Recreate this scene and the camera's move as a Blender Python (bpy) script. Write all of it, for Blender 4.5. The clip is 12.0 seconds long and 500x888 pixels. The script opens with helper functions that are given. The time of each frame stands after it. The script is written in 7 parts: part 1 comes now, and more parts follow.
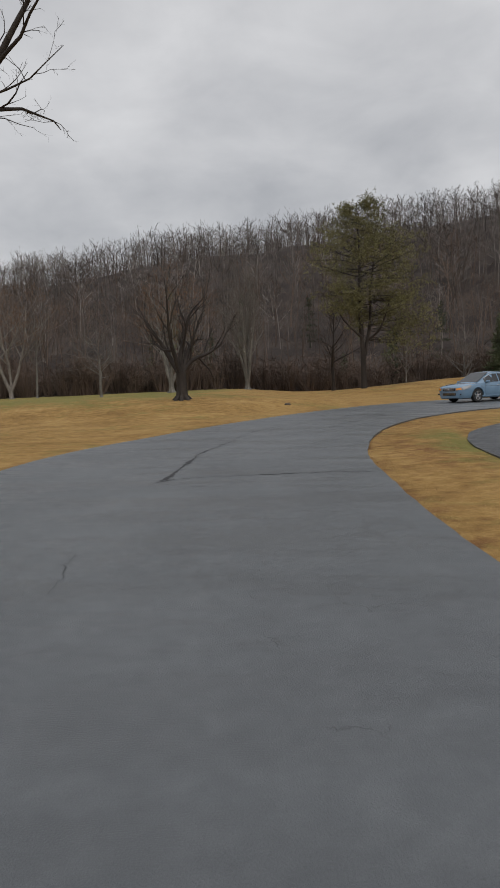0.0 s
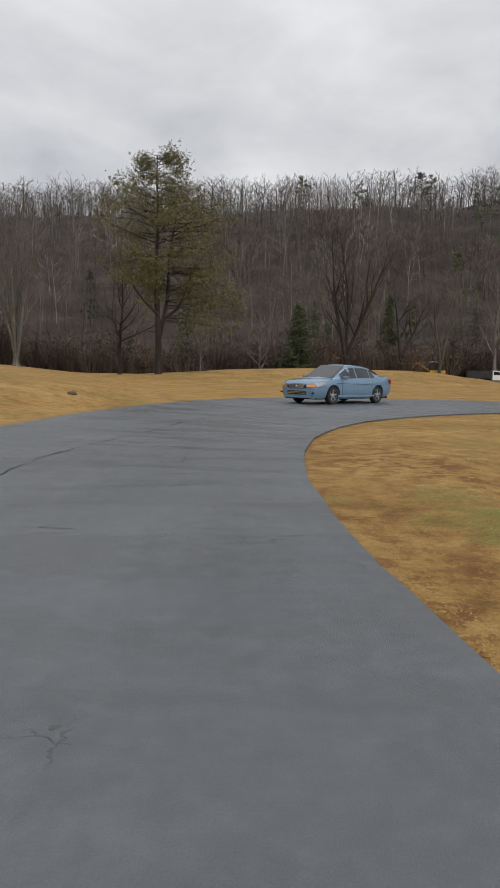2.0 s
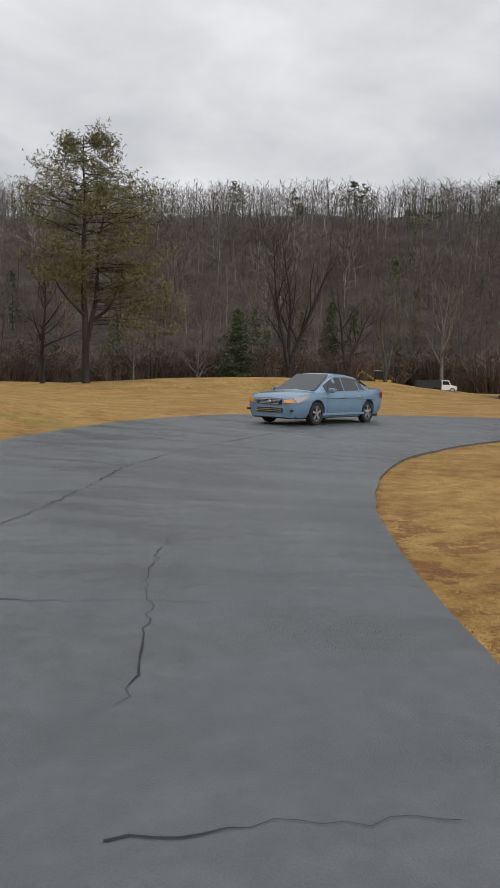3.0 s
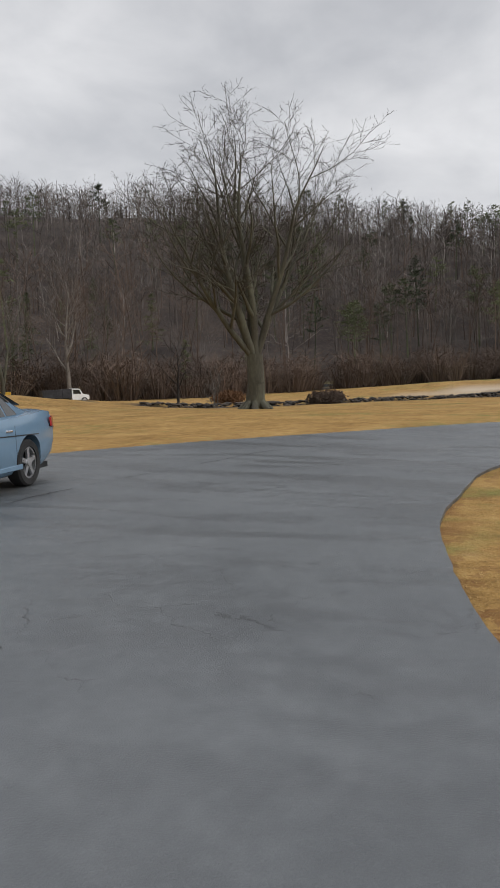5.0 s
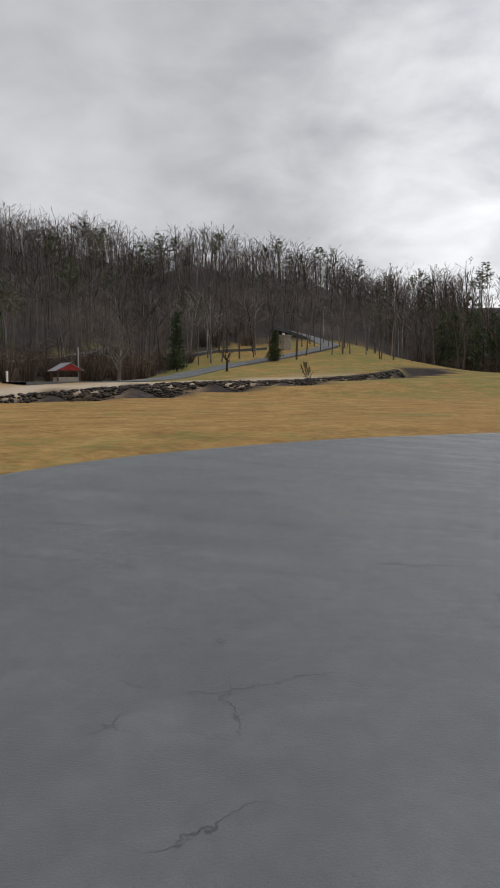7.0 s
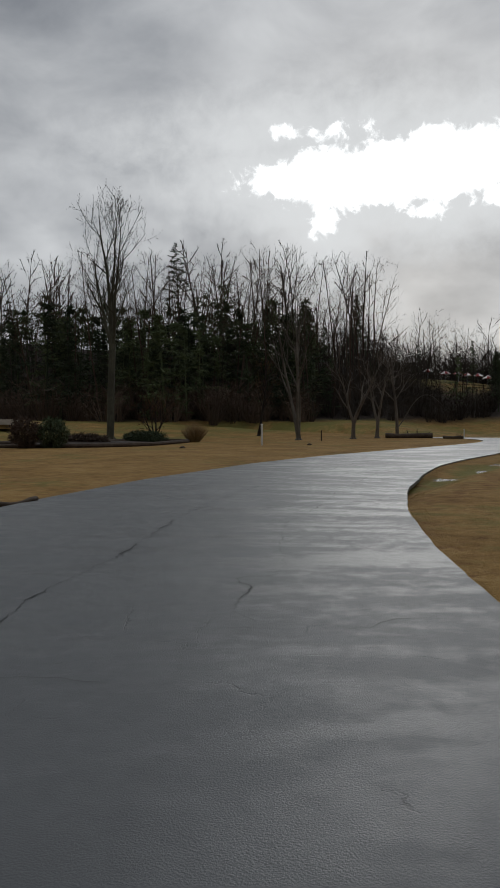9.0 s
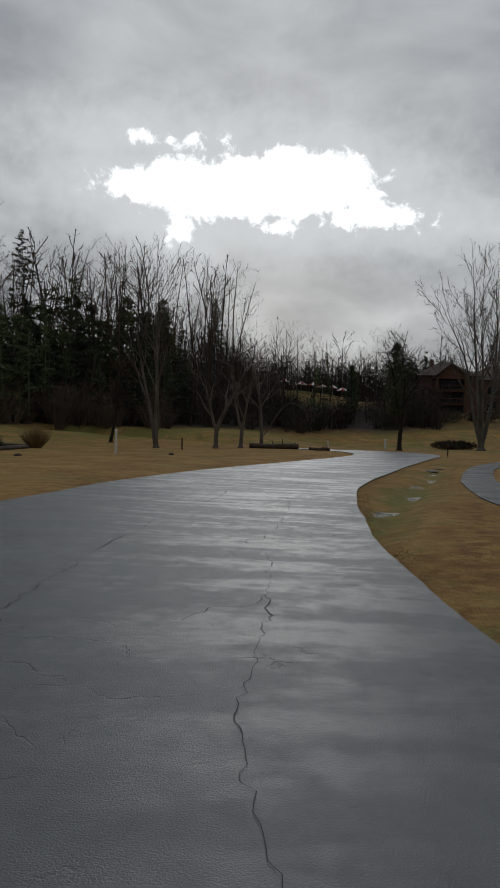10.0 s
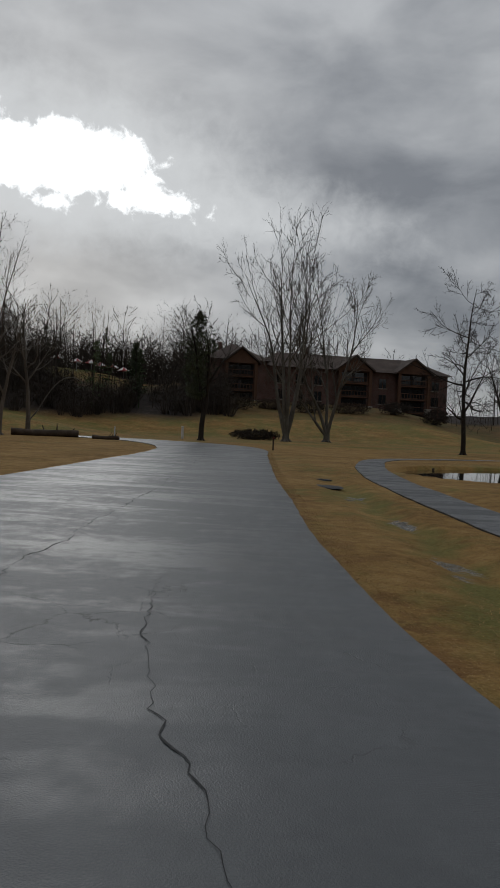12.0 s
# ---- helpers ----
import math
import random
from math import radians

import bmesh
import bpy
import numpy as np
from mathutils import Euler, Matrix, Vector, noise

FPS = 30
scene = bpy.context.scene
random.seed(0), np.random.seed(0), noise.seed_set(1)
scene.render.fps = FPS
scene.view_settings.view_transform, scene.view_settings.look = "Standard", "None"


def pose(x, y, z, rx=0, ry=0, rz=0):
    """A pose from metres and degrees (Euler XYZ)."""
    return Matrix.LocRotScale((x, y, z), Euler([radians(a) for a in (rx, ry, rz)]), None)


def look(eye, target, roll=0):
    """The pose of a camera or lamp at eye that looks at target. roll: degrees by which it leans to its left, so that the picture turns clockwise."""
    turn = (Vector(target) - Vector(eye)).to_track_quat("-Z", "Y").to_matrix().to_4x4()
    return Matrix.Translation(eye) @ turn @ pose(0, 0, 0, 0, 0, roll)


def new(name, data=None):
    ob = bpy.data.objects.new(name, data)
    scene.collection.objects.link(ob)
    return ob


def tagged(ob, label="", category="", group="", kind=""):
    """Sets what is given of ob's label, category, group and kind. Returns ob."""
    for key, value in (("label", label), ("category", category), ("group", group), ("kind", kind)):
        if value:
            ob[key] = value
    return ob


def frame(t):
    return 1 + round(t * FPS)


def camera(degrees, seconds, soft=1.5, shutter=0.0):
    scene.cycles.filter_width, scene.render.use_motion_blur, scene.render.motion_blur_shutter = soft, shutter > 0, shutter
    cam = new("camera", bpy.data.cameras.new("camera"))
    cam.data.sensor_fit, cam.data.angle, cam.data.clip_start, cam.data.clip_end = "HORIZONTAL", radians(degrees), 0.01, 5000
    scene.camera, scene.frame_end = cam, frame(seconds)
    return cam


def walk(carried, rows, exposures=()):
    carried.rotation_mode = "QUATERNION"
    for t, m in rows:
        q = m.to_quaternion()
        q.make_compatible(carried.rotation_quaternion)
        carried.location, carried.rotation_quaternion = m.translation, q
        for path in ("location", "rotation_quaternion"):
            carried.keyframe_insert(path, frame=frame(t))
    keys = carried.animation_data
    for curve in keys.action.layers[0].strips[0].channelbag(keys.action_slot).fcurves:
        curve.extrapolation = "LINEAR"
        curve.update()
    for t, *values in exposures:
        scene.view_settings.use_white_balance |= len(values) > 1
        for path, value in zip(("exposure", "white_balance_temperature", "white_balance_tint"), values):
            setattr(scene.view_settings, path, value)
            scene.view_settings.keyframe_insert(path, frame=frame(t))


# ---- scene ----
cam = camera(39.16, 12.0, soft=1.6)
EYE = 1.30
# seconds, x, y, then yaw, pitch and roll in degrees
PATH = [
    (0, -0.000, -0.000, -0.00, -4.78, -2.42),
    (0.5, -0.207, 2.625, -7.38, -5.20, -2.42),
    (1, -0.337, 5.173, -11.51, -5.97, -1.69),
    (1.5, -0.143, 8.020, -15.55, -6.51, 0.13),
    (2, 0.250, 10.865, -18.31, -6.24, 1.46),
    (2.5, 0.810, 14.194, -21.99, -5.84, 2.22),
    (2.7, 1.094, 15.467, -22.36, -5.65, 2.26),
    (3.1, 1.780, 17.861, -24.66, -5.32, 1.34),
    (3.5, 2.629, 20.086, -28.74, -5.08, 0.47),
    (3.9, 3.651, 22.228, -34.33, -4.91, -0.15),
    (4.3, 4.888, 24.349, -41.17, -4.81, -0.72),
    (4.5, 5.611, 25.384, -44.95, -4.79, -1.02),
    (4.8, 6.816, 26.828, -50.65, -4.81, -1.54),
    (5.1, 8.128, 28.098, -56.29, -4.58, -1.63),
    (5.4, 9.532, 29.229, -62.16, -4.35, -1.20),
    (5.5, 10.023, 29.574, -63.75, -4.24, -1.13),
    (5.7, 11.048, 30.210, -68.07, -4.38, -1.14),
    (6, 12.729, 31.020, -73.37, -4.50, -1.06),
    (6.3, 14.431, 31.594, -78.67, -4.20, -0.56),
    (6.5, 15.526, 31.888, -82.69, -4.28, -0.52),
    (6.7, 16.615, 32.108, -87.31, -4.61, -0.39),
    (7.1, 18.793, 32.286, -98.63, -5.12, -0.12),
    (7.5, 20.940, 32.016, -112.03, -5.00, -0.05),
    (7.9, 22.985, 31.255, -125.51, -4.45, -0.20),
    (8.3, 24.864, 30.051, -137.07, -3.64, -0.58),
    (8.5, 25.730, 29.315, -141.38, -3.20, -0.79),
    (8.8, 26.950, 28.069, -146.96, -1.95, -0.57),
    (9, 27.712, 27.161, -150.11, -1.38, -0.40),
    (9.5, 29.447, 24.646, -156.96, -0.66, 0.01),
    (10, 30.975, 21.810, -162.24, -0.71, 1.17),
    (10.5, 32.347, 18.588, -166.53, -1.32, 1.65),
    (11, 33.510, 15.110, -172.21, -1.56, 1.78),
    (11.5, 34.395, 11.762, -176.84, -1.60, 2.42),
    (12, 34.930, 8.411, -180.64, -1.31, 2.50),
]
walk(cam, [(t, pose(x, y, EYE, 90 + pitch, 0, yaw) @ pose(0, 0, 0, 0, 0, roll)) for t, x, y, yaw, pitch, roll in PATH],
     exposures=[(0.0, -0.2, 6500, 10), (1.2, 0.02, 6500, 10), (2.5, 0.12, 6500, 10), (4.5, 0.17, 6500, 10), (6.5, 0.02, 6500, 10), (8.3, -0.95, 6500, 10), (9.5, -1.58, 6250, 7), (12.0, -1.6, 6300, 8)])

# ---- daylight: overcast, with one bright gap in the cloud in front of the sun ----
SUN_AZ, SUN_EL = radians(-163.3), radians(18.9)
SUN_DIR = Vector((-math.sin(SUN_AZ) * math.cos(SUN_EL), math.cos(SUN_AZ) * math.cos(SUN_EL), math.sin(SUN_EL)))


def node(nt, kind, x=0, y=0, **values):
    nd = nt.nodes.new(kind)
    nd.location = (x, y)
    for key, value in values.items():
        nd.inputs[key.replace("_", " ")].default_value = value
    return nd


def ramp(nt, stops, interpolation="LINEAR"):
    nd = nt.nodes.new("ShaderNodeValToRGB")
    nd.color_ramp.interpolation = interpolation
    while len(nd.color_ramp.elements) < len(stops):
        nd.color_ramp.elements.new(0.5)
    for el, (pos, col) in zip(nd.color_ramp.elements, stops):
        el.position = pos
        el.color = (*col, 1) if len(col) == 3 else col
    return nd


def maths(nt, op, a, b=None, clamp=False):
    nd = nt.nodes.new("ShaderNodeMath")
    nd.operation, nd.use_clamp = op, clamp
    for n, v in enumerate((a, b)):
        if v is None:
            continue
        if isinstance(v, (int, float)):
            nd.inputs[n].default_value = v
        else:
            nt.links.new(v, nd.inputs[n])
    return nd.outputs[0]


def mixed(nt, fac, a, b, blend="MIX"):
    nd = nt.nodes.new("ShaderNodeMix")
    nd.data_type, nd.blend_type = "RGBA", blend
    for n, v in ((0, fac), (6, a), (7, b)):
        if isinstance(v, (int, float)):
            nd.inputs[n].default_value = v
        elif isinstance(v, tuple):
            nd.inputs[n].default_value = (*v, 1)
        else:
            nt.links.new(v, nd.inputs[n])
    return nd.outputs[2]


# bright rents in the cloud: right and up from the sun in radians, half width, half height
RENTS = [(0.030, 0.012, 0.115, 0.044), (-0.125, 0.010, 0.085, 0.030), (-0.05, 0.0, 0.12, 0.034), (0.135, -0.026, 0.070, 0.016),
         (-0.125, 0.066, 0.030, 0.007), (-0.118, -0.048, 0.014, 0.018), (0.022, -0.042, 0.022, 0.012)]


def build_sky():
    world = bpy.data.worlds.new("overcast_sky")
    scene.world = world
    world.use_nodes = True
    nt = world.node_tree
    nt.nodes.clear()
    L = nt.links.new
    co = node(nt, "ShaderNodeTexCoord").outputs["Generated"]
    sep = node(nt, "ShaderNodeSeparateXYZ")
    L(co, sep.inputs[0])
    up = sep.outputs["Z"]

    def smoothly(value, a, b, lo, hi):
        nd = node(nt, "ShaderNodeMapRange")
        nd.interpolation_type = "SMOOTHSTEP"
        L(value, nd.inputs["Value"])
        for key, v in (("From Min", a), ("From Max", b), ("To Min", lo), ("To Max", hi)):
            nd.inputs[key].default_value = v
        return nd.outputs[0]

    def along(v):
        nd = nt.nodes.new("ShaderNodeVectorMath")
        nd.operation = "DOT_PRODUCT"
        L(co, nd.inputs[0])
        nd.inputs[1].default_value = v
        return nd.outputs["Value"]

    # cloud layers drawn on a sheet overhead, so that they flatten towards the horizon
    flat = maths(nt, "ADD", maths(nt, "MAXIMUM", up, 0.0), 0.42)
    plane = node(nt, "ShaderNodeCombineXYZ")
    L(maths(nt, "DIVIDE", sep.outputs["X"], flat), plane.inputs[0])
    L(maths(nt, "DIVIDE", sep.outputs["Y"], flat), plane.inputs[1])
    L(maths(nt, "MULTIPLY", up, 1.6), plane.inputs[2])
    big = node(nt, "ShaderNodeTexNoise", Scale=1.5, Detail=3.0, Roughness=0.5, Distortion=0.15)
    L(plane.outputs[0], big.inputs["Vector"])
    small = node(nt, "ShaderNodeTexNoise", Scale=4.6, Detail=6.0, Roughness=0.52, Distortion=0.25)
    L(plane.outputs[0], small.inputs["Vector"])
    cover = maths(nt, "ADD", maths(nt, "MULTIPLY", big.outputs["Fac"], 0.55), maths(nt, "MULTIPLY", small.outputs["Fac"], 0.45))
    toward = along(SUN_DIR)
    # thinner, more broken cloud towards the sun
    contrast = smoothly(toward, 0.2, 0.93, 0.5, 1.12)
    cover = maths(nt, "ADD", maths(nt, "MULTIPLY", maths(nt, "SUBTRACT", cover, 0.5), contrast), 0.5)
    cloud = ramp(nt, [(0.34, (0.27, 0.28, 0.305)), (0.45, (0.42, 0.428, 0.45)), (0.54, (0.57, 0.573, 0.588)), (0.68, (0.80, 0.80, 0.808))])
    L(cover, cloud.inputs[0])
    over = smoothly(up, 0.45, 1.0, 1.0, 2.3)
    side = SUN_DIR.cross(Vector((0, 0, 1))).normalized()
    rise = side.cross(SUN_DIR).normalized()
    u, v = along(side), along(rise)
    ahead = maths(nt, "GREATER_THAN", toward, 0.3)
    away = None
    for cu, cv, ru, rv in RENTS:
        du = maths(nt, "DIVIDE", maths(nt, "SUBTRACT", u, cu), ru)
        dv = maths(nt, "DIVIDE", maths(nt, "SUBTRACT", v, cv), rv)
        # nearness falls off in radians from each rent's rim
        d = maths(nt, "MULTIPLY", maths(nt, "SUBTRACT", maths(nt, "SQRT", maths(nt, "ADD", maths(nt, "MULTIPLY", du, du), maths(nt, "MULTIPLY", dv, dv))), 1.0), min(rv * 1.5, ru))
        away = d if away is None else maths(nt, "MINIMUM", away, d)
    torn = node(nt, "ShaderNodeTexNoise", Scale=34.0, Detail=7.0, Roughness=0.62, Distortion=0.3)
    L(co, torn.inputs["Vector"])
    away = maths(nt, "ADD", away, maths(nt, "MULTIPLY", maths(nt, "SUBTRACT", torn.outputs["Fac"], 0.5), 0.085))
    gap = smoothly(away, 0.008, -0.010, 0.0, 1.0)
    halo = smoothly(away, 0.12, -0.004, 0.0, 0.85)
    backlit = smoothly(toward, 0.4, 0.98, 1.18, 2.2)
    sky = nt.nodes.new("ShaderNodeTexSky")
    sky.sky_type, sky.sun_disc = "NISHITA", False
    sky.sun_elevation, sky.sun_rotation = SUN_EL, -SUN_AZ
    pale = mixed(nt, 1.0, sky.outputs[0], (0.10, 0.10, 0.10), "MULTIPLY")
    lit = mixed(nt, 0.95, pale, cloud.outputs[0])
    tone = nt.nodes.new("ShaderNodeVectorMath")
    tone.operation = "SCALE"
    L(lit, tone.inputs[0])
    L(backlit, tone.inputs["Scale"])
    lit = tone.outputs[0]
    glow = mixed(nt, maths(nt, "MULTIPLY", halo, ahead), lit, (2.0, 2.0, 2.0))
    glow = mixed(nt, maths(nt, "MULTIPLY", gap, ahead), glow, (4.2, 4.2, 4.18))
    bg = nt.nodes.new("ShaderNodeBackground")
    L(glow, bg.inputs["Color"])
    L(over, bg.inputs["Strength"])
    out = nt.nodes.new("ShaderNodeOutputWorld")
    L(bg.outputs[0], out.inputs["Surface"])


build_sky()
sun = new("sun", bpy.data.lights.new("sun", "SUN"))
sun.data.energy, sun.data.angle, sun.data.color = 0.5, radians(20), (1.0, 0.97, 0.93)
sun.matrix_world = look(SUN_DIR * 50, (0, 0, 0))


# ---- materials ----
def surface(name, stops, scale=1.0, fine=12.0, rough=(0.8, 0.95), bump=0.3, bump_scale=30.0, stretch=(1, 1, 1), per_piece=0.0, island=False, metal=0.0, coords="Object", spec=0.3, gap=0.02, tone=0.0):
    """Colour from two scales of noise through a ramp, roughness from the fine one, relief from a third."""
    m = bpy.data.materials.new(name)
    m.use_nodes = True
    nt = m.node_tree
    L = nt.links.new
    bsdf = nt.nodes["Principled BSDF"]
    co = node(nt, "ShaderNodeTexCoord").outputs[coords]
    mp = node(nt, "ShaderNodeMapping")
    mp.inputs["Scale"].default_value = stretch
    L(co, mp.inputs[0])
    n1 = node(nt, "ShaderNodeTexNoise", Scale=scale, Detail=4.0, Roughness=0.6)
    n2 = node(nt, "ShaderNodeTexNoise", Scale=fine, Detail=5.0, Roughness=0.65)
    n3 = node(nt, "ShaderNodeTexNoise", Scale=bump_scale, Detail=4.0, Roughness=0.6)
    for n in (n1, n2, n3):
        L(mp.outputs[0], n.inputs["Vector"])
    value = maths(nt, "ADD", maths(nt, "MULTIPLY", n1.outputs["Fac"], 0.6), maths(nt, "MULTIPLY", n2.outputs["Fac"], 0.4))
    if per_piece:
        if island:
            rnd = node(nt, "ShaderNodeNewGeometry").outputs["Random Per Island"]
        else:
            rnd = node(nt, "ShaderNodeObjectInfo").outputs["Random"]
        value = maths(nt, "ADD", value, maths(nt, "MULTIPLY", maths(nt, "SUBTRACT", rnd, 0.5), per_piece))
    if tone:
        own = node(nt, "ShaderNodeAttribute")
        own.attribute_name = "tone"
        value = maths(nt, "ADD", value, maths(nt, "MULTIPLY", own.outputs["Fac"], tone))
    col = ramp(nt, stops)
    L(value, col.inputs[0])
    L(col.outputs[0], bsdf.inputs["Base Color"])
    rg = node(nt, "ShaderNodeMapRange")
    L(n2.outputs["Fac"], rg.inputs["Value"])
    for key, v in (("From Min", 0.3), ("From Max", 0.7), ("To Min", rough[0]), ("To Max", rough[1])):
        rg.inputs[key].default_value = v
    L(rg.outputs[0], bsdf.inputs["Roughness"])
    bsdf.inputs["Metallic"].default_value = metal
    bsdf.inputs["Specular IOR Level"].default_value = spec
    if bump:
        bp = node(nt, "ShaderNodeBump", Strength=bump, Distance=gap)
        L(n3.outputs["Fac"], bp.inputs["Height"])
        L(bp.outputs[0], bsdf.inputs["Normal"])
    return m


def ground_material():
    """Dormant tan turf with greener hollows, bare red earth, and leaf litter under the woods."""
    m = bpy.data.materials.new("dormant_turf")
    m.use_nodes = True
    nt = m.node_tree
    L = nt.links.new
    bsdf = nt.nodes["Principled BSDF"]
    co = node(nt, "ShaderNodeTexCoord").outputs["Object"]

    def noise_at(scale, detail=5.0, rough=0.6, stretch=None):
        n = node(nt, "ShaderNodeTexNoise", Scale=scale, Detail=detail, Roughness=rough)
        if stretch:
            mp = node(nt, "ShaderNodeMapping")
            mp.inputs["Scale"].default_value = stretch
            L(co, mp.inputs[0])
            L(mp.outputs[0], n.inputs["Vector"])
        else:
            L(co, n.inputs["Vector"])
        return n.outputs["Fac"]

    tan = ramp(nt, [(0.33, (0.075, 0.040, 0.013)), (0.44, (0.21, 0.118, 0.036)), (0.54, (0.335, 0.205, 0.069)), (0.66, (0.46, 0.315, 0.135))])
    L(maths(nt, "ADD", maths(nt, "MULTIPLY", noise_at(0.45, 4, 0.65), 0.32), maths(nt, "ADD", maths(nt, "MULTIPLY", noise_at(3.2, 6, 0.72), 0.40), maths(nt, "MULTIPLY", noise_at(38.0, 5, 0.7), 0.28))), tan.inputs[0])
    green = ramp(nt, [(0.3, (0.07, 0.085, 0.018)), (0.7, (0.20, 0.21, 0.06))])
    L(noise_at(30.0), green.inputs[0])
    where = ramp(nt, [(0.53, (0, 0, 0)), (0.66, (0.75, 0.75, 0.75))])
    wet = node(nt, "ShaderNodeAttribute")
    wet.attribute_name = "lush"
    L(maths(nt, "ADD", maths(nt, "ADD", maths(nt, "MULTIPLY", noise_at(0.16), 0.6), maths(nt, "MULTIPLY", noise_at(1.7), 0.4)), maths(nt, "MULTIPLY", wet.outputs["Fac"], 0.22)), where.inputs[0])
    turf = mixed(nt, where.outputs[0], tan.outputs[0], green.outputs[0])
    earth = node(nt, "ShaderNodeAttribute")
    earth.attribute_name = "earth"
    bare = maths(nt, "MULTIPLY", earth.outputs["Fac"], maths(nt, "GREATER_THAN", noise_at(2.6, 6.0, 0.7), 0.52))
    turf = mixed(nt, maths(nt, "MULTIPLY", bare, 0.8), turf, (0.145, 0.058, 0.024))
    sand = node(nt, "ShaderNodeAttribute")
    sand.attribute_name = "sand"
    turf = mixed(nt, sand.outputs["Fac"], turf, (0.42, 0.34, 0.25))
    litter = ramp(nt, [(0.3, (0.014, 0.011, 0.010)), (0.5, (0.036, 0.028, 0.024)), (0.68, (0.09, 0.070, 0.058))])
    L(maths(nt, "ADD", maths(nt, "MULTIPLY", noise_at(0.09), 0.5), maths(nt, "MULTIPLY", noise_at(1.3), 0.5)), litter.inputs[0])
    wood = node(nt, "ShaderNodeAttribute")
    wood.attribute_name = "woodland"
    damp = node(nt, "ShaderNodeAttribute")
    damp.attribute_name = "damp"
    film = ramp(nt, [(0.66, (0, 0, 0)), (0.78, (1, 1, 1))])
    L(maths(nt, "ADD", damp.outputs["Fac"], maths(nt, "MULTIPLY", maths(nt, "SUBTRACT", noise_at(3.5, 4, 0.6), 0.5), 0.9)), film.inputs[0])
    turf = mixed(nt, maths(nt, "MULTIPLY", film.outputs[0], 0.85), turf, (0.075, 0.066, 0.05))
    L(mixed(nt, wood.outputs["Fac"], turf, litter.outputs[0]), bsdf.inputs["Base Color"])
    wet_gloss = node(nt, "ShaderNodeMapRange")
    L(film.outputs[0], wet_gloss.inputs["Value"])
    wet_gloss.inputs["To Min"].default_value, wet_gloss.inputs["To Max"].default_value = 0.92, 0.12
    L(wet_gloss.outputs[0], bsdf.inputs["Roughness"])
    shine = node(nt, "ShaderNodeMapRange")
    L(film.outputs[0], shine.inputs["Value"])
    shine.inputs["To Min"].default_value, shine.inputs["To Max"].default_value = 0.15, 0.6
    L(shine.outputs[0], bsdf.inputs["Specular IOR Level"])
    bp = node(nt, "ShaderNodeBump", Strength=0.7, Distance=0.06)
    L(maths(nt, "ADD", maths(nt, "MULTIPLY", noise_at(28.0), 0.6), maths(nt, "MULTIPLY", noise_at(3.5), 0.9)), bp.inputs["Height"])
    L(bp.outputs[0], bsdf.inputs["Normal"])
    return m


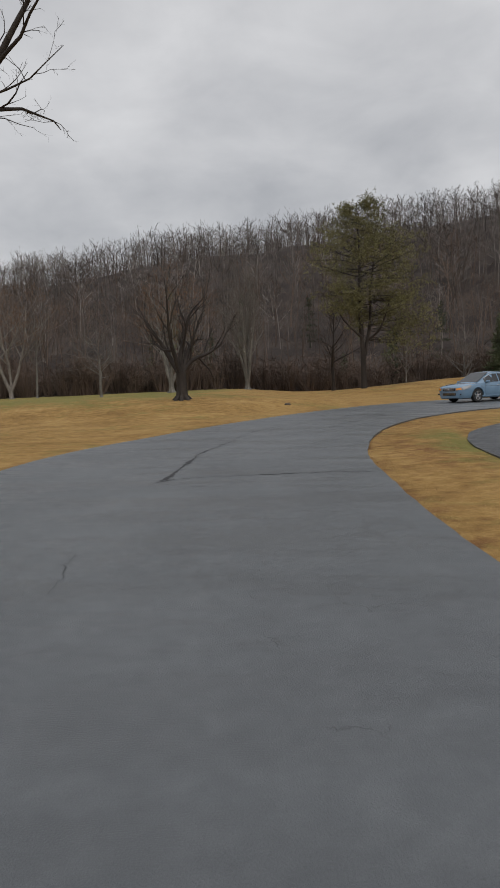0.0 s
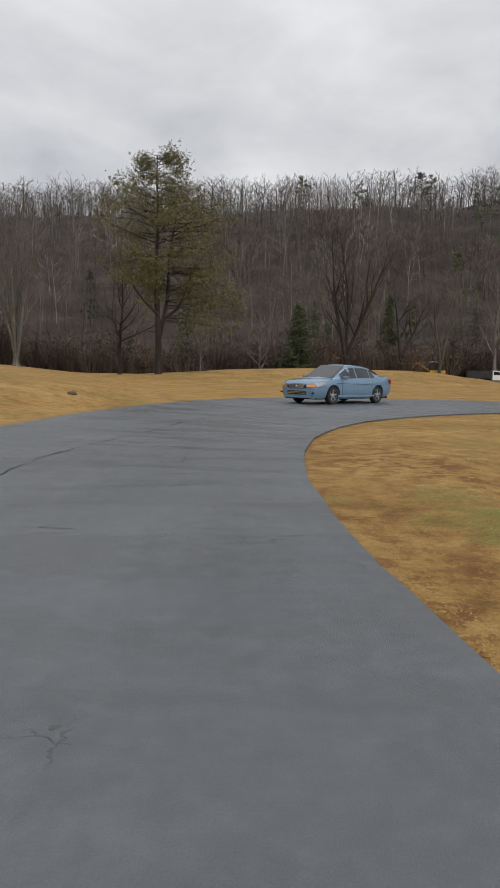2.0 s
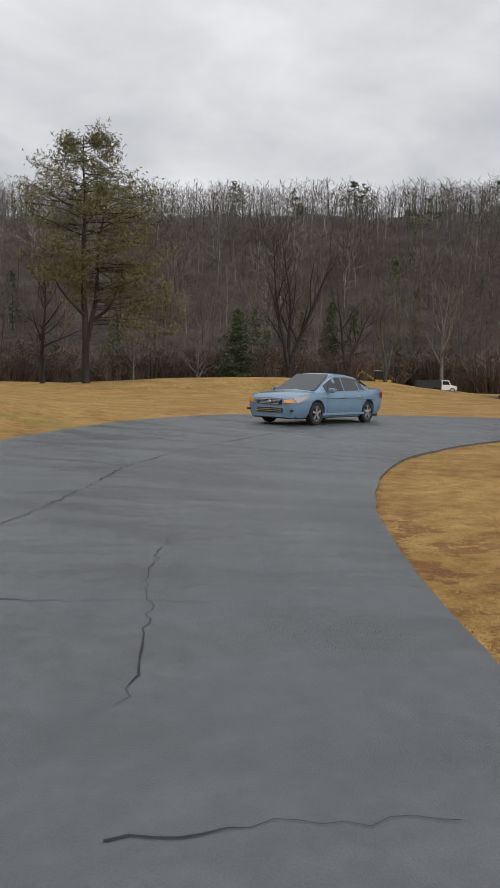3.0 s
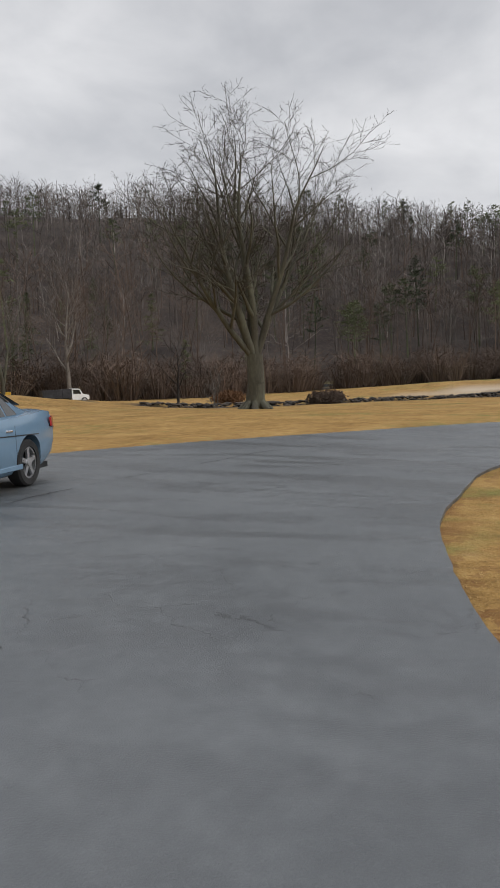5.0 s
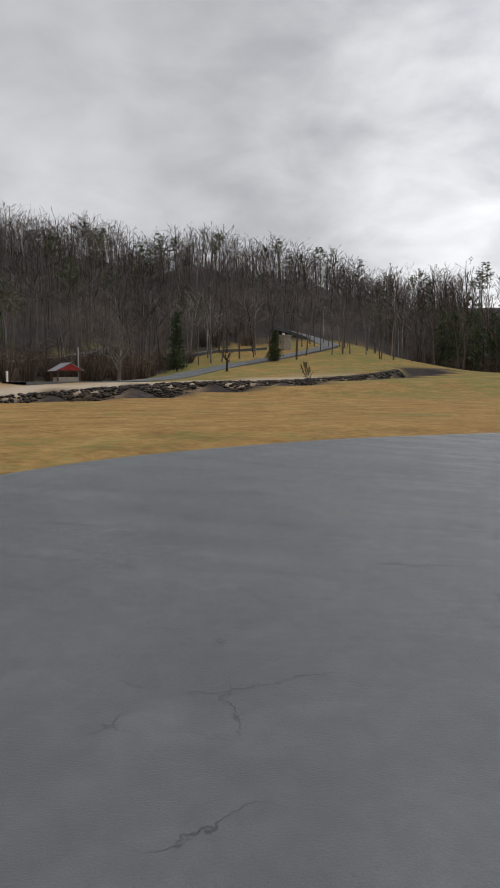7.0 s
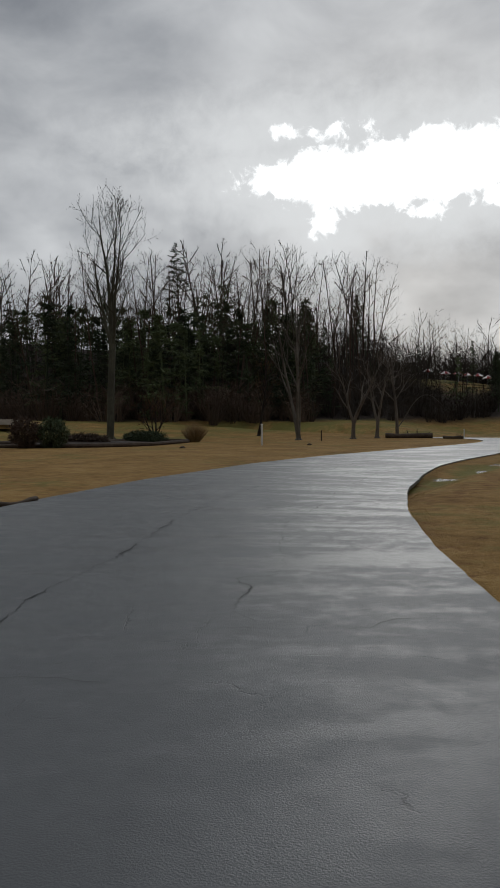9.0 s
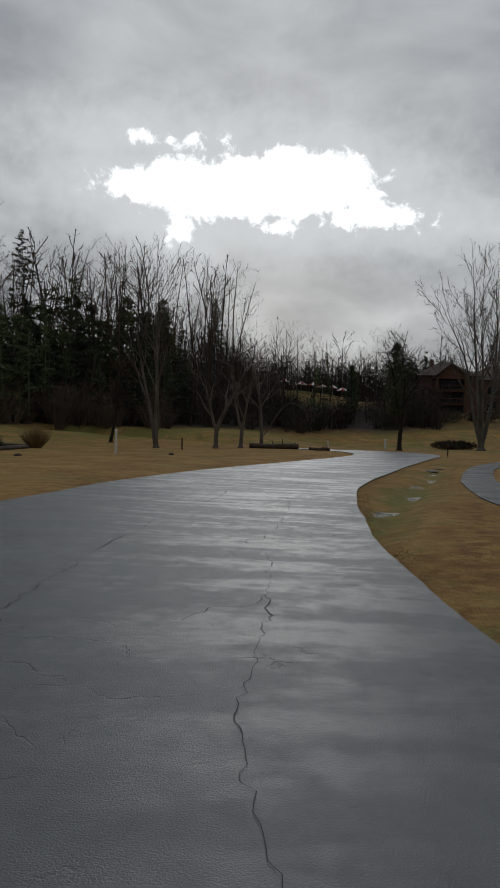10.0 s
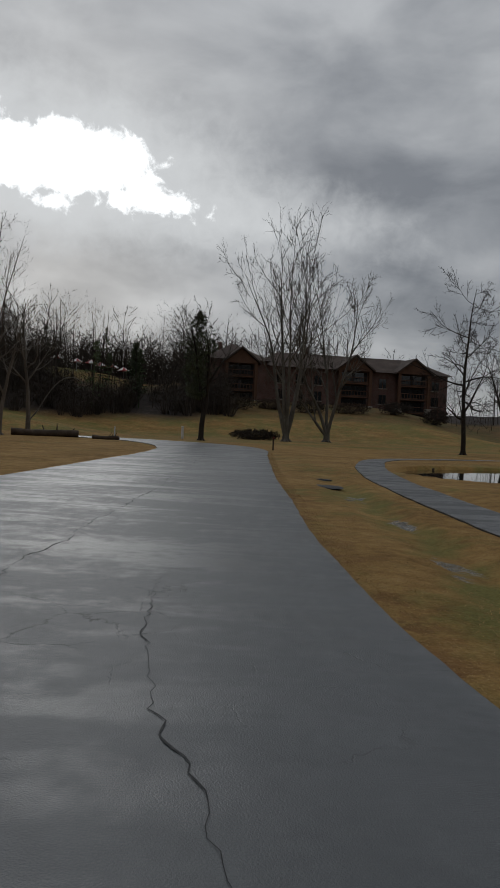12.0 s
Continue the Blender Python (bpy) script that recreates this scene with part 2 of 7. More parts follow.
def asphalt_material(name, dark=1.0, wetness=0.5):
    """Old rain-wet asphalt: pale worn lanes, darker damp patches, crazing, fine stone relief, thin films of water."""
    m = bpy.data.materials.new(name)
    m.use_nodes = True
    nt = m.node_tree
    L = nt.links.new
    bsdf = nt.nodes["Principled BSDF"]
    co = node(nt, "ShaderNodeTexCoord").outputs["Object"]
    # metres across and along the strip
    lane = node(nt, "ShaderNodeAttribute")
    lane.attribute_name = "lane"

    def noise_at(scale, detail=5.0, rough=0.6, dist=0.0, stretch=None):
        n = node(nt, "ShaderNodeTexNoise", Scale=scale, Detail=detail, Roughness=rough, Distortion=dist)
        if stretch:
            mp = node(nt, "ShaderNodeMapping")
            mp.inputs["Scale"].default_value = stretch
            L(lane.outputs["Vector"], mp.inputs[0])
            L(mp.outputs[0], n.inputs["Vector"])
        else:
            L(co, n.inputs["Vector"])
        return n.outputs["Fac"]

    base = ramp(nt, [(0.28, (0.045 * dark, 0.050 * dark, 0.055 * dark)), (0.5, (0.092 * dark, 0.099 * dark, 0.104 * dark)), (0.74, (0.165 * dark, 0.173 * dark, 0.178 * dark))])
    grain = maths(nt, "ADD", maths(nt, "MULTIPLY", noise_at(0.5, 5, 0.6, 0.5), 0.32), maths(nt, "ADD", maths(nt, "MULTIPLY", noise_at(7.0, 5, 0.7), 0.26), maths(nt, "MULTIPLY", noise_at(110.0, 3, 0.7), 0.28)))
    grain = maths(nt, "ADD", grain, maths(nt, "MULTIPLY", noise_at(1.0, 4, 0.6, 0.2, (1.6, 0.12, 1.0)), 0.14))
    L(grain, base.inputs[0])
    streak = noise_at(0.8, 6, 0.62, 0.5, (0.42, 1.7, 1.0))
    film = ramp(nt, [(0.46, (0, 0, 0)), (0.56, (1, 1, 1))])
    L(maths(nt, "ADD", maths(nt, "MULTIPLY", streak, 0.66), maths(nt, "MULTIPLY", noise_at(4.5, 5, 0.65), 0.34)), film.inputs[0])
    # fine crazing in worn patches
    cells = nt.nodes.new("ShaderNodeTexVoronoi")
    cells.feature = "DISTANCE_TO_EDGE"
    cells.inputs["Scale"].default_value = 1.5
    bent = nt.nodes.new("ShaderNodeVectorMath")
    bent.operation = "ADD"
    wob = node(nt, "ShaderNodeTexNoise", Scale=3.0, Detail=4.0, Roughness=0.7)
    L(co, wob.inputs["Vector"])
    less = nt.nodes.new("ShaderNodeVectorMath")
    less.operation = "SCALE"
    less.inputs["Scale"].default_value = 0.28
    L(wob.outputs["Color"], less.inputs[0])
    L(co, bent.inputs[0])
    L(less.outputs[0], bent.inputs[1])
    L(bent.outputs[0], cells.inputs["Vector"])
    line = ramp(nt, [(0.003, (1, 1, 1)), (0.012, (0, 0, 0))])
    L(cells.outputs["Distance"], line.inputs[0])
    worn = ramp(nt, [(0.53, (0, 0, 0)), (0.62, (1, 1, 1))])
    L(maths(nt, "ADD", maths(nt, "MULTIPLY", noise_at(0.35, 3), 0.6), maths(nt, "MULTIPLY", noise_at(2.2, 4), 0.4)), worn.inputs[0])
    craze = maths(nt, "MULTIPLY", line.outputs[0], worn.outputs[0])
    colour = mixed(nt, maths(nt, "MULTIPLY", film.outputs[0], 0.22), base.outputs[0], (0.03, 0.033, 0.037))
    L(mixed(nt, maths(nt, "MULTIPLY", craze, 0.75), colour, (0.014, 0.014, 0.015)), bsdf.inputs["Base Color"])
    rg = node(nt, "ShaderNodeMapRange")
    L(film.outputs[0], rg.inputs["Value"])
    rg.inputs["To Min"].default_value = 0.50
    rg.inputs["To Max"].default_value = 0.50 - 0.38 * wetness
    L(rg.outputs[0], bsdf.inputs["Roughness"])
    bsdf.inputs["Specular IOR Level"].default_value = 0.5
    bp = node(nt, "ShaderNodeBump", Strength=0.4, Distance=0.008)
    relief = maths(nt, "ADD", noise_at(110.0, 2), maths(nt, "MULTIPLY", noise_at(9.0), 0.8))
    L(maths(nt, "SUBTRACT", relief, maths(nt, "MULTIPLY", craze, 1.2)), bp.inputs["Height"])
    L(bp.outputs[0], bsdf.inputs["Normal"])
    return m


TURF = ground_material()
ASPHALT = asphalt_material("wet_asphalt", 0.93)
PATH_ASPHALT = asphalt_material("wet_path_asphalt", 0.38, 0.55)
CRACK = surface("crack_filler", [(0.3, (0.010, 0.010, 0.011)), (0.7, (0.03, 0.03, 0.032))], 4, 40, (0.5, 0.8), 0.2)
BARK_GREY = surface("grey_bark", [(0.3, (0.07, 0.058, 0.048)), (0.5, (0.15, 0.13, 0.11)), (0.72, (0.27, 0.245, 0.215))], 1.2, 9, (0.85, 0.95), 0.6, 14, (1, 1, 0.3))
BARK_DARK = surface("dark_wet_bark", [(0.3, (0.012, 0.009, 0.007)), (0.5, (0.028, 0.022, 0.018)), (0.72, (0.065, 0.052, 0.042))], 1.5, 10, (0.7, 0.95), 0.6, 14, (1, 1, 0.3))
BARK_PALE = surface("pale_bark", [(0.3, (0.06, 0.052, 0.043)), (0.5, (0.125, 0.113, 0.097)), (0.72, (0.26, 0.24, 0.21))], 1.0, 7, (0.8, 0.95), 0.4, 12, (1, 1, 0.4))
BARK_MOSSY = surface("mossy_grey_bark", [(0.3, (0.03, 0.026, 0.019)), (0.48, (0.07, 0.066, 0.048)), (0.6, (0.105, 0.105, 0.072)), (0.75, (0.18, 0.172, 0.142))], 0.7, 8, (0.85, 0.95), 0.6, 10, (1, 1, 0.35))
TWIG_BROWN = surface("brown_twigs", [(0.3, (0.05, 0.034, 0.025)), (0.7, (0.115, 0.08, 0.058))], 0.3, 3, (0.85, 0.95), 0, per_piece=0.25, island=True)
TWIG_RED = surface("reddish_twigs", [(0.3, (0.085, 0.042, 0.022)), (0.7, (0.20, 0.105, 0.05))], 0.3, 3, (0.85, 0.95), 0, per_piece=0.25, island=True)
TWIG_PALE = surface("pale_twigs", [(0.3, (0.07, 0.057, 0.045)), (0.7, (0.15, 0.127, 0.105))], 0.3, 3, (0.85, 0.95), 0, per_piece=0.25, island=True)
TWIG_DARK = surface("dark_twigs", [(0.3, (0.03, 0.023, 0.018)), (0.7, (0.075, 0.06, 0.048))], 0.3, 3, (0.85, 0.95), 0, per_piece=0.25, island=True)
NEEDLE = surface("olive_pine_needles", [(0.3, (0.065, 0.0625, 0.0275)), (0.5, (0.125, 0.1162, 0.0475)), (0.7, (0.2063, 0.19, 0.0813))], 0.25, 2, (0.7, 0.9), 0, per_piece=0.3, island=True)
NEEDLE_DARK = surface("dark_conifer_needles", [(0.3, (0.029, 0.0406, 0.0217)), (0.5, (0.0653, 0.087, 0.0435)), (0.7, (0.116, 0.145, 0.0653))], 0.25, 2, (0.7, 0.9), 0, per_piece=0.12, island=True, tone=0.5)
WOODS = surface("bare_woods", [(0.25, (0.0472, 0.0389, 0.0342)), (0.5, (0.1003, 0.0838, 0.0732)), (0.65, (0.1534, 0.1322, 0.118)), (0.85, (0.3068, 0.2773, 0.2478))], 0.02, 0.3, (0.85, 0.95), 0, per_piece=0.12, island=True, tone=0.5)
WOODS_RED = surface("budding_woods", [(0.25, (0.0448, 0.0319, 0.0248)), (0.5, (0.0944, 0.0649, 0.0484)), (0.8, (0.177, 0.1274, 0.0944))], 0.02, 0.3, (0.85, 0.95), 0, per_piece=0.12, island=True, tone=0.5)
NEEDLE_MID = surface("green_conifer_needles", [(0.3, (0.034, 0.042, 0.022)), (0.5, (0.07, 0.082, 0.038)), (0.7, (0.115, 0.128, 0.06))], 0.25, 2, (0.7, 0.9), 0, per_piece=0.12, island=True, tone=0.5)
IVY = surface("ivy_leaves", [(0.3, (0.03, 0.036, 0.02)), (0.5, (0.06, 0.07, 0.036)), (0.7, (0.10, 0.115, 0.055))], 0.5, 3, (0.5, 0.8), 0, per_piece=0.3, island=True)
STRAW = surface("dry_ornamental_grass", [(0.3, (0.20, 0.13, 0.06)), (0.7, (0.42, 0.30, 0.16))], 0.5, 4, (0.8, 0.95), 0, per_piece=0.3, island=True)
BLADES = surface("turf_blades", [(0.25, (0.20, 0.118, 0.037)), (0.5, (0.335, 0.21, 0.072)), (0.75, (0.47, 0.325, 0.14))], 0.3, 3, (0.8, 0.95), 0, per_piece=0.35, island=True)
MULCH = surface("dark_mulch", [(0.3, (0.012, 0.009, 0.007)), (0.7, (0.05, 0.034, 0.024))], 2, 25, (0.8, 0.95), 0.8, 30)
LOG = surface("weathered_timber", [(0.3, (0.03, 0.02, 0.014)), (0.5, (0.07, 0.05, 0.036)), (0.75, (0.13, 0.10, 0.075))], 2, 20, (0.75, 0.95), 0.5, 20)
ROCK = surface("creek_stone", [(0.3, (0.012, 0.009, 0.006)), (0.5, (0.030, 0.022, 0.016)), (0.78, (0.085, 0.064, 0.046))], 0.8, 8, (0.6, 0.9), 0.6, 10, per_piece=0.4, island=True)
SAND = surface("pale_sand", [(0.3, (0.30, 0.25, 0.19)), (0.7, (0.46, 0.40, 0.32))], 0.8, 14, (0.85, 0.95), 0.4, 18)
WHITE_PAINT = surface("white_paint", [(0.3, (0.62, 0.62, 0.60)), (0.7, (0.80, 0.80, 0.78))], 1.5, 12, (0.4, 0.6), 0.1)
DARK_METAL = surface("dark_metal", [(0.3, (0.02, 0.02, 0.022)), (0.7, (0.06, 0.06, 0.065))], 2, 20, (0.4, 0.7), 0.15, metal=0.4)
GALV = surface("galvanised_steel", [(0.3, (0.30, 0.31, 0.32)), (0.7, (0.52, 0.53, 0.54))], 3, 20, (0.4, 0.6), 0.1, metal=0.7)
RED_PAINT = surface("red_paint", [(0.3, (0.22, 0.018, 0.018)), (0.7, (0.42, 0.04, 0.035))], 1.2, 10, (0.5, 0.75), 0.15)
ROOF_METAL = surface("grey_metal_roofing", [(0.3, (0.12, 0.12, 0.13)), (0.7, (0.26, 0.26, 0.275))], 0.6, 8, (0.35, 0.6), 0.1)
SHINGLE = surface("brown_shingles", [(0.3, (0.05, 0.036, 0.03)), (0.5, (0.09, 0.066, 0.055)), (0.75, (0.15, 0.115, 0.095))], 0.4, 6, (0.75, 0.95), 0.5, 12)
TIMBER = surface("brown_timber", [(0.3, (0.07, 0.035, 0.022)), (0.7, (0.17, 0.09, 0.055))], 0.5, 8, (0.7, 0.9), 0.2)
STONE = surface("pale_stone", [(0.3, (0.20, 0.17, 0.14)), (0.5, (0.32, 0.28, 0.235)), (0.75, (0.44, 0.40, 0.34))], 1.2, 9, (0.7, 0.95), 0.5, 10)
YELLOW = surface("machine_yellow", [(0.3, (0.42, 0.24, 0.02)), (0.7, (0.62, 0.38, 0.04))], 1.2, 10, (0.45, 0.7), 0.15)
RUBBER = surface("tyre_rubber", [(0.3, (0.010, 0.010, 0.010)), (0.7, (0.035, 0.034, 0.033))], 5, 40, (0.7, 0.9), 0.3, 60)
ALLOY = surface("alloy_wheel", [(0.3, (0.42, 0.42, 0.43)), (0.7, (0.62, 0.62, 0.63))], 5, 30, (0.25, 0.45), 0.0, metal=0.85)
CHROME = surface("chrome_trim", [(0.3, (0.6, 0.6, 0.62)), (0.7, (0.75, 0.75, 0.77))], 5, 30, (0.08, 0.2), 0.0, metal=1.0)
BLUE_PAINT = surface("light_blue_car_paint", [(0.3, (0.120, 0.195, 0.275)), (0.7, (0.150, 0.232, 0.315))], 0.8, 3, (0.10, 0.16), 0.0, spec=0.6)
TINTED = surface("tinted_glass", [(0.3, (0.012, 0.014, 0.015)), (0.7, (0.02, 0.023, 0.025))], 1, 5, (0.03, 0.08), 0.0, spec=0.7)
LAMP_CLEAR = surface("headlamp_lens", [(0.3, (0.16, 0.16, 0.16)), (0.7, (0.34, 0.34, 0.33))], 6, 30, (0.08, 0.2), 0.0, spec=0.6)
LAMP_AMBER = surface("amber_lens", [(0.3, (0.65, 0.22, 0.04)), (0.7, (0.85, 0.36, 0.08))], 6, 30, (0.1, 0.25), 0.0, spec=0.6)
LAMP_RED = surface("red_lens", [(0.3, (0.25, 0.01, 0.01)), (0.7, (0.42, 0.02, 0.02))], 6, 30, (0.1, 0.25), 0.0, spec=0.6)
BLACK_PLASTIC = surface("black_plastic", [(0.3, (0.010, 0.010, 0.011)), (0.7, (0.025, 0.025, 0.027))], 3, 30, (0.5, 0.7), 0.2)
WATER = surface("still_water", [(0.3, (0.012, 0.014, 0.012)), (0.7, (0.02, 0.022, 0.018))], 0.5, 3, (0.02, 0.05), 0.02, 6, spec=0.6)


def brick_material():
    m = bpy.data.materials.new("red_brick")
    m.use_nodes = True
    nt = m.node_tree
    L = nt.links.new
    b = nt.nodes["Principled BSDF"]
    co = node(nt, "ShaderNodeTexCoord").outputs["Object"]
    sep = node(nt, "ShaderNodeSeparateXYZ")
    L(co, sep.inputs[0])
    face = node(nt, "ShaderNodeCombineXYZ")
    L(maths(nt, "ADD", sep.outputs["X"], sep.outputs["Y"]), face.inputs[0])
    L(sep.outputs["Z"], face.inputs[1])
    br = node(nt, "ShaderNodeTexBrick", Scale=1.0, Mortar_Size=0.012, Brick_Width=0.22, Row_Height=0.075)
    L(face.outputs[0], br.inputs["Vector"])
    br.inputs["Color1"].default_value = (0.115, 0.042, 0.032, 1)
    br.inputs["Color2"].default_value = (0.165, 0.066, 0.05, 1)
    br.inputs["Mortar"].default_value = (0.20, 0.165, 0.14, 1)
    nz = node(nt, "ShaderNodeTexNoise", Scale=0.7, Detail=5.0)
    L(co, nz.inputs["Vector"])
    dim = ramp(nt, [(0.35, (0.7, 0.7, 0.7)), (0.65, (1, 1, 1))])
    L(nz.outputs["Fac"], dim.inputs[0])
    L(mixed(nt, 1.0, br.outputs["Color"], dim.outputs[0], "MULTIPLY"), b.inputs["Base Color"])
    b.inputs["Roughness"].default_value = 0.88
    bp = node(nt, "ShaderNodeBump", Strength=0.5, Distance=0.01)
    L(br.outputs["Fac"], bp.inputs["Height"])
    bp.invert = True
    L(bp.outputs[0], b.inputs["Normal"])
    return m


BRICK = brick_material()


# ---- shape helpers ----
def smooth(v, a, b):
    t = np.clip((v - a) / (b - a), 0.0, 1.0)
    return t * t * (3 - 2 * t)


def spline(points, per=12):
    """Catmull-Rom through rows of numbers."""
    p = np.array(points, float)
    p = np.vstack([2 * p[0] - p[1], p, 2 * p[-1] - p[-2]])
    out = []
    for i in range(1, len(p) - 2):
        for k in range(per):
            t = k / per
            out.append(0.5 * (2 * p[i] + (p[i + 1] - p[i - 1]) * t + (2 * p[i - 1] - 5 * p[i] + 4 * p[i + 1] - p[i + 2]) * t**2
                              + (3 * p[i] - p[i - 1] - 3 * p[i + 1] + p[i + 2]) * t**3))
    out.append(p[-2])
    return np.array(out)


def dense(line, step=0.25):
    s = np.r_[0, np.cumsum(np.hypot(*np.diff(line[:, :2], axis=0).T))]
    t = np.arange(0, s[-1], step)
    return np.stack([np.interp(t, s, c) for c in line.T], -1)


def mesh_of(name, verts, faces, material, smooth_faces=False, attributes=None):
    """A mesh from arrays; faces all of one size."""
    verts, faces = np.asarray(verts, np.float32), np.asarray(faces, np.int32)
    me = bpy.data.meshes.new(name)
    n, k = faces.shape
    me.vertices.add(len(verts))
    me.vertices.foreach_set("co", verts.ravel())
    me.loops.add(n * k)
    me.loops.foreach_set("vertex_index", faces.ravel())
    me.polygons.add(n)
    me.polygons.foreach_set("loop_start", np.arange(0, n * k, k, dtype=np.int32))
    me.polygons.foreach_set("use_smooth", np.full(n, smooth_faces))
    me.materials.append(material)
    for key, values in (attributes or {}).items():
        me.attributes.new(key, "FLOAT", "POINT").data.foreach_set("value", np.asarray(values, np.float32))
    me.update(calc_edges=True)
    return me


def part(name, data, material=None, parent=None, label=""):
    """Links a bmesh or a mesh as one mesh object, under a thing where one is given."""
    if isinstance(data, bmesh.types.BMesh):
        me = bpy.data.meshes.new(name)
        data.to_mesh(me)
        data.free()
    else:
        me = data
    if material is not None and not me.materials:
        me.materials.append(material)
    ob = new(name, me)
    if parent is not None:
        ob.parent = parent
    if label:
        ob["label"] = label
    return ob


def box(bm, size, at=(0, 0, 0), turn=(0, 0, 0), bevel=0.0):
    """Adds a box, bevelled where wanted."""
    m = pose(*at, *turn) @ Matrix.Diagonal((*size, 1))
    made = bmesh.ops.create_cube(bm, size=1.0, matrix=m)
    if bevel:
        edges = list({e for v in made["verts"] for e in v.link_edges})
        bmesh.ops.bevel(bm, geom=edges, offset=bevel, segments=2, affect="EDGES", profile=0.5)
    return bm


def tube(bm, a, b, r0, r1=None, sides=10):
    a, b = Vector(a), Vector(b)
    m = Matrix.Translation((a + b) / 2) @ (b - a).to_track_quat("Z", "Y").to_matrix().to_4x4()
    bmesh.ops.create_cone(bm, cap_ends=True, segments=sides, radius1=r0, radius2=r0 if r1 is None else r1, depth=(b - a).length, matrix=m)
    return bm


# ---- the lie of the land ----
# right-hand edge, left-hand edge of the road, in driving order
ROAD = spline([
    (1.9, -40, -4.6, -40), (1.9, -15, -4.6, -15), (1.75, 0, -4.6, 0), (1.75, 7, -4.45, 8), (2.1, 12.3, -4.2, 14), (3.35, 18, -2.6, 19.5),
    (5.55, 23.0, 0.2, 26.5), (8.3, 26.6, 3.6, 32.8), (11.3, 28.75, 7.8, 38.0), (14.3, 30.12, 12.5, 40.4), (18.6, 30.8, 19.0, 39.4), (22.5, 29.6, 25.0, 36.6),
    (25.3, 27.2, 30.2, 33.6), (27.4, 24.2, 33.8, 29), (29.3, 20.5, 35.6, 23.5), (31, 16.5, 37.5, 18), (32.2, 12.5, 38.9, 13), (33.02, 8.6, 39.6, 8.8), (33.75, 4.3, 40.3, 4.0),
    (33.98, -2, 40.5, -3), (33.95, -12, 40.0, -12.5), (33.7, -25, 39.4, -25), (33.5, -34, 40.0, -33), (35, -41.5, 42, -40), (39.5, -47.3, 45, -45),
    (46, -51.5, 50.5, -48.6), (60, -56, 63, -52), (80, -60, 82, -56)], 14)
CART = spline([(4.9, -6), (4.6, 6), (4.7, 12.2), (5.6, 16.0), (7.7, 19.3), (10.6, 22.3), (14.2, 24.6), (19, 25.2), (23, 22.8), (26, 18.2), (28.3, 12.5), (30.0, 6),
               (30.75, -1), (30.8, -8), (30.5, -14), (29.5, -21), (27.2, -28), (20, -33), (8, -36)], 12)
CREEK = spline([(-30, 125), (10, 116), (32, 98), (44, 77), (56, 67), (72, 59), (87, 47), (98, 33), (111, 16), (127, -1), (146, -14)], 10)
FAR_ROAD = spline([(104, 52), (111, 45), (120, 39), (135, 33.5), (150, 28), (165, 20), (188, 4.5), (203, -5), (213, -9), (223, -8), (230, -2), (233, 6)], 8)
HILL_ROAD = spline([(40, 142), (75, 124), (98, 106), (120, 90), (142, 74), (165, 60), (185, 45), (197, 26), (205, 10)], 8)
MID = np.array([20.0, 30.0])
# compass of the view in degrees (0 along +y, falling clockwise): edge of the woods, crest of the hill, height of the crest
HILL = np.array([
    (60, 88, 330, 40), (25, 82, 330, 44), (10, 80, 330, 60), (-5, 80, 330, 68), (-20, 78, 330, 75), (-45, 82, 330, 77), (-58, 100, 330, 72), (-66, 106, 310, 62), (-76, 112, 290, 50),
    (-83, 120, 280, 44), (-88, 150, 290, 40), (-94, 195, 300, 38), (-107, 215, 310, 32), (-120, 160, 240, 24), (-132, 118, 200, 20), (-142, 112, 190, 19), (-152, 112, 190, 15), (-158, 118, 185, 9), (-166, 126, 185, 8.5), (-172, 128, 190, 7.5), (-178, 128, 240, 6), (-195, 128, 260, 5),
    (-215, 140, 300, 20), (-260, 160, 330, 40)], float)[::-1]


def compass(x, y):
    a = np.degrees(np.arctan2(-(x - MID[0]), y - MID[1]))
    return np.where(a > 62, a - 360, a)


def hill_at(x, y):
    a, r = compass(x, y), np.hypot(x - MID[0], y - MID[1])
    edge, crest, high = (np.interp(a, HILL[:, 0], HILL[:, k]) for k in (1, 2, 3))
    return r, edge, crest, high


def off_line(x, y, line, chunk=4000):
    """Distance to a line of points, and the index of the nearest one."""
    x, y = np.ravel(x), np.ravel(y)
    far, at = np.empty(len(x)), np.empty(len(x), int)
    for i in range(0, len(x), chunk):
        d = np.hypot(x[i:i + chunk, None] - line[None, :, 0], y[i:i + chunk, None] - line[None, :, 1])
        at[i:i + chunk] = d.argmin(1)
        far[i:i + chunk] = d.min(1)
    return far, at


def off_road(x, y):
    """Signed distance to the road's edges: below nought on the road."""
    right, left = ROAD[:, :2], ROAD[:, 2:]
    rd, _ = off_line(x, y, dense(right, 0.6))
    ld, _ = off_line(x, y, dense(left, 0.6))
    ring = np.vstack([right, left[::-1]])
    within = np.zeros(len(x), bool)
    for (x0, y0), (x1, y1) in zip(ring, np.roll(ring, -1, 0)):
        if y0 != y1:
            within ^= ((y0 > y) != (y1 > y)) & (x < (x1 - x0) * (y - y0) / (y1 - y0) + x0)
    return np.minimum(rd, ld) * np.where(within, -1, 1)


def waves(x, y, size, seed):
    rng = np.random.RandomState(seed)
    z = 0 * x
    for k in range(6):
        t, ph, s = rng.rand() * 6.28, rng.rand() * 6.28, size * (0.5 + rng.rand())
        z = z + np.sin((x * np.cos(t) + y * np.sin(t)) / s * 6.28 + ph)
    return z / 6


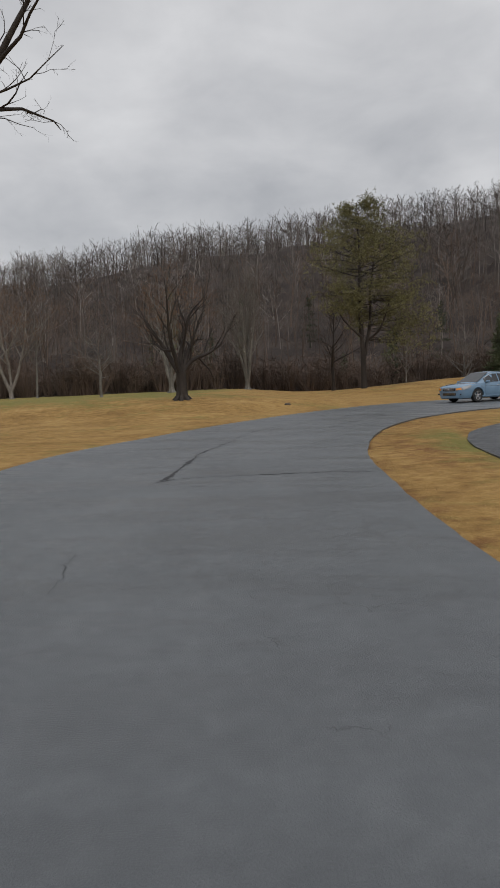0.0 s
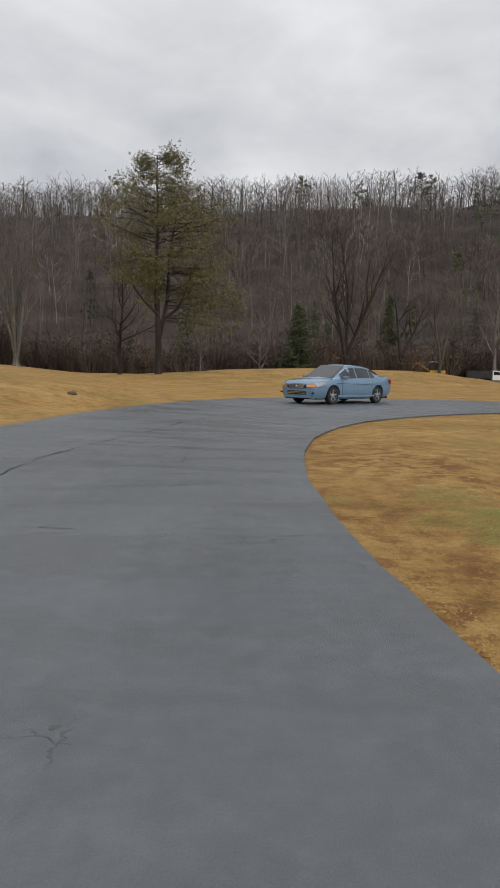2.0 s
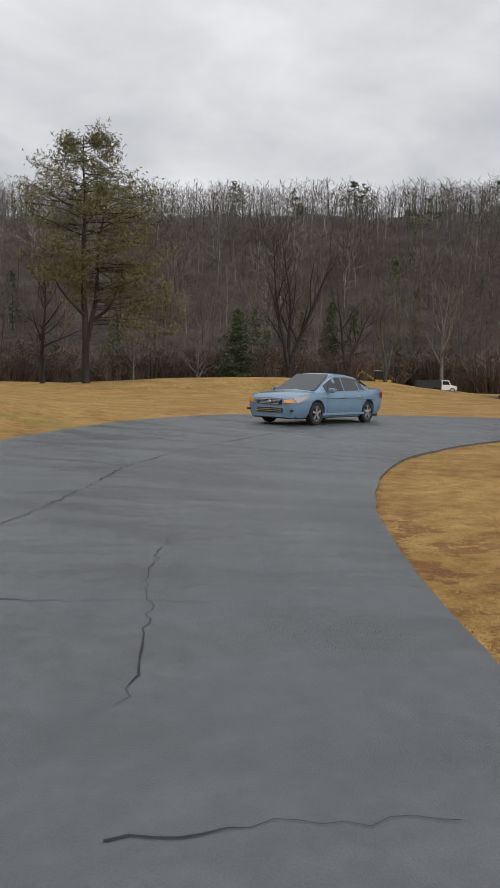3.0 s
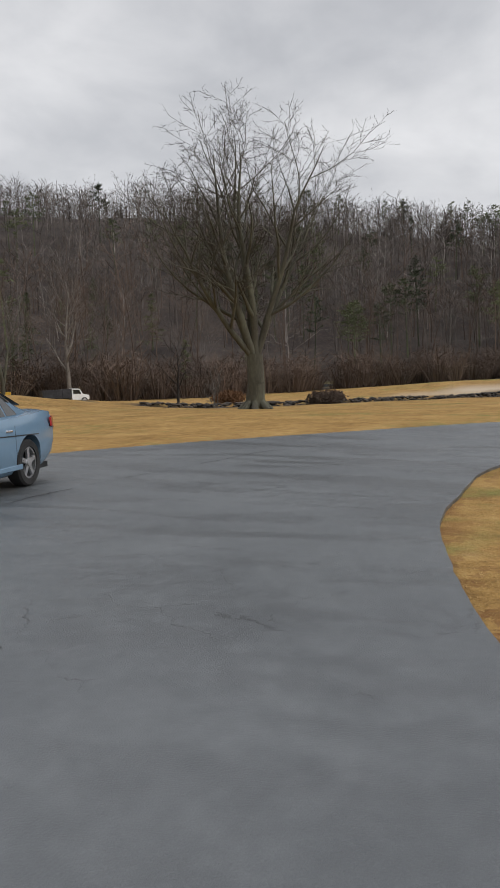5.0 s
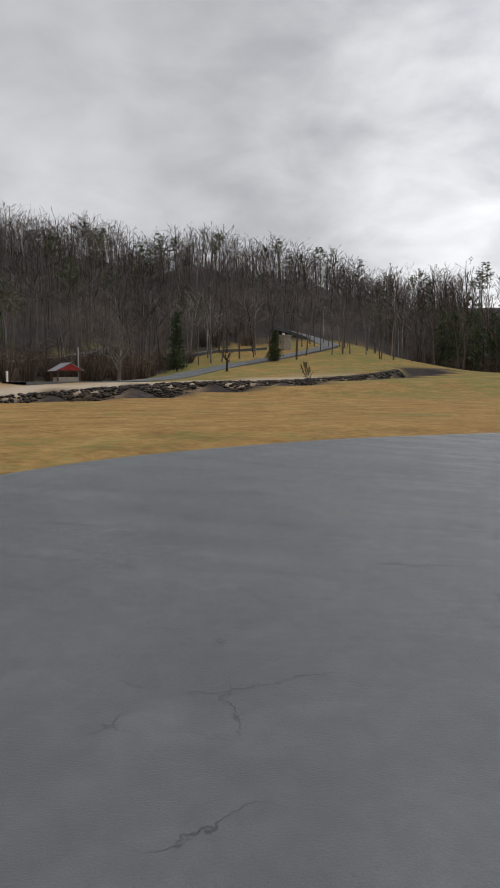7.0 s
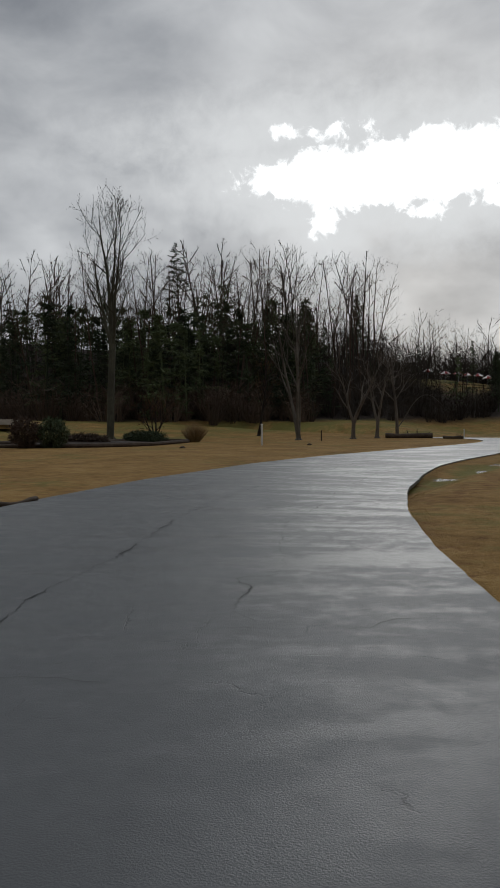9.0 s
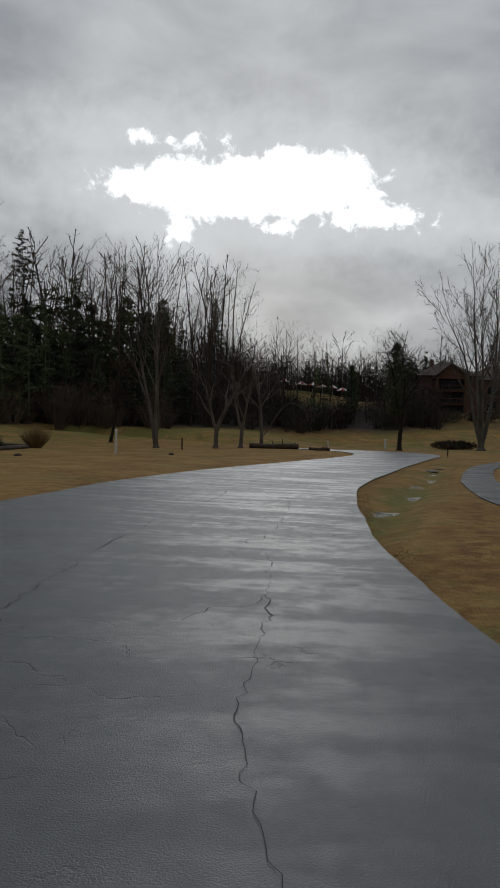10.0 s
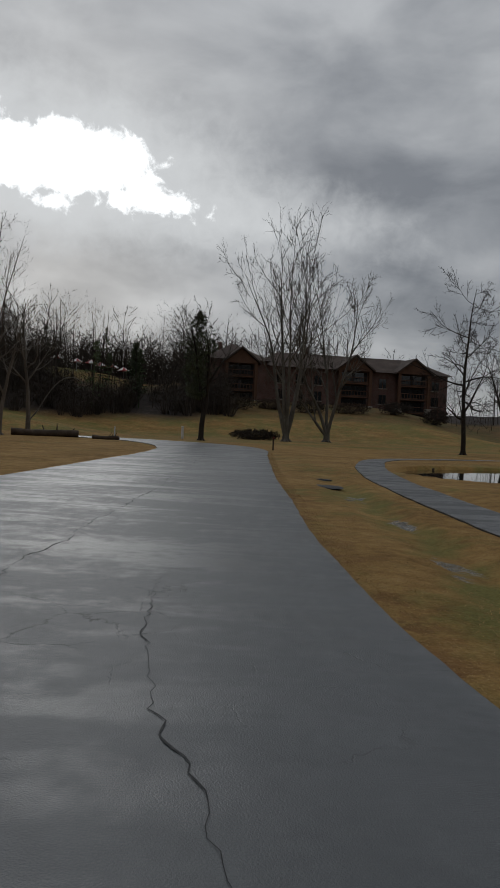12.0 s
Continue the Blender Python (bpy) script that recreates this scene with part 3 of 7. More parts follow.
def terrain(x, y):
    """Height of the ground."""
    x, y = np.asarray(x, float), np.asarray(y, float)
    r, edge, crest, high = hill_at(x, y)
    z = high * smooth(r, edge - 6, crest) ** 1.15
    z = z - 0.25 * high * smooth(r, crest, crest + 300)
    z = z + 2.5 * waves(x, y, 45, 3) * smooth(r, edge, edge + 60)
    z = z + 1.35 * np.exp(-(((x - 33) / 21) ** 2 + ((y - 76) / 10) ** 2) ** 1.4)
    z = z + 0.85 * smooth(y, 27, 40) * smooth(-x, -9, 3)
    z = z - 0.4 * smooth(x, 38, 54) * smooth(y, -5, 20) * smooth(-y, -85, -70)
    # the lawn beyond the creek climbs to the far road
    side = smooth(y, -60, -10) * smooth(-y, -95, -60)
    z = z + side * (1.7 * smooth(x, 84, 108) + 9.0 * (np.maximum(x - 108, 0) / 100) ** 1.6 * smooth(-x, -330, -240) * smooth(-y, -48, -22))
    a = compass(x, y)
    z = z + 2.2 * smooth(r, 70, 120) * smooth(-a, 112, 124) * smooth(a, -165, -156)
    # the mown slope rises beyond the bend, and a bank lies below the lodge
    z = z + 3.0 * smooth(-y, 76, 102) * smooth(x, -10, 12) * smooth(-x, -135, -95)
    z = z + 2.4 * smooth(-y, 100, 119) * smooth(-x, -56, -46)
    near = smooth(r, 60, 30)
    z = z + 0.05 * waves(x, y, 9, 7) + 0.02 * waves(x, y, 2.2, 9) * near
    shape = x.shape
    xf, yf, zf = x.ravel(), y.ravel(), z.ravel().copy()
    close = (np.abs(xf - 35) < 110) & (yf > -95) & (yf < 135)
    xi, yi = xf[close], yf[close]
    zc = zf[close]
    dc, _ = off_line(xi, yi, CREEK)
    zc -= 1.5 * smooth(dc, 4.5, 2.0)
    d = off_road(xi, yi)
    inside = smooth(d, 4.0, 1.0)
    zc = zc * (1 - inside) - 0.04 * smooth(d, 1.3, 0.4)
    # swale between road and cart path, and the pond
    zc -= 0.16 * np.exp(-((xi - 32.4) / 0.5) ** 2) * smooth(yi, -16, -9) * smooth(-yi, -19, -14)
    zc -= 0.9 * smooth(((xi - 22.4) / 6.6) ** 2 + ((yi + 16.5) / 5.6) ** 2, 1.12, 0.92)
    dp, _ = off_line(xi, yi, CART)
    zc = zc * smooth(dp, 0.7, 1.6) - 0.05 * smooth(dp, 1.0, 0.75)
    zf[close] = zc
    return zf.reshape(shape)


def ground_sheet():
    def axis(lo, hi, step, far):
        inner = list(np.arange(lo, hi + 1e-6, step))
        grow, out = step, []
        v = hi
        while v < far:
            grow = min(grow * 1.12, 8 if v < 400 else 220)
            v += grow
            out.append(v)
        grow, back = step, []
        v = lo
        while v > -far:
            grow = min(grow * 1.12, 8 if v > -360 else 220)
            v -= grow
            back.append(v)
        return np.array(back[::-1] + inner + out)

    xs, ys = axis(-8, 46, 0.36, 3500), axis(-36, 48, 0.4, 3500)
    gx, gy = np.meshgrid(xs, ys)
    z = terrain(gx, gy)
    nx, ny = len(xs), len(ys)
    i = np.arange(nx * ny).reshape(ny, nx)
    faces = np.stack([i[:-1, :-1], i[:-1, 1:], i[1:, 1:], i[1:, :-1]], -1).reshape(-1, 4)
    x, y = gx.ravel(), gy.ravel()
    r, edge, crest, high = hill_at(x, y)
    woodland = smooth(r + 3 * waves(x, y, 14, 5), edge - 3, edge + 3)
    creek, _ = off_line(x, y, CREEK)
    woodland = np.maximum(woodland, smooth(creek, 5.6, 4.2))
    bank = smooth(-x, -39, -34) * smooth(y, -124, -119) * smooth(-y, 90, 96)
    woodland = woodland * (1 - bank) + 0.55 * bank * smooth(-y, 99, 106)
    swale = 0.5 * np.exp(-((x - 32.4) / 0.6) ** 2) * smooth(y, -24, -9) * smooth(-y, -19, -14)
    swale = np.maximum(swale, 1.0 * np.exp(-(((x - 4.3 - 0.12 * (y - 14)) / 0.8) ** 2 + ((y - 14.0) / 4.5) ** 2)))
    beyond = smooth(-y, 40, 55) * smooth(-x, -140, -40) * 0.36 + smooth(x, 95, 125) * smooth(y, 5, 40) * 0.9 + 0.75 * smooth(-x, -2, 6) * smooth(y, 30, 45)
    beyond = beyond + 0.5 * smooth(x, 60, 72) * smooth(-y, -25, 0) * smooth(x - y, 60, 80)
    lush = np.clip(swale + beyond, 0, 1)
    earth = np.exp(-(((x - 5.6) / 1.3) ** 2 + ((y - 19.5) / 3.5) ** 2)) + 0.8 * np.exp(-(((x - 3.2) / 0.7) ** 2 + ((y - 12.5) / 3.5) ** 2)) + 0.9 * np.exp(-((x - 30.9) / 0.35) ** 2) * smooth(y, -6, 2) * smooth(-y, -18, -12) + 0.7 * np.exp(-(((x - 112) / 30) ** 2 + ((y - 40) / 16) ** 2))
    beside = (np.abs(x - 18) < 26) & (y > -34) & (y < 46)
    verge = np.zeros(len(x))
    verge[beside] = off_road(x[beside], y[beside])
    earth = earth + np.where(beside & (verge > -0.4), 0.9 * np.exp(-np.maximum(verge, 0) / 0.30), 0)
    slope = smooth(x, 44, 50) * smooth(-x, -84, -76) * smooth(y, -146, -138) * smooth(-y, 116, 124)
    woodland = woodland * (1 - 0.85 * slope)
    far_d, _ = off_line(x, y, HILL_ROAD)
    woodland = woodland * smooth(far_d, 2.0, 3.2)
    sand = smooth(creek, 15, 11) * smooth(creek, 3.5, 6) * smooth(x, 82, 92) * smooth(-x, -140, -118) * smooth(y - (CREEK[np.clip(off_line(x, y, CREEK)[1], 0, None), 1]), -2, 3)
    sand = np.maximum(sand, np.exp(-(((x - 110) / 12) ** 2 + ((y + 33) / 5) ** 2)))
    damp = np.exp(-((x - 32.45 - 0.12 * np.sin(y * 0.9)) / 0.33) ** 2) * smooth(y, -12, -9) * smooth(-y, -14, -8) * (0.6 + 0.4 * np.sin(y * 1.7))
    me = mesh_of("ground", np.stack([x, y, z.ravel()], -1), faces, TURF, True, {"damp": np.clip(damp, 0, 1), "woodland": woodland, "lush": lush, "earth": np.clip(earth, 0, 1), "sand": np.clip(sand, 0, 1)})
    return tagged(part("ground", me), "dormant tan lawn with greener hollows and leaf litter under woods", "ground", kind="structure")


def strip(name, left, right, material, z, across=10, skirt=0.08, crown=0.0):
    """A paved strip between two edges, with its sides going down."""
    n = len(left)
    rows = []
    z = np.broadcast_to(z, (n,))
    for k in range(across + 1):
        t = k / across
        zz = z + crown * (1 - (2 * t - 1) ** 2)
        rows.append(np.c_[left * (1 - t) + right * t, zz])
    lo_l, lo_r = rows[0].copy(), rows[-1].copy()
    lo_l[:, 2] -= skirt
    lo_r[:, 2] -= skirt
    rows = np.stack([lo_l] + rows + [lo_r], 1)
    m = across + 3
    i = np.arange(n * m).reshape(n, m)
    faces = np.stack([i[:-1, :-1], i[:-1, 1:], i[1:, 1:], i[1:, :-1]], -1).reshape(-1, 4)
    me = mesh_of(name, rows.reshape(-1, 3), faces, material, False)
    wide = np.linalg.norm(rows[:, :, :2] - rows[:, :1, :2], axis=-1)
    mid = (left + right) / 2
    far = np.r_[0, np.cumsum(np.hypot(*np.diff(mid, axis=0).T))]
    lane = np.stack([wide, np.broadcast_to(far[:, None], wide.shape), 0 * wide], -1).astype(np.float32)
    me.attributes.new("lane", "FLOAT_VECTOR", "POINT").data.foreach_set("vector", lane.ravel())
    return me


def ragged(line, amount, seed):
    rng = np.random.RandomState(seed)
    d = np.gradient(line, axis=0)
    nrm = np.stack([-d[:, 1], d[:, 0]], -1) / np.maximum(np.hypot(*d.T), 1e-6)[:, None]
    w = np.convolve(rng.randn(len(line) + 12), np.ones(9) / 3, "same")[6:-6] * amount
    return line + nrm * w[:, None]


ground_sheet()
road_line = dense(np.c_[(ROAD[:, :2] + ROAD[:, 2:]) / 2, ROAD])
road_right, road_left = ragged(road_line[:, 2:4], 0.016, 1), ragged(road_line[:, 4:6], 0.016, 2)
road = tagged(part("road", strip("road", road_left, road_right, ASPHALT, 0.0, 14)), "old rain-wet grey asphalt road with cracks", "road", kind="structure")
cart_line = dense(CART)
cart_dir = np.gradient(cart_line, axis=0)
cart_nrm = np.stack([-cart_dir[:, 1], cart_dir[:, 0]], -1) / np.hypot(*cart_dir.T)[:, None]
tagged(part("cart_path", strip("cart_path", ragged(cart_line + cart_nrm * 0.58, 0.02, 3), ragged(cart_line - cart_nrm * 0.58, 0.02, 4), PATH_ASPHALT, -0.02, 4)),
       "narrow dark wet asphalt cart path through the lawn", "path", kind="structure")

for far_name, far_line, far_half, far_label in (("far_road", FAR_ROAD, 2.6, "pale wet asphalt road winding up through the far lawn"), ("hill_road", HILL_ROAD, 2.2, "pale road along the foot of the wooded hill")):
    fl = dense(far_line, 1.5)
    fd = np.gradient(fl, axis=0)
    fn = np.stack([-fd[:, 1], fd[:, 0]], -1) / np.hypot(*fd.T)[:, None]
    zz = np.maximum(terrain(fl[:, 0], fl[:, 1]), np.maximum(terrain(*(fl + fn * far_half).T), terrain(*(fl - fn * far_half).T)))
    tagged(part(far_name, strip(far_name, fl + fn * far_half, fl - fn * far_half, ASPHALT, zz + 0.12, 3, 0.9)), far_label, "road", kind="structure")


# ---- trees ----



def seg_arrays(rows, sides):
    """Tubes for rows of (a, b, r0, r1)."""
    a = np.array([r[0] for r in rows])
    b = np.array([r[1] for r in rows])
    r0, r1 = np.array([r[2] for r in rows]), np.array([r[3] for r in rows])
    d = b - a
    d /= np.maximum(np.linalg.norm(d, axis=1), 1e-6)[:, None]
    ref = np.where(np.abs(d[:, 2:3]) > 0.9, np.array([[1.0, 0, 0]]), np.array([[0, 0, 1.0]]))
    u = np.cross(d, ref)
    u /= np.maximum(np.linalg.norm(u, axis=1), 1e-6)[:, None]
    w = np.cross(d, u)
    ang = np.arange(sides) / sides * 2 * np.pi
    ring = u[:, None] * np.cos(ang)[None, :, None] + w[:, None] * np.sin(ang)[None, :, None]
    v = np.concatenate([a[:, None] + ring * r0[:, None, None], b[:, None] + ring * r1[:, None, None]], 1)
    k = np.arange(sides)
    f = np.stack([k, (k + 1) % sides, (k + 1) % sides + sides, k + sides], -1)
    faces = f[None] + (np.arange(len(rows)) * 2 * sides)[:, None, None]
    return v.reshape(-1, 3), faces.reshape(-1, 4)


def twig_arrays(rows, wide=1.0):
    """One thin blade per row: cheap twigs."""
    a = np.array([r[0] for r in rows])
    b = np.array([r[1] for r in rows])
    r0 = np.array([r[2] for r in rows]) * wide
    d = b - a
    rnd = np.random.RandomState(len(rows)).randn(len(rows), 3)
    u = np.cross(d, rnd)
    u /= np.maximum(np.linalg.norm(u, axis=1), 1e-9)[:, None]
    v = np.stack([a - u * r0[:, None], a + u * r0[:, None], b], 1)
    return v.reshape(-1, 3), np.arange(len(rows) * 3).reshape(-1, 3)


def ribbon_arrays(rows):
    """Flat slips for thin twigs, two triangles each."""
    a = np.array([r[0] for r in rows])
    b = np.array([r[1] for r in rows])
    r0, r1 = np.array([r[2] for r in rows]), np.array([r[3] for r in rows])
    u = np.cross(b - a, np.random.RandomState(len(rows)).randn(len(rows), 3))
    u /= np.maximum(np.linalg.norm(u, axis=1), 1e-9)[:, None]
    v = np.stack([a - u * r0[:, None], a + u * r0[:, None], b + u * r1[:, None], b - u * r1[:, None]], 1).reshape(-1, 3)
    k = np.arange(len(rows))[:, None] * 4
    return v, np.concatenate([k + np.array([[0, 1, 2]]), k + np.array([[0, 2, 3]])])


def leaf_arrays(rng, at, size, flat=0.4, per=5):
    """Tufts of narrow needle blades at the given places."""
    at = np.repeat(np.asarray(at), per, 0)
    n = len(at)
    d = rng.randn(n, 3) * (1, 1, flat)
    d /= np.linalg.norm(d, axis=1)[:, None]
    u = np.cross(d, rng.randn(n, 3))
    u /= np.linalg.norm(u, axis=1)[:, None]
    s = size * (0.6 + 0.8 * rng.rand(n))[:, None]
    c = at + d * s * 0.25 * rng.rand(n)[:, None]
    v = np.stack([c - u * s * 0.13, c + u * s * 0.13, c + d * s], 1)
    return v.reshape(-1, 3), np.arange(n * 3).reshape(-1, 3)


def unit(v):
    return v / np.maximum(np.linalg.norm(v, axis=-1, keepdims=True), 1e-9)


def limbs(rng, start, way, length, r0, taper, steps, wobble, lift):
    """Crooked limbs, all of one order at once: their points and radii."""
    n = len(start)
    pts = np.empty((n, steps + 1, 3))
    pts[:, 0] = start
    d = unit(np.asarray(way, float))
    for i in range(steps):
        d = unit(d + rng.randn(n, 3) * wobble + np.array([0, 0, lift]))
        pts[:, i + 1] = pts[:, i] + d * (length / steps)[:, None]
    return pts, r0[:, None] * (1 + (taper - 1) * np.linspace(0, 1, steps + 1)[None])


def offshoots(rng, pts, rad, per, u0, u1, angle, ratio, thin, fade=0.6, flat=0.0):
    """Where the next order leaves these limbs: start, way, length, radius."""
    n, k = pts.shape[0], pts.shape[1] - 1
    u = u0 + (u1 - u0) * (np.arange(per)[None] + rng.rand(n, per)) / per
    i = np.minimum((u * k).astype(int), k - 1)
    f = (u * k - i)[..., None]
    row = np.arange(n)[:, None]
    a, b = pts[row, i], pts[row, i + 1]
    t = unit(b - a)
    r = rad[row, i] * (1 - f[..., 0]) + rad[row, i + 1] * f[..., 0]
    ref = np.where(np.abs(t[..., 2:3]) > 0.9, np.array([1.0, 0, 0]), np.array([0, 0, 1.0]))
    e1 = unit(np.cross(t, ref))
    e2 = np.cross(t, e1)
    turn = rng.rand(n, 1) * 6.283 + np.arange(per)[None] * 2.4 + rng.randn(n, per) * 0.5
    side = e1 * np.cos(turn)[..., None] + e2 * np.sin(turn)[..., None] * (1 - flat)
    tilt = np.radians(angle + rng.randn(n, per) * 9)[..., None]
    way = t * np.cos(tilt) + unit(side) * np.sin(tilt)
    full = np.linalg.norm(np.diff(pts, axis=1), axis=2).sum(1)[:, None]
    length = full * ratio * (1 - fade * u) * rng.uniform(0.65, 1.25, u.shape)
    return (a + (b - a) * f).reshape(-1, 3), way.reshape(-1, 3), length.ravel(), (r * thin).ravel()


def rows_of(pts, rad):
    """Rows of (a, b, r0, r1) from the points of many limbs."""
    a, b = pts[:, :-1].reshape(-1, 3), pts[:, 1:].reshape(-1, 3)
    return list(zip(a, b, rad[:, :-1].ravel(), rad[:, 1:].ravel()))


def bare_tree(name, at, height, trunk_r, seed, label, bark, twig, stems, fork_at, shape, tip, category="tree"):
    """A leafless tree: stem and limbs in one part, fine twigs in another."""
    profile, low, reach, count = shape
    rng = np.random.RandomState(seed)
    rich = min(1.0, max(0.3, count / 900))
    crooked = 2.0 if profile == "gnarled" else 1.0
    rise = 0.25 if profile == "gnarled" else 1.0
    orders = []
    if len(stems) == 1:
        dx, dy, dz, scale = stems[0]
        trunk = limbs(rng, np.zeros((1, 3)), np.array([[dx, dy, 1.0]]), np.array([1.0]), np.array([trunk_r]), 0.07, 12, 0.04 * crooked, 0.04)
        orders.append(trunk)
        level = profile == "tiers"
        s1, w1, l1, r1 = offshoots(rng, *trunk, int(12 + 8 * rich), low, 0.97, 72 if level else 48, 0.42 if level else 0.5, 0.6, 0.5)
        first = limbs(rng, s1, w1, l1, r1, 0.15, 6, 0.16 if level else 0.11 * crooked, 0.0 if level else 0.09 * rise)
    else:
        fork = max(fork_at, 0.015)
        trunk = limbs(rng, np.zeros((1, 3)), np.array([[0, 0, 1.0]]), np.array([fork]), np.array([trunk_r]), 0.88, 4, 0.03, 0.02)
        orders.append(trunk)
        way = np.array([st[:3] for st in stems], float)
        scale = np.array([st[3] for st in stems])
        thick = trunk_r * 1.15 / math.sqrt(len(stems)) * (0.85 + 0.35 * rng.rand(len(stems)))
        start = np.repeat(trunk[0][:, -1], len(stems), 0) + way * (0.008, 0.008, 0) - (0, 0, 0.012)
        first = limbs(rng, start, way, 0.92 * (1 - fork) * scale, thick, 0.05, 10, 0.065 * crooked, 0.04 * rise)
        orders.append(first)
        begin = 0.14 if fork_at > 0.1 else max(0.22, low)
        s1, w1, l1, r1 = offshoots(rng, *first, int(6 + 4 * rich), begin, 0.95, 36, 0.5, 0.62, 0.45)
        first = limbs(rng, s1, w1, l1, r1, 0.15, 6, 0.10 * crooked, 0.08 * rise)
    orders.append(first)
    droop = 0.02 if profile == "tiers" else 0.05
    second = limbs(rng, *offshoots(rng, *first, int(4 + 4 * rich), 0.18, 1.0, 40, 0.42 if profile == "gnarled" else 0.56, 0.6, 0.4), 0.3, 4, 0.13 * crooked, droop)
    third = limbs(rng, *offshoots(rng, *second, int(3 + 3 * rich), 0.15, 1.0, 40, 0.52, 0.6, 0.4), 0.4, 3, 0.15, droop)
    fine = offshoots(rng, *third, int(3 + 1.5 * rich), 0.1, 1.0, 38, 0.55, 0.6, 0.3)
    # fit the crown to the tree's height and reach
    every = np.concatenate([third[0].reshape(-1, 3), second[0].reshape(-1, 3)])
    up = height / np.percentile(every[:, 2], 99.5)
    out = reach / np.percentile(np.hypot(every[:, 0], every[:, 1]), 96)
    size = np.array([out, out, up])
    rows = []
    for k, (pts, rad) in enumerate(orders):
        rows += rows_of(pts * size, np.maximum(rad, tip * 1.6))
    branches = rows_of(second[0] * size, np.maximum(second[1], tip * 1.25))
    slips = rows_of(third[0] * size, np.maximum(third[1], tip * 0.9))
    fa, fw, fl, _ = fine
    blades = [(p, q, tip * 0.8, 0) for p, q in zip(fa * size, (fa + unit(fw) * fl[:, None]) * size)]
    # roots spread at the foot
    foot = trunk_r * (0.85 if len(stems) > 1 and fork_at < 0.1 else 1.0)
    for k in range(7):
        t = k * 0.9 + rng.rand() * 0.5
        c, sn = math.cos(t) * foot, math.sin(t) * foot
        rows.append((np.array([c * 1.75, sn * 1.75, -0.05]), np.array([c * 0.75, sn * 0.75, foot * 0.9]), foot * 0.40, foot * 0.36))
        rows.append((np.array([c * 0.75, sn * 0.75, foot * 0.9]), np.array([c * 0.3, sn * 0.3, foot * 3.0]), foot * 0.36, foot * 0.5))
    thing = new(name)
    thing.matrix_world = Matrix.Translation((at[0], at[1], ground_height(*at) - 0.06))
    tagged(thing, label, category)
    v1, f1 = seg_arrays(rows, 8)
    v2, f2 = seg_arrays(branches, 3)
    part("trunk", mesh_of("trunk", np.concatenate([v1, v2]), np.concatenate([f1, f2 + len(v1)]), bark, True), parent=thing)
    v, f = ribbon_arrays(slips)
    tv, tf = twig_arrays(blades)
    part("crown", mesh_of("crown", np.concatenate([v, tv]), np.concatenate([f, tf + len(v)]), twig), parent=thing)
    return thing


def ground_height(x, y):
    return float(terrain(np.array([x]), np.array([y]))[0])


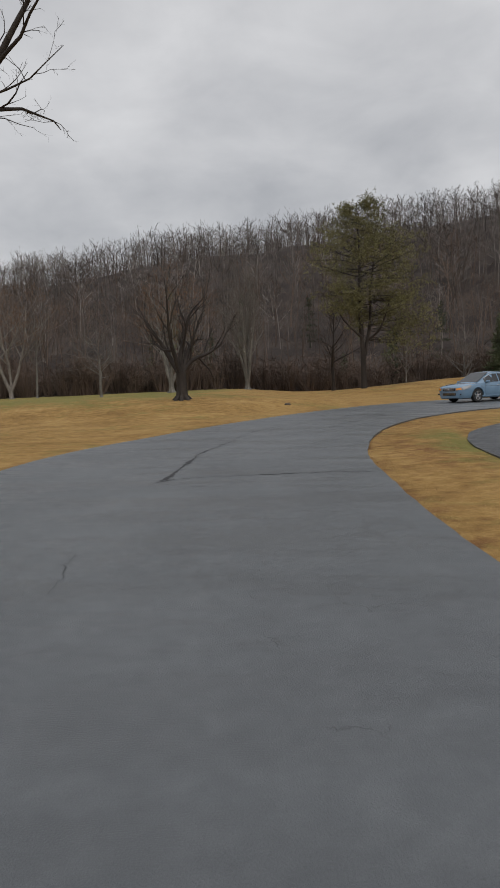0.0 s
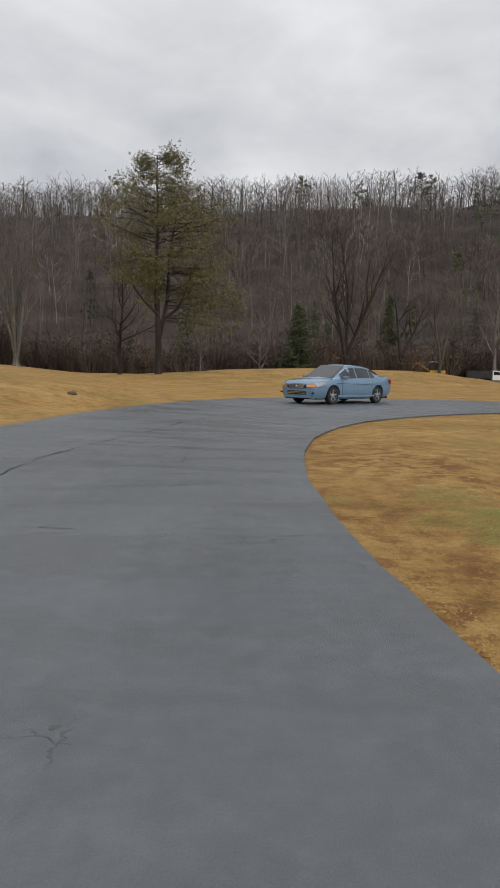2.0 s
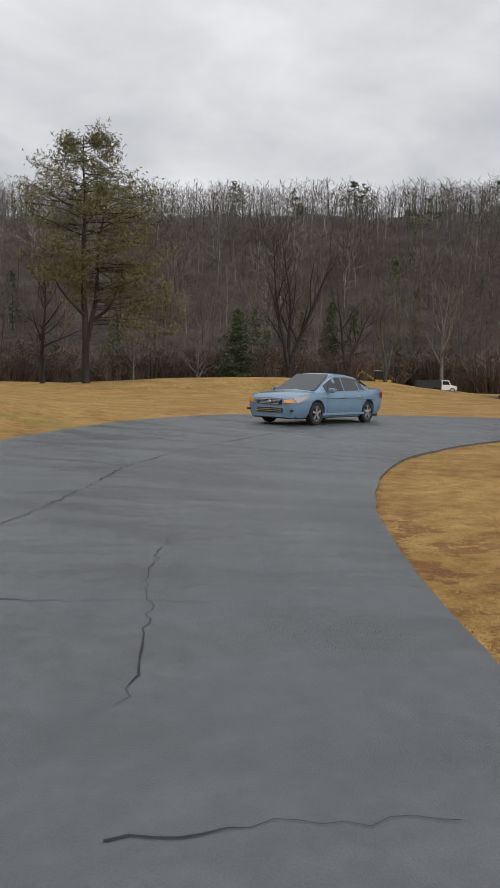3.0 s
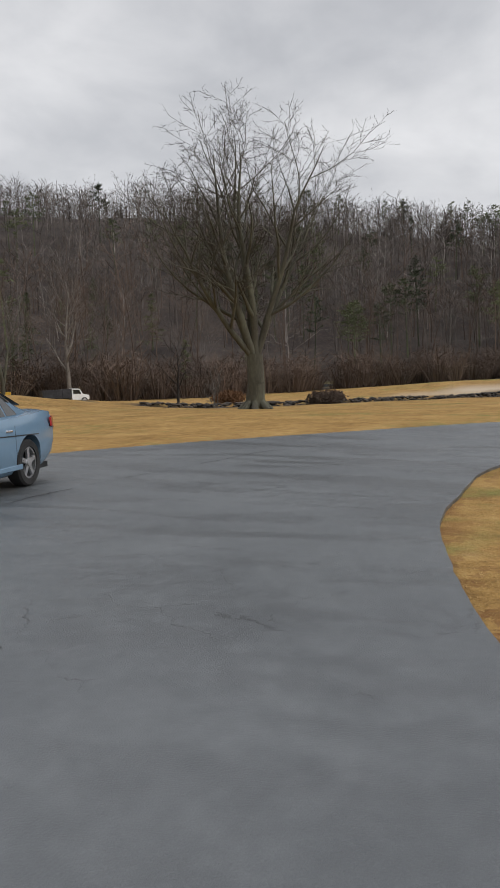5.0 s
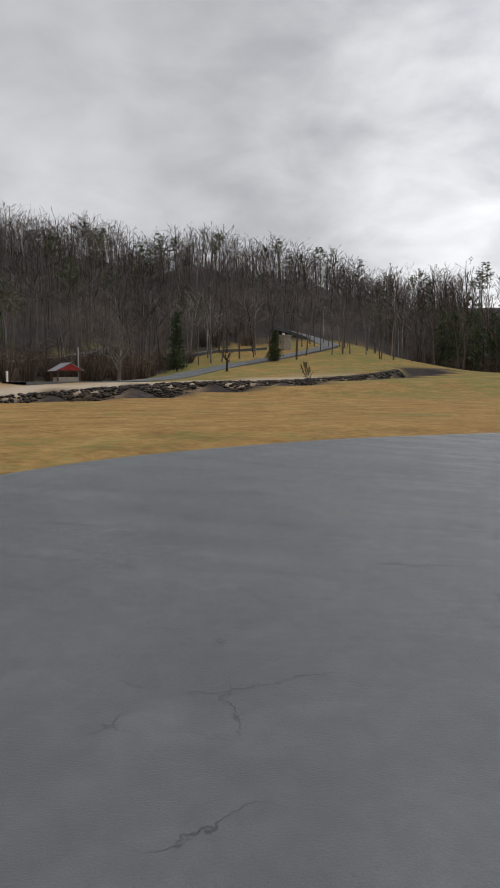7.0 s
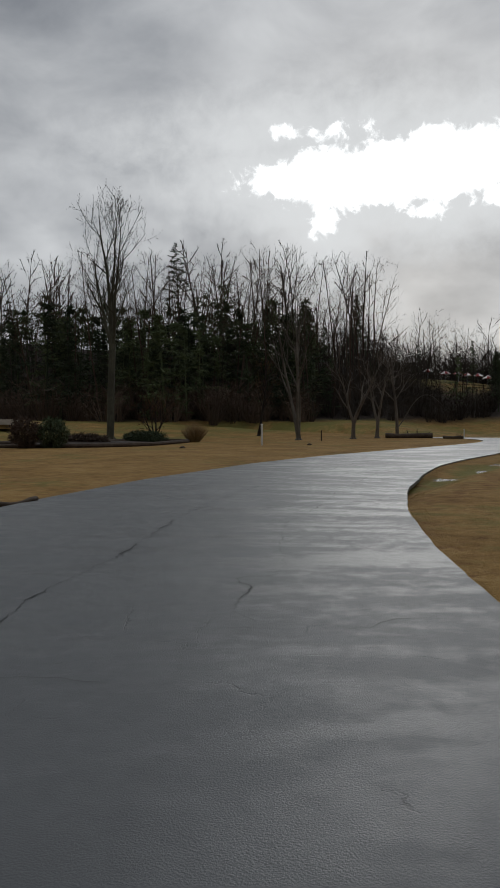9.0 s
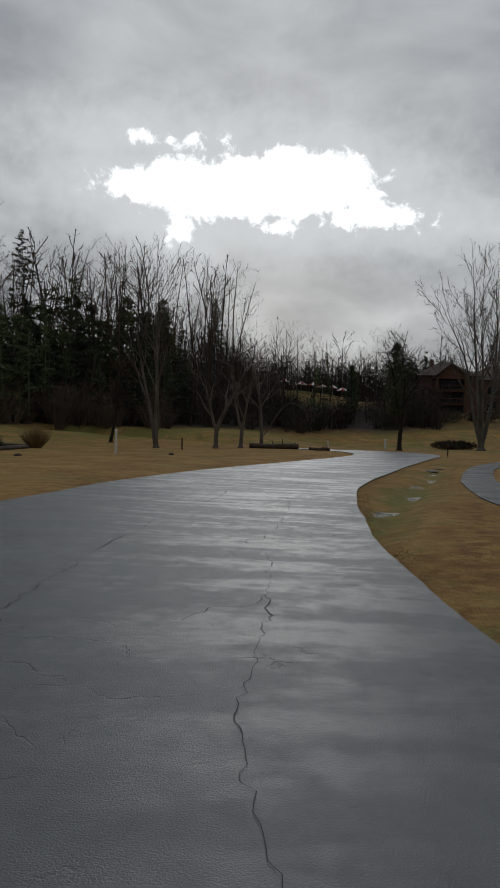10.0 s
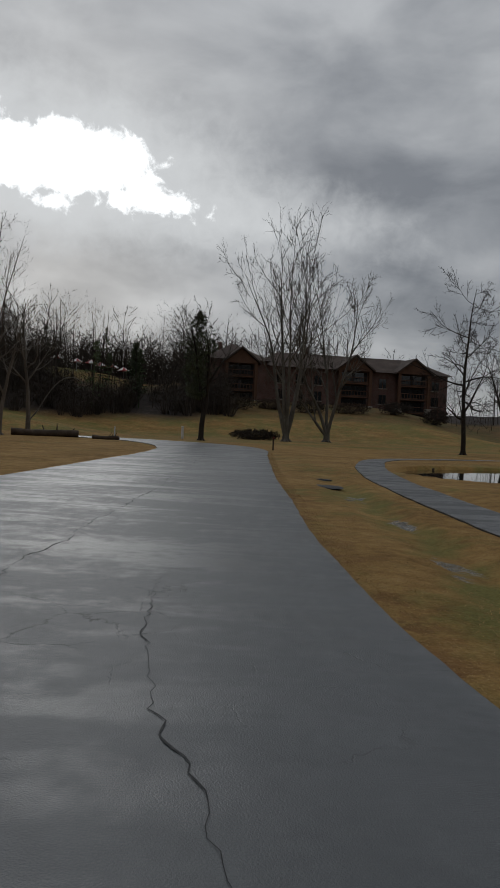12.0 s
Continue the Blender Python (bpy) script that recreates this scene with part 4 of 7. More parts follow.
def forest_tree(seed, kind, stout=1.0):
    """A far tree, few faces: arrays of vertices and triangles, one metre high."""
    rng = random.Random(seed)
    nrg = np.random.RandomState(seed)
    rows, twigs = [], []
    if kind in ("bare", "tall"):
        tall = kind == "tall"
        low = rng.uniform(0.42, 0.55) if tall else rng.uniform(0.25, 0.42)
        trunk = limbs(nrg, np.zeros((1, 3)), np.array([[0, 0, 1.0]]), np.array([0.94]), np.array([0.0072 if stout < 1.5 else 0.0105]), 0.25, 5, 0.05, 0.03)
        lean = stout > 1.5
        ratio, fade = (0.40, 0.72) if tall else (0.55, 0.62)
        first = limbs(nrg, *offshoots(nrg, *trunk, 9 if lean else 13, low, 0.98, 40 if tall else 50, ratio, 0.42, fade), 0.2, 2 if lean else 3, 0.12, 0.10 if tall else 0.07)
        second = limbs(nrg, *offshoots(nrg, *first, 3 if lean else 5, 0.2, 1.0, 42, 0.5, 0.5, 0.5), 0.4, 1, 0.0, 0.1)
        fa, fw, fl, _ = offshoots(nrg, *second, 2 if lean else 4, 0.2, 1.0, 38, 0.6, 0.5, 0.4)
        thin = 0.0010 * stout if lean else 0.0007 * stout
        v, f = seg_arrays(rows_of(*trunk), 3)
        f = np.concatenate([f[:, [0, 1, 2]], f[:, [0, 2, 3]]])
        rv, rf = ribbon_arrays(rows_of(first[0], np.maximum(first[1], thin * 1.3)))
        blades = [(p, q, thin * 1.1, 0) for p, q, _, _ in rows_of(*second)] + [(p, q, thin, 0) for p, q in zip(fa, fa + unit(fw) * fl[:, None])]
        tv, tf = twig_arrays(blades)
        return np.concatenate([v, rv, tv]), np.concatenate([f, rf + len(v), tf + len(v) + len(rv)])
    if kind == "scrub":
        for i in range(34):
            t, u = rng.random() * 6.283, rng.random()
            p = Vector((math.cos(t) * 0.05, math.sin(t) * 0.05, 0))
            e = Vector((math.cos(t) * 0.32 * u, math.sin(t) * 0.32 * u, rng.uniform(0.5, 1.0)))
            twigs.append((p, e, 0.006, 0))
            for k in range(3):
                q = p.lerp(e, rng.uniform(0.4, 1))
                twigs.append((q, q + Vector((rng.gauss(0, 0.12), rng.gauss(0, 0.12), rng.gauss(0.1, 0.1))), 0.004, 0))
        return twig_arrays(twigs)
    # conifer: layered boughs with sprays of needles
    lean = Vector((rng.gauss(0, 0.015), rng.gauss(0, 0.015), 0))
    rows.append((Vector((0, 0, 0)), Vector((0, 0, 0.97)) + lean, 0.012, 0.003))
    at = []
    pine = kind == "pine"
    lo = rng.uniform(0.4, 0.58) if pine else rng.uniform(0.05, 0.16)
    for i in range(28 if pine else 38):
        h = lo + (1 - lo) * rng.random() ** 0.9
        t = rng.random() * 6.283
        if pine:
            reach = (0.17 * (1 - ((h - lo) / (1 - lo)) ** 1.7) + 0.045) * rng.uniform(0.45, 1.2)
        else:
            reach = 0.25 * (1.03 - h) ** 0.8 * rng.uniform(0.5, 1.15)
        p = Vector((0, 0, h)) + lean * h
        e = p + Vector((math.cos(t) * reach, math.sin(t) * reach, reach * (0.22 if pine else -0.1)))
        rows.append((p, e, 0.003, 0.001))
        for k in range(3):
            at.append(p.lerp(e, (0.55 if pine else 0.3) + (0.2 if pine else 0.33) * k))
    v, f = seg_arrays(rows, 3)
    f = np.concatenate([f[:, [0, 1, 2]], f[:, [0, 2, 3]]])
    lv, lf = leaf_arrays(nrg, at, 0.036 if pine else 0.042, 0.55, 8)
    return np.concatenate([v, lv]), np.concatenate([f, lf + len(v)])


def plant(name, kind, places, heights, material, label, category, seed, wide=(0.9, 1.25)):
    """Many far trees in one mesh, each with a tone of its own."""
    near = [forest_tree(seed * 31 + k, kind) for k in range(7)]
    far = [forest_tree(seed * 31 + k, kind, 2.4) for k in range(7)]
    rng = np.random.RandomState(seed)
    vs, fs, tones, n = [], [], [], 0
    for (x, y, z), h in zip(places, heights):
        v, f = (far if math.hypot(x - MID[0], y - MID[1]) > 150 else near)[rng.randint(7)]
        t = rng.rand() * 6.283
        c, s = np.cos(t), np.sin(t)
        w = h * rng.uniform(*wide)
        lx, ly = rng.randn(2) * 0.03
        vv = np.stack([(v[:, 0] * c - v[:, 1] * s) * w + lx * v[:, 2] * h + x, (v[:, 0] * s + v[:, 1] * c) * w + ly * v[:, 2] * h + y, v[:, 2] * h + z - 0.2], -1)
        vs.append(vv)
        fs.append(f + n)
        tones.append(np.full(len(v), np.clip(rng.randn() * 0.26, -0.5, 0.6)))
        n += len(v)
    me = mesh_of(name, np.concatenate(vs), np.concatenate(fs), material, False, {"tone": np.concatenate(tones)})
    return tagged(part(name, me), label, category, kind="stuff")


def scatter(count, a0, a1, depth0, depth1, seed, power=1.0, taken=None):
    """Places by compass between two depths behind the edge of the woods."""
    rng = np.random.RandomState(seed)
    a = rng.uniform(a1, a0, count)
    u = rng.rand(count) ** power
    edge = np.interp(a, HILL[:, 0], HILL[:, 1])
    crest = np.interp(a, HILL[:, 0], HILL[:, 2])
    r = edge + depth0 + u * (np.minimum(crest - edge + 25, depth1) - depth0)
    t = np.radians(a)
    x, y = MID[0] - np.sin(t) * r, MID[1] + np.cos(t) * r
    # no trees where the lodge and its bank stand
    keep = ~((x < 37) & (y < -88) & (y > -150) & (x > 1))
    # an open slope, and the roads, stay clear
    keep &= ~((x > 50) & (x < 70) & (y < -108) & (y > -140))
    for line in (FAR_ROAD, HILL_ROAD):
        keep &= off_line(x, y, line)[0] > 6
    keep &= ~((x > 180) & (x < 245) & (y > -40) & (y < 12))
    x, y, a = x[keep], y[keep], a[keep]
    return np.stack([x, y, terrain(x, y)], -1), a, rng


def woods():
    for n, (count, a0, a1, d0, d1, power, lo, hi, kind, mat, nm, label) in enumerate([
        (1800, 42, -112, 2, 290, 0.75, 11, 17, "bare", WOODS, "bare_woods", "leafless grey-brown hardwood trees covering the hillside"),
        (700, 42, -112, 0, 140, 1.0, 11, 18, "bare", WOODS_RED, "budding_woods", "leafless reddish-brown trees on the lower hillside"),
        (260, -60, -114, 1, 170, 0.9, 10, 16, "tall", WOODS, "tall_bare_woods", "slender leafless trees behind the far road"),
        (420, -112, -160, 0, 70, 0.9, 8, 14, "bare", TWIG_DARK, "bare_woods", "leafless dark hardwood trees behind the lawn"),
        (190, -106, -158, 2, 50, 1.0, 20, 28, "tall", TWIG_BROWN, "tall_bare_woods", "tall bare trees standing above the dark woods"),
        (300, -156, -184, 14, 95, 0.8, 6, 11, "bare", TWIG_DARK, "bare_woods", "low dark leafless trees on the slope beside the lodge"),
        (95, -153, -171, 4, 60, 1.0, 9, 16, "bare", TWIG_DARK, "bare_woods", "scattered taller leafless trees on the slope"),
    ]):
        places, a, rng = scatter(count, a0, a1, d0, d1, 50 + n, power)
        plant(nm, kind, places, rng.uniform(lo, hi, len(places)), mat, label, "woods", 20 + n)
    # a close stand of slim trees on the upper slope and the crest
    rng = np.random.RandomState(77)
    a = rng.uniform(-112, 42, 2800)
    r = np.interp(a, HILL[:, 0], HILL[:, 2]) + np.where(rng.rand(len(a)) < 0.42, rng.uniform(-150, -25, len(a)), rng.uniform(-25, 50, len(a)))
    t = np.radians(a)
    x, y = MID[0] - np.sin(t) * r, MID[1] + np.cos(t) * r
    plant("ridge_woods", "bare", np.stack([x, y, terrain(x, y)], -1), rng.uniform(11, 17, len(a)), WOODS, "leafless trees along the upper slope and crest", "woods", 61, (1.0, 1.5))
    a = rng.uniform(-112, 42, 900)
    r = np.interp(a, HILL[:, 0], HILL[:, 2]) + rng.uniform(-25, 40, len(a))
    t = np.radians(a)
    x, y = MID[0] - np.sin(t) * r, MID[1] + np.cos(t) * r
    plant("crest_undergrowth", "scrub", np.stack([x, y, terrain(x, y)], -1), rng.uniform(4.5, 9.5, len(a)), WOODS, "leafless saplings and brush between the trees of the crest", "undergrowth", 63, (1.6, 2.6))
    for n, (count, a0, a1, d0, d1, lo, hi, kind, mat, nm, label) in enumerate([
        (100, -56, -114, 10, 190, 12, 18, "pine", NEEDLE_MID, "pine_woods", "dark green pines mixed into the hillside woods"),
        (45, 20, -60, 2, 90, 7, 13, "fir", NEEDLE_MID, "conifer_woods", "small dark conifers at the foot of the hill"),
        (230, -110, -153, 0, 34, 11, 18, "fir", NEEDLE_DARK, "conifer_woods", "dense dark conifers behind the lawn"),
        (9, -122, -156, 5, 40, 15, 20, "pine", NEEDLE_DARK, "pine_woods", "tall dark pines behind the lawn"),
        (46, -153, -180, 6, 80, 6, 11, "fir", NEEDLE_DARK, "conifer_woods", "dark conifers behind the lodge"),
        (25, -15, -70, 60, 220, 15, 21, "pine", NEEDLE_MID, "pine_woods", "scattered pines on the hillside"),
    ]):
        places, a, rng = scatter(count, a0, a1, d0, d1, 80 + n)
        plant(nm, kind, places, rng.uniform(lo, hi, len(places)), mat, label, "woods", 40 + n)
    # a belt behind the open slope, and the low trees past the end of the lodge
    rng = np.random.RandomState(78)
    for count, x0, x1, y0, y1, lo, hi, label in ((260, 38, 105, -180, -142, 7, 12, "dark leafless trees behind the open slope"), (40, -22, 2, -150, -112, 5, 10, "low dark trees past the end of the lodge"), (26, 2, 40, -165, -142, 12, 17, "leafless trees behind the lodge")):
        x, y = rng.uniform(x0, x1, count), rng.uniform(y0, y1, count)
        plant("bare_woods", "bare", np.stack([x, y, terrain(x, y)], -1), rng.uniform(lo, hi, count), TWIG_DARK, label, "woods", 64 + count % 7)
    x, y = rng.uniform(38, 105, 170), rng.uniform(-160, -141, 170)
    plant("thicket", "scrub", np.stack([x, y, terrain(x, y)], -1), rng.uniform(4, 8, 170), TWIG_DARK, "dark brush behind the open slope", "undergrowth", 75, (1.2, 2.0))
    # undergrowth along the edge of the woods
    places, a, rng = scatter(1300, 42, -152, -3, 16, 95)
    plant("undergrowth", "scrub", places, rng.uniform(2.0, 7.0, len(places)), WOODS_RED, "brown leafless undergrowth at the edge of the woods", "undergrowth", 71, (1.5, 2.6))
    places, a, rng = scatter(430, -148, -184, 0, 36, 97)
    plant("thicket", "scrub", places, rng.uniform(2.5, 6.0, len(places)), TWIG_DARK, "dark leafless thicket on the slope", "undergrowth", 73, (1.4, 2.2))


woods()


# ---- trees on the lawn ----
TREES = [
    # name, place, height, trunk radius, seed, label, bark, twigs, stems, height of the fork, crown: profile, foot, reach, branches
    ("bare_tree", (-3.4, 36.5), 6.6, 0.29, 5, "dark leaning tree with thick crooked bare limbs", BARK_DARK, TWIG_DARK,
     ((-0.8, 0.1, 0.75, 1.0), (-0.25, -0.3, 1, 1.0), (0.05, 0.1, 1.1, 1.0), (0.85, 0.1, 0.75, 1.05), (0.4, 0.4, 0.8, 0.85)), 0.2, ("gnarled", 0.26, 3.0, 300)),
    ("willow", (-8.0, 74.5), 13.4, 0.3, 6, "rusty-twigged leafless willow on the lawn", BARK_PALE, TWIG_RED,
     ((-0.3, 0.1, 1, 1), (0.1, -0.2, 1, 1), (0.4, 0.2, 1, 0.95), (-0.1, 0.4, 1, 0.9)), 0.1, ("vase", 0.15, 5.0, 750)),
    ("bare_tree", (0.0, 99.3), 17.6, 0.4, 7, "pale many-stemmed leafless tree on the lawn", BARK_PALE, TWIG_PALE,
     ((-0.28, 0.1, 1, 0.95), (-0.1, -0.2, 1, 1), (0.1, 0.15, 1, 1), (0.28, -0.1, 1, 0.95), (0.0, 0.3, 1, 0.95)), 0.06, ("vase", 0.14, 4.0, 750)),
    ("bare_tree", (-12.2, 58.7), 5.9, 0.13, 8, "small pale leafless ornamental tree on the lawn", BARK_PALE, TWIG_PALE,
     ((0, 0, 1, 1),), 0, ("round", 0.3, 2.4, 320)),
    ("willow", (-27.0, 80.6), 13.5, 0.28, 9, "rusty-brown leafless willow at the lawn edge", BARK_GREY, TWIG_RED,
     ((-0.3, 0, 1, 1), (0.3, 0.1, 1, 1), (0, 0.3, 1, 1)), 0.08, ("vase", 0.12, 5.0, 520)),
    ("bare_tree", (-24.5, 82.0), 10, 0.16, 10, "slim pale-trunked leafless tree", BARK_PALE, TWIG_BROWN,
     ((0, 0, 1, 1),), 0, ("round", 0.35, 2.2, 260)),
    ("bare_tree", (10.7, 87.8), 13.5, 0.24, 12, "dark slender leafless tree with mounded foot", BARK_DARK, TWIG_BROWN,
     ((0, 0, 1, 1),), 0, ("round", 0.25, 4.0, 520)),
    ("bare_tree", (20.9, 92.7), 8.0, 0.1, 13, "slim pale leafless sapling near the wood edge", BARK_PALE, TWIG_PALE,
     ((0, 0, 1, 1),), 0, ("vase", 0.3, 1.8, 200)),
    ("bare_tree", (30.6, 100.0), 10.5, 0.2, 14, "pale-trunked leafless tree behind the mound", BARK_PALE, TWIG_PALE,
     ((0, 0, 1, 1),), 0, ("round", 0.25, 3.6, 420)),
    ("bare_tree", (44.0, 101.0), 25.0, 0.42, 15, "large reddish-brown leafless tree at the wood edge", BARK_DARK, TWIG_BROWN,
     ((-0.25, 0, 1, 0.95), (0.05, 0.1, 1, 1.0), (0.28, -0.1, 1, 0.95)), 0.12, ("vase", 0.16, 6.5, 850)),
    ("bare_tree", (52.0, 100.1), 18.0, 0.34, 16, "leafless tree with a crooked dark limb", BARK_DARK, TWIG_BROWN,
     ((-0.1, 0, 1, 1), (0.5, 0.1, 0.9, 0.8)), 0.2, ("round", 0.25, 5.0, 600)),
    ("bare_tree", (56.6, 97.2), 15.0, 0.26, 17, "mossy pale leafless tree beside the creek", BARK_MOSSY, TWIG_PALE,
     ((-0.2, 0, 1, 1), (0.3, 0.1, 1, 0.9)), 0.15, ("round", 0.25, 4.5, 520)),
    ("bare_tree", (62.0, 92.0), 17.0, 0.28, 18, "grey leafless tree beside the creek", BARK_GREY, TWIG_BROWN,
     ((0, 0, 1, 1),), 0, ("round", 0.25, 4.5, 520)),
    ("sycamore", (45.4, 54.2), 20.4, 0.6, 33, "large spreading leafless sycamore with mossy grey trunk", BARK_MOSSY, TWIG_DARK,
     ((-0.62, 0.38, 0.8, 0.85), (-0.34, 0.1, 1, 1.0), (-0.1, -0.14, 1, 1.05), (0.03, 0.1, 1, 1.12), (0.2, -0.2, 1, 1.05), (0.42, -0.1, 1, 1.0), (0.02, 0.42, 1, 0.95)), 0.21, ("dome", 0.24, 7.3, 3000)),
    ("bare_tree", (56.1, 65.9), 5.2, 0.06, 19, "young pale leafless sapling by the creek", BARK_PALE, TWIG_PALE,
     ((0, 0, 1, 1), (0.15, 0.1, 1, 0.9)), 0.05, ("vase", 0.25, 1.2, 160)),
    ("bare_tree", (58.0, 72.0), 7.0, 0.14, 20, "small dark leafless tree by the creek", BARK_DARK, TWIG_BROWN,
     ((0, 0, 1, 1),), 0, ("round", 0.25, 2.0, 220)),
    ("bare_tree", (127.0, 41.7), 11.0, 0.3, 22, "round grey leafless tree beside the far road", BARK_GREY, TWIG_BROWN,
     ((-0.3, 0, 1, 1), (0.3, 0.1, 1, 1), (0, 0.3, 1, 1)), 0.15, ("round", 0.18, 5.5, 520)),
    ("bare_tree", (146.2, 24.0), 4.6, 0.22, 23, "small dark leaning tree on the far lawn", BARK_DARK, TWIG_RED,
     ((-0.2, 0, 1, 1), (0.35, 0, 0.9, 1)), 0.3, ("round", 0.3, 2.2, 220)),
    ("bare_tree", (114.1, 15.1), 4.2, 0.05, 24, "thin leafless sapling by the creek bend", BARK_DARK, TWIG_BROWN,
     ((0, 0, 1, 1),), 0, ("vase", 0.3, 0.9, 110)),
    ("bare_tree", (96.7, -30.8), 9.6, 0.26, 25, "dead-topped reddish tree on the lawn", BARK_GREY, TWIG_RED,
     ((-0.15, 0, 1, 0.9), (0.3, 0.1, 1, 1)), 0.25, ("round", 0.35, 2.8, 300)),
    ("bare_tree", (73.0, -24.7), 24.6, 0.36, 26, "tall gnarled leafless tree in a planting bed", BARK_MOSSY, TWIG_DARK,
     ((-0.30, 0, 1, 0.95), (-0.08, 0.1, 1, 1.05), (0.14, -0.1, 1, 1.0), (0.42, -0.1, 0.9, 0.8)), 0.40, ("vase", 0.3, 4.4, 650)),
    ("red_shrub", (68.9, -26.4), 4.9, 0.16, 27, "reddish many-stemmed leafless shrub in the bed", BARK_DARK, TWIG_RED,
     ((-0.5, 0, 0.9, 1), (0.5, 0.1, 0.9, 1), (0, 0.4, 1, 1), (0.1, -0.3, 1, 1)), 0.04, ("vase", 0.1, 2.2, 320)),
    ("birch", (57.4, -33.9), 18.6, 0.27, 28, "three-stemmed pale-barked leafless tree on the lawn", BARK_PALE, TWIG_DARK,
     ((-0.12, 0, 1, 1), (0.02, 0.1, 1, 0.97), (0.2, -0.05, 1, 0.92)), 0.02, ("vase", 0.3, 3.8, 600)),
    ("bare_tree", (64.8, -39.3), 9.0, 0.18, 29, "leaning reddish leafless tree on the lawn", BARK_DARK, TWIG_RED,
     ((-0.25, 0, 1, 1),), 0, ("round", 0.3, 2.4, 280)),
    ("bare_tree", (53.1, -37.2), 9.4, 0.22, 30, "grey bushy leafless tree beside the lawn bed", BARK_GREY, TWIG_DARK,
     ((-0.3, 0, 1, 1), (0.3, 0.1, 1, 1)), 0.2, ("round", 0.2, 3.4, 400)),
    ("bare_tree", (51.6, -39.8), 9.0, 0.2, 31, "grey bushy leafless tree beside the lawn bed", BARK_GREY, TWIG_DARK,
     ((-0.2, 0, 1, 1), (0.3, -0.1, 1, 1)), 0.2, ("round", 0.2, 3.3, 380)),
    ("bare_tree", (50.5, -42.7), 11.2, 0.2, 32, "straight slim leafless tree above a dark log", BARK_GREY, TWIG_DARK,
     ((0, 0, 1, 1),), 0, ("round", 0.35, 3.0, 320)),
    ("sycamore", (30.3, -66.9), 24.5, 0.42, 34, "tall pale leafless sycamore clump with spreading stems", BARK_PALE, TWIG_DARK,
     ((-0.36, 0.1, 1, 0.95), (-0.14, -0.1, 1, 1), (0.08, 0.12, 1, 1), (0.3, -0.08, 1, 0.98), (0.0, 0.25, 1, 0.9)), 0.03, ("dome", 0.28, 7.0, 640)),
    ("sycamore", (25.2, -73.2), 22.5, 0.4, 35, "pale leafless sycamore with low drooping branches", BARK_PALE, TWIG_DARK,
     ((-0.3, 0.1, 1, 0.95), (0.08, -0.1, 1, 1), (0.34, 0.1, 0.9, 0.9), (0.75, 0.1, 0.5, 0.55)), 0.05, ("dome", 0.2, 7.2, 900)),
    ("cypress", (18.9, -42.4), 13.4, 0.19, 36, "open leafless bald cypress beside the pond", BARK_DARK, TWIG_DARK,
     ((0, 0, 1, 1),), 0, ("tiers", 0.2, 3.9, 1000)),
    ("bare_tree", (8.0, -64.0), 12.0, 0.2, 37, "dark leafless tree beyond the pond", BARK_DARK, TWIG_DARK,
     ((-0.2, 0, 1, 1), (0.2, 0, 1, 1)), 0.2, ("round", 0.2, 3.5, 320)),
    ("bare_tree", (47.5, -138), 15, 0.22, 38, "round leafless tree on the slope beside the lodge", BARK_GREY, TWIG_DARK,
     ((0, 0, 1, 1),), 0, ("round", 0.2, 5.0, 420)),
    ("bare_tree", (-12.0, 25.0), 19.0, 0.3, 39, "large leafless tree overhanging the road edge", BARK_DARK, TWIG_DARK,
     ((0.85, -0.2, 0.9, 1.0), (-0.4, 0.2, 1, 1), (0.1, 0.4, 1, 1)), 0.38, ("gnarled", 0.5, 9.0, 400)),
]
for nm, place, high, thick, seed, label, bark, twig, stems, fork, shape in TREES:
    away = min(off_line(np.array([place[0]]), np.array([place[1]]), np.array([row[1:3] for row in PATH]))[0][0], 120)
    bare_tree(nm, place, high, thick, seed, label, bark, twig, stems, fork, shape, 0.0055 + 0.00012 * away)


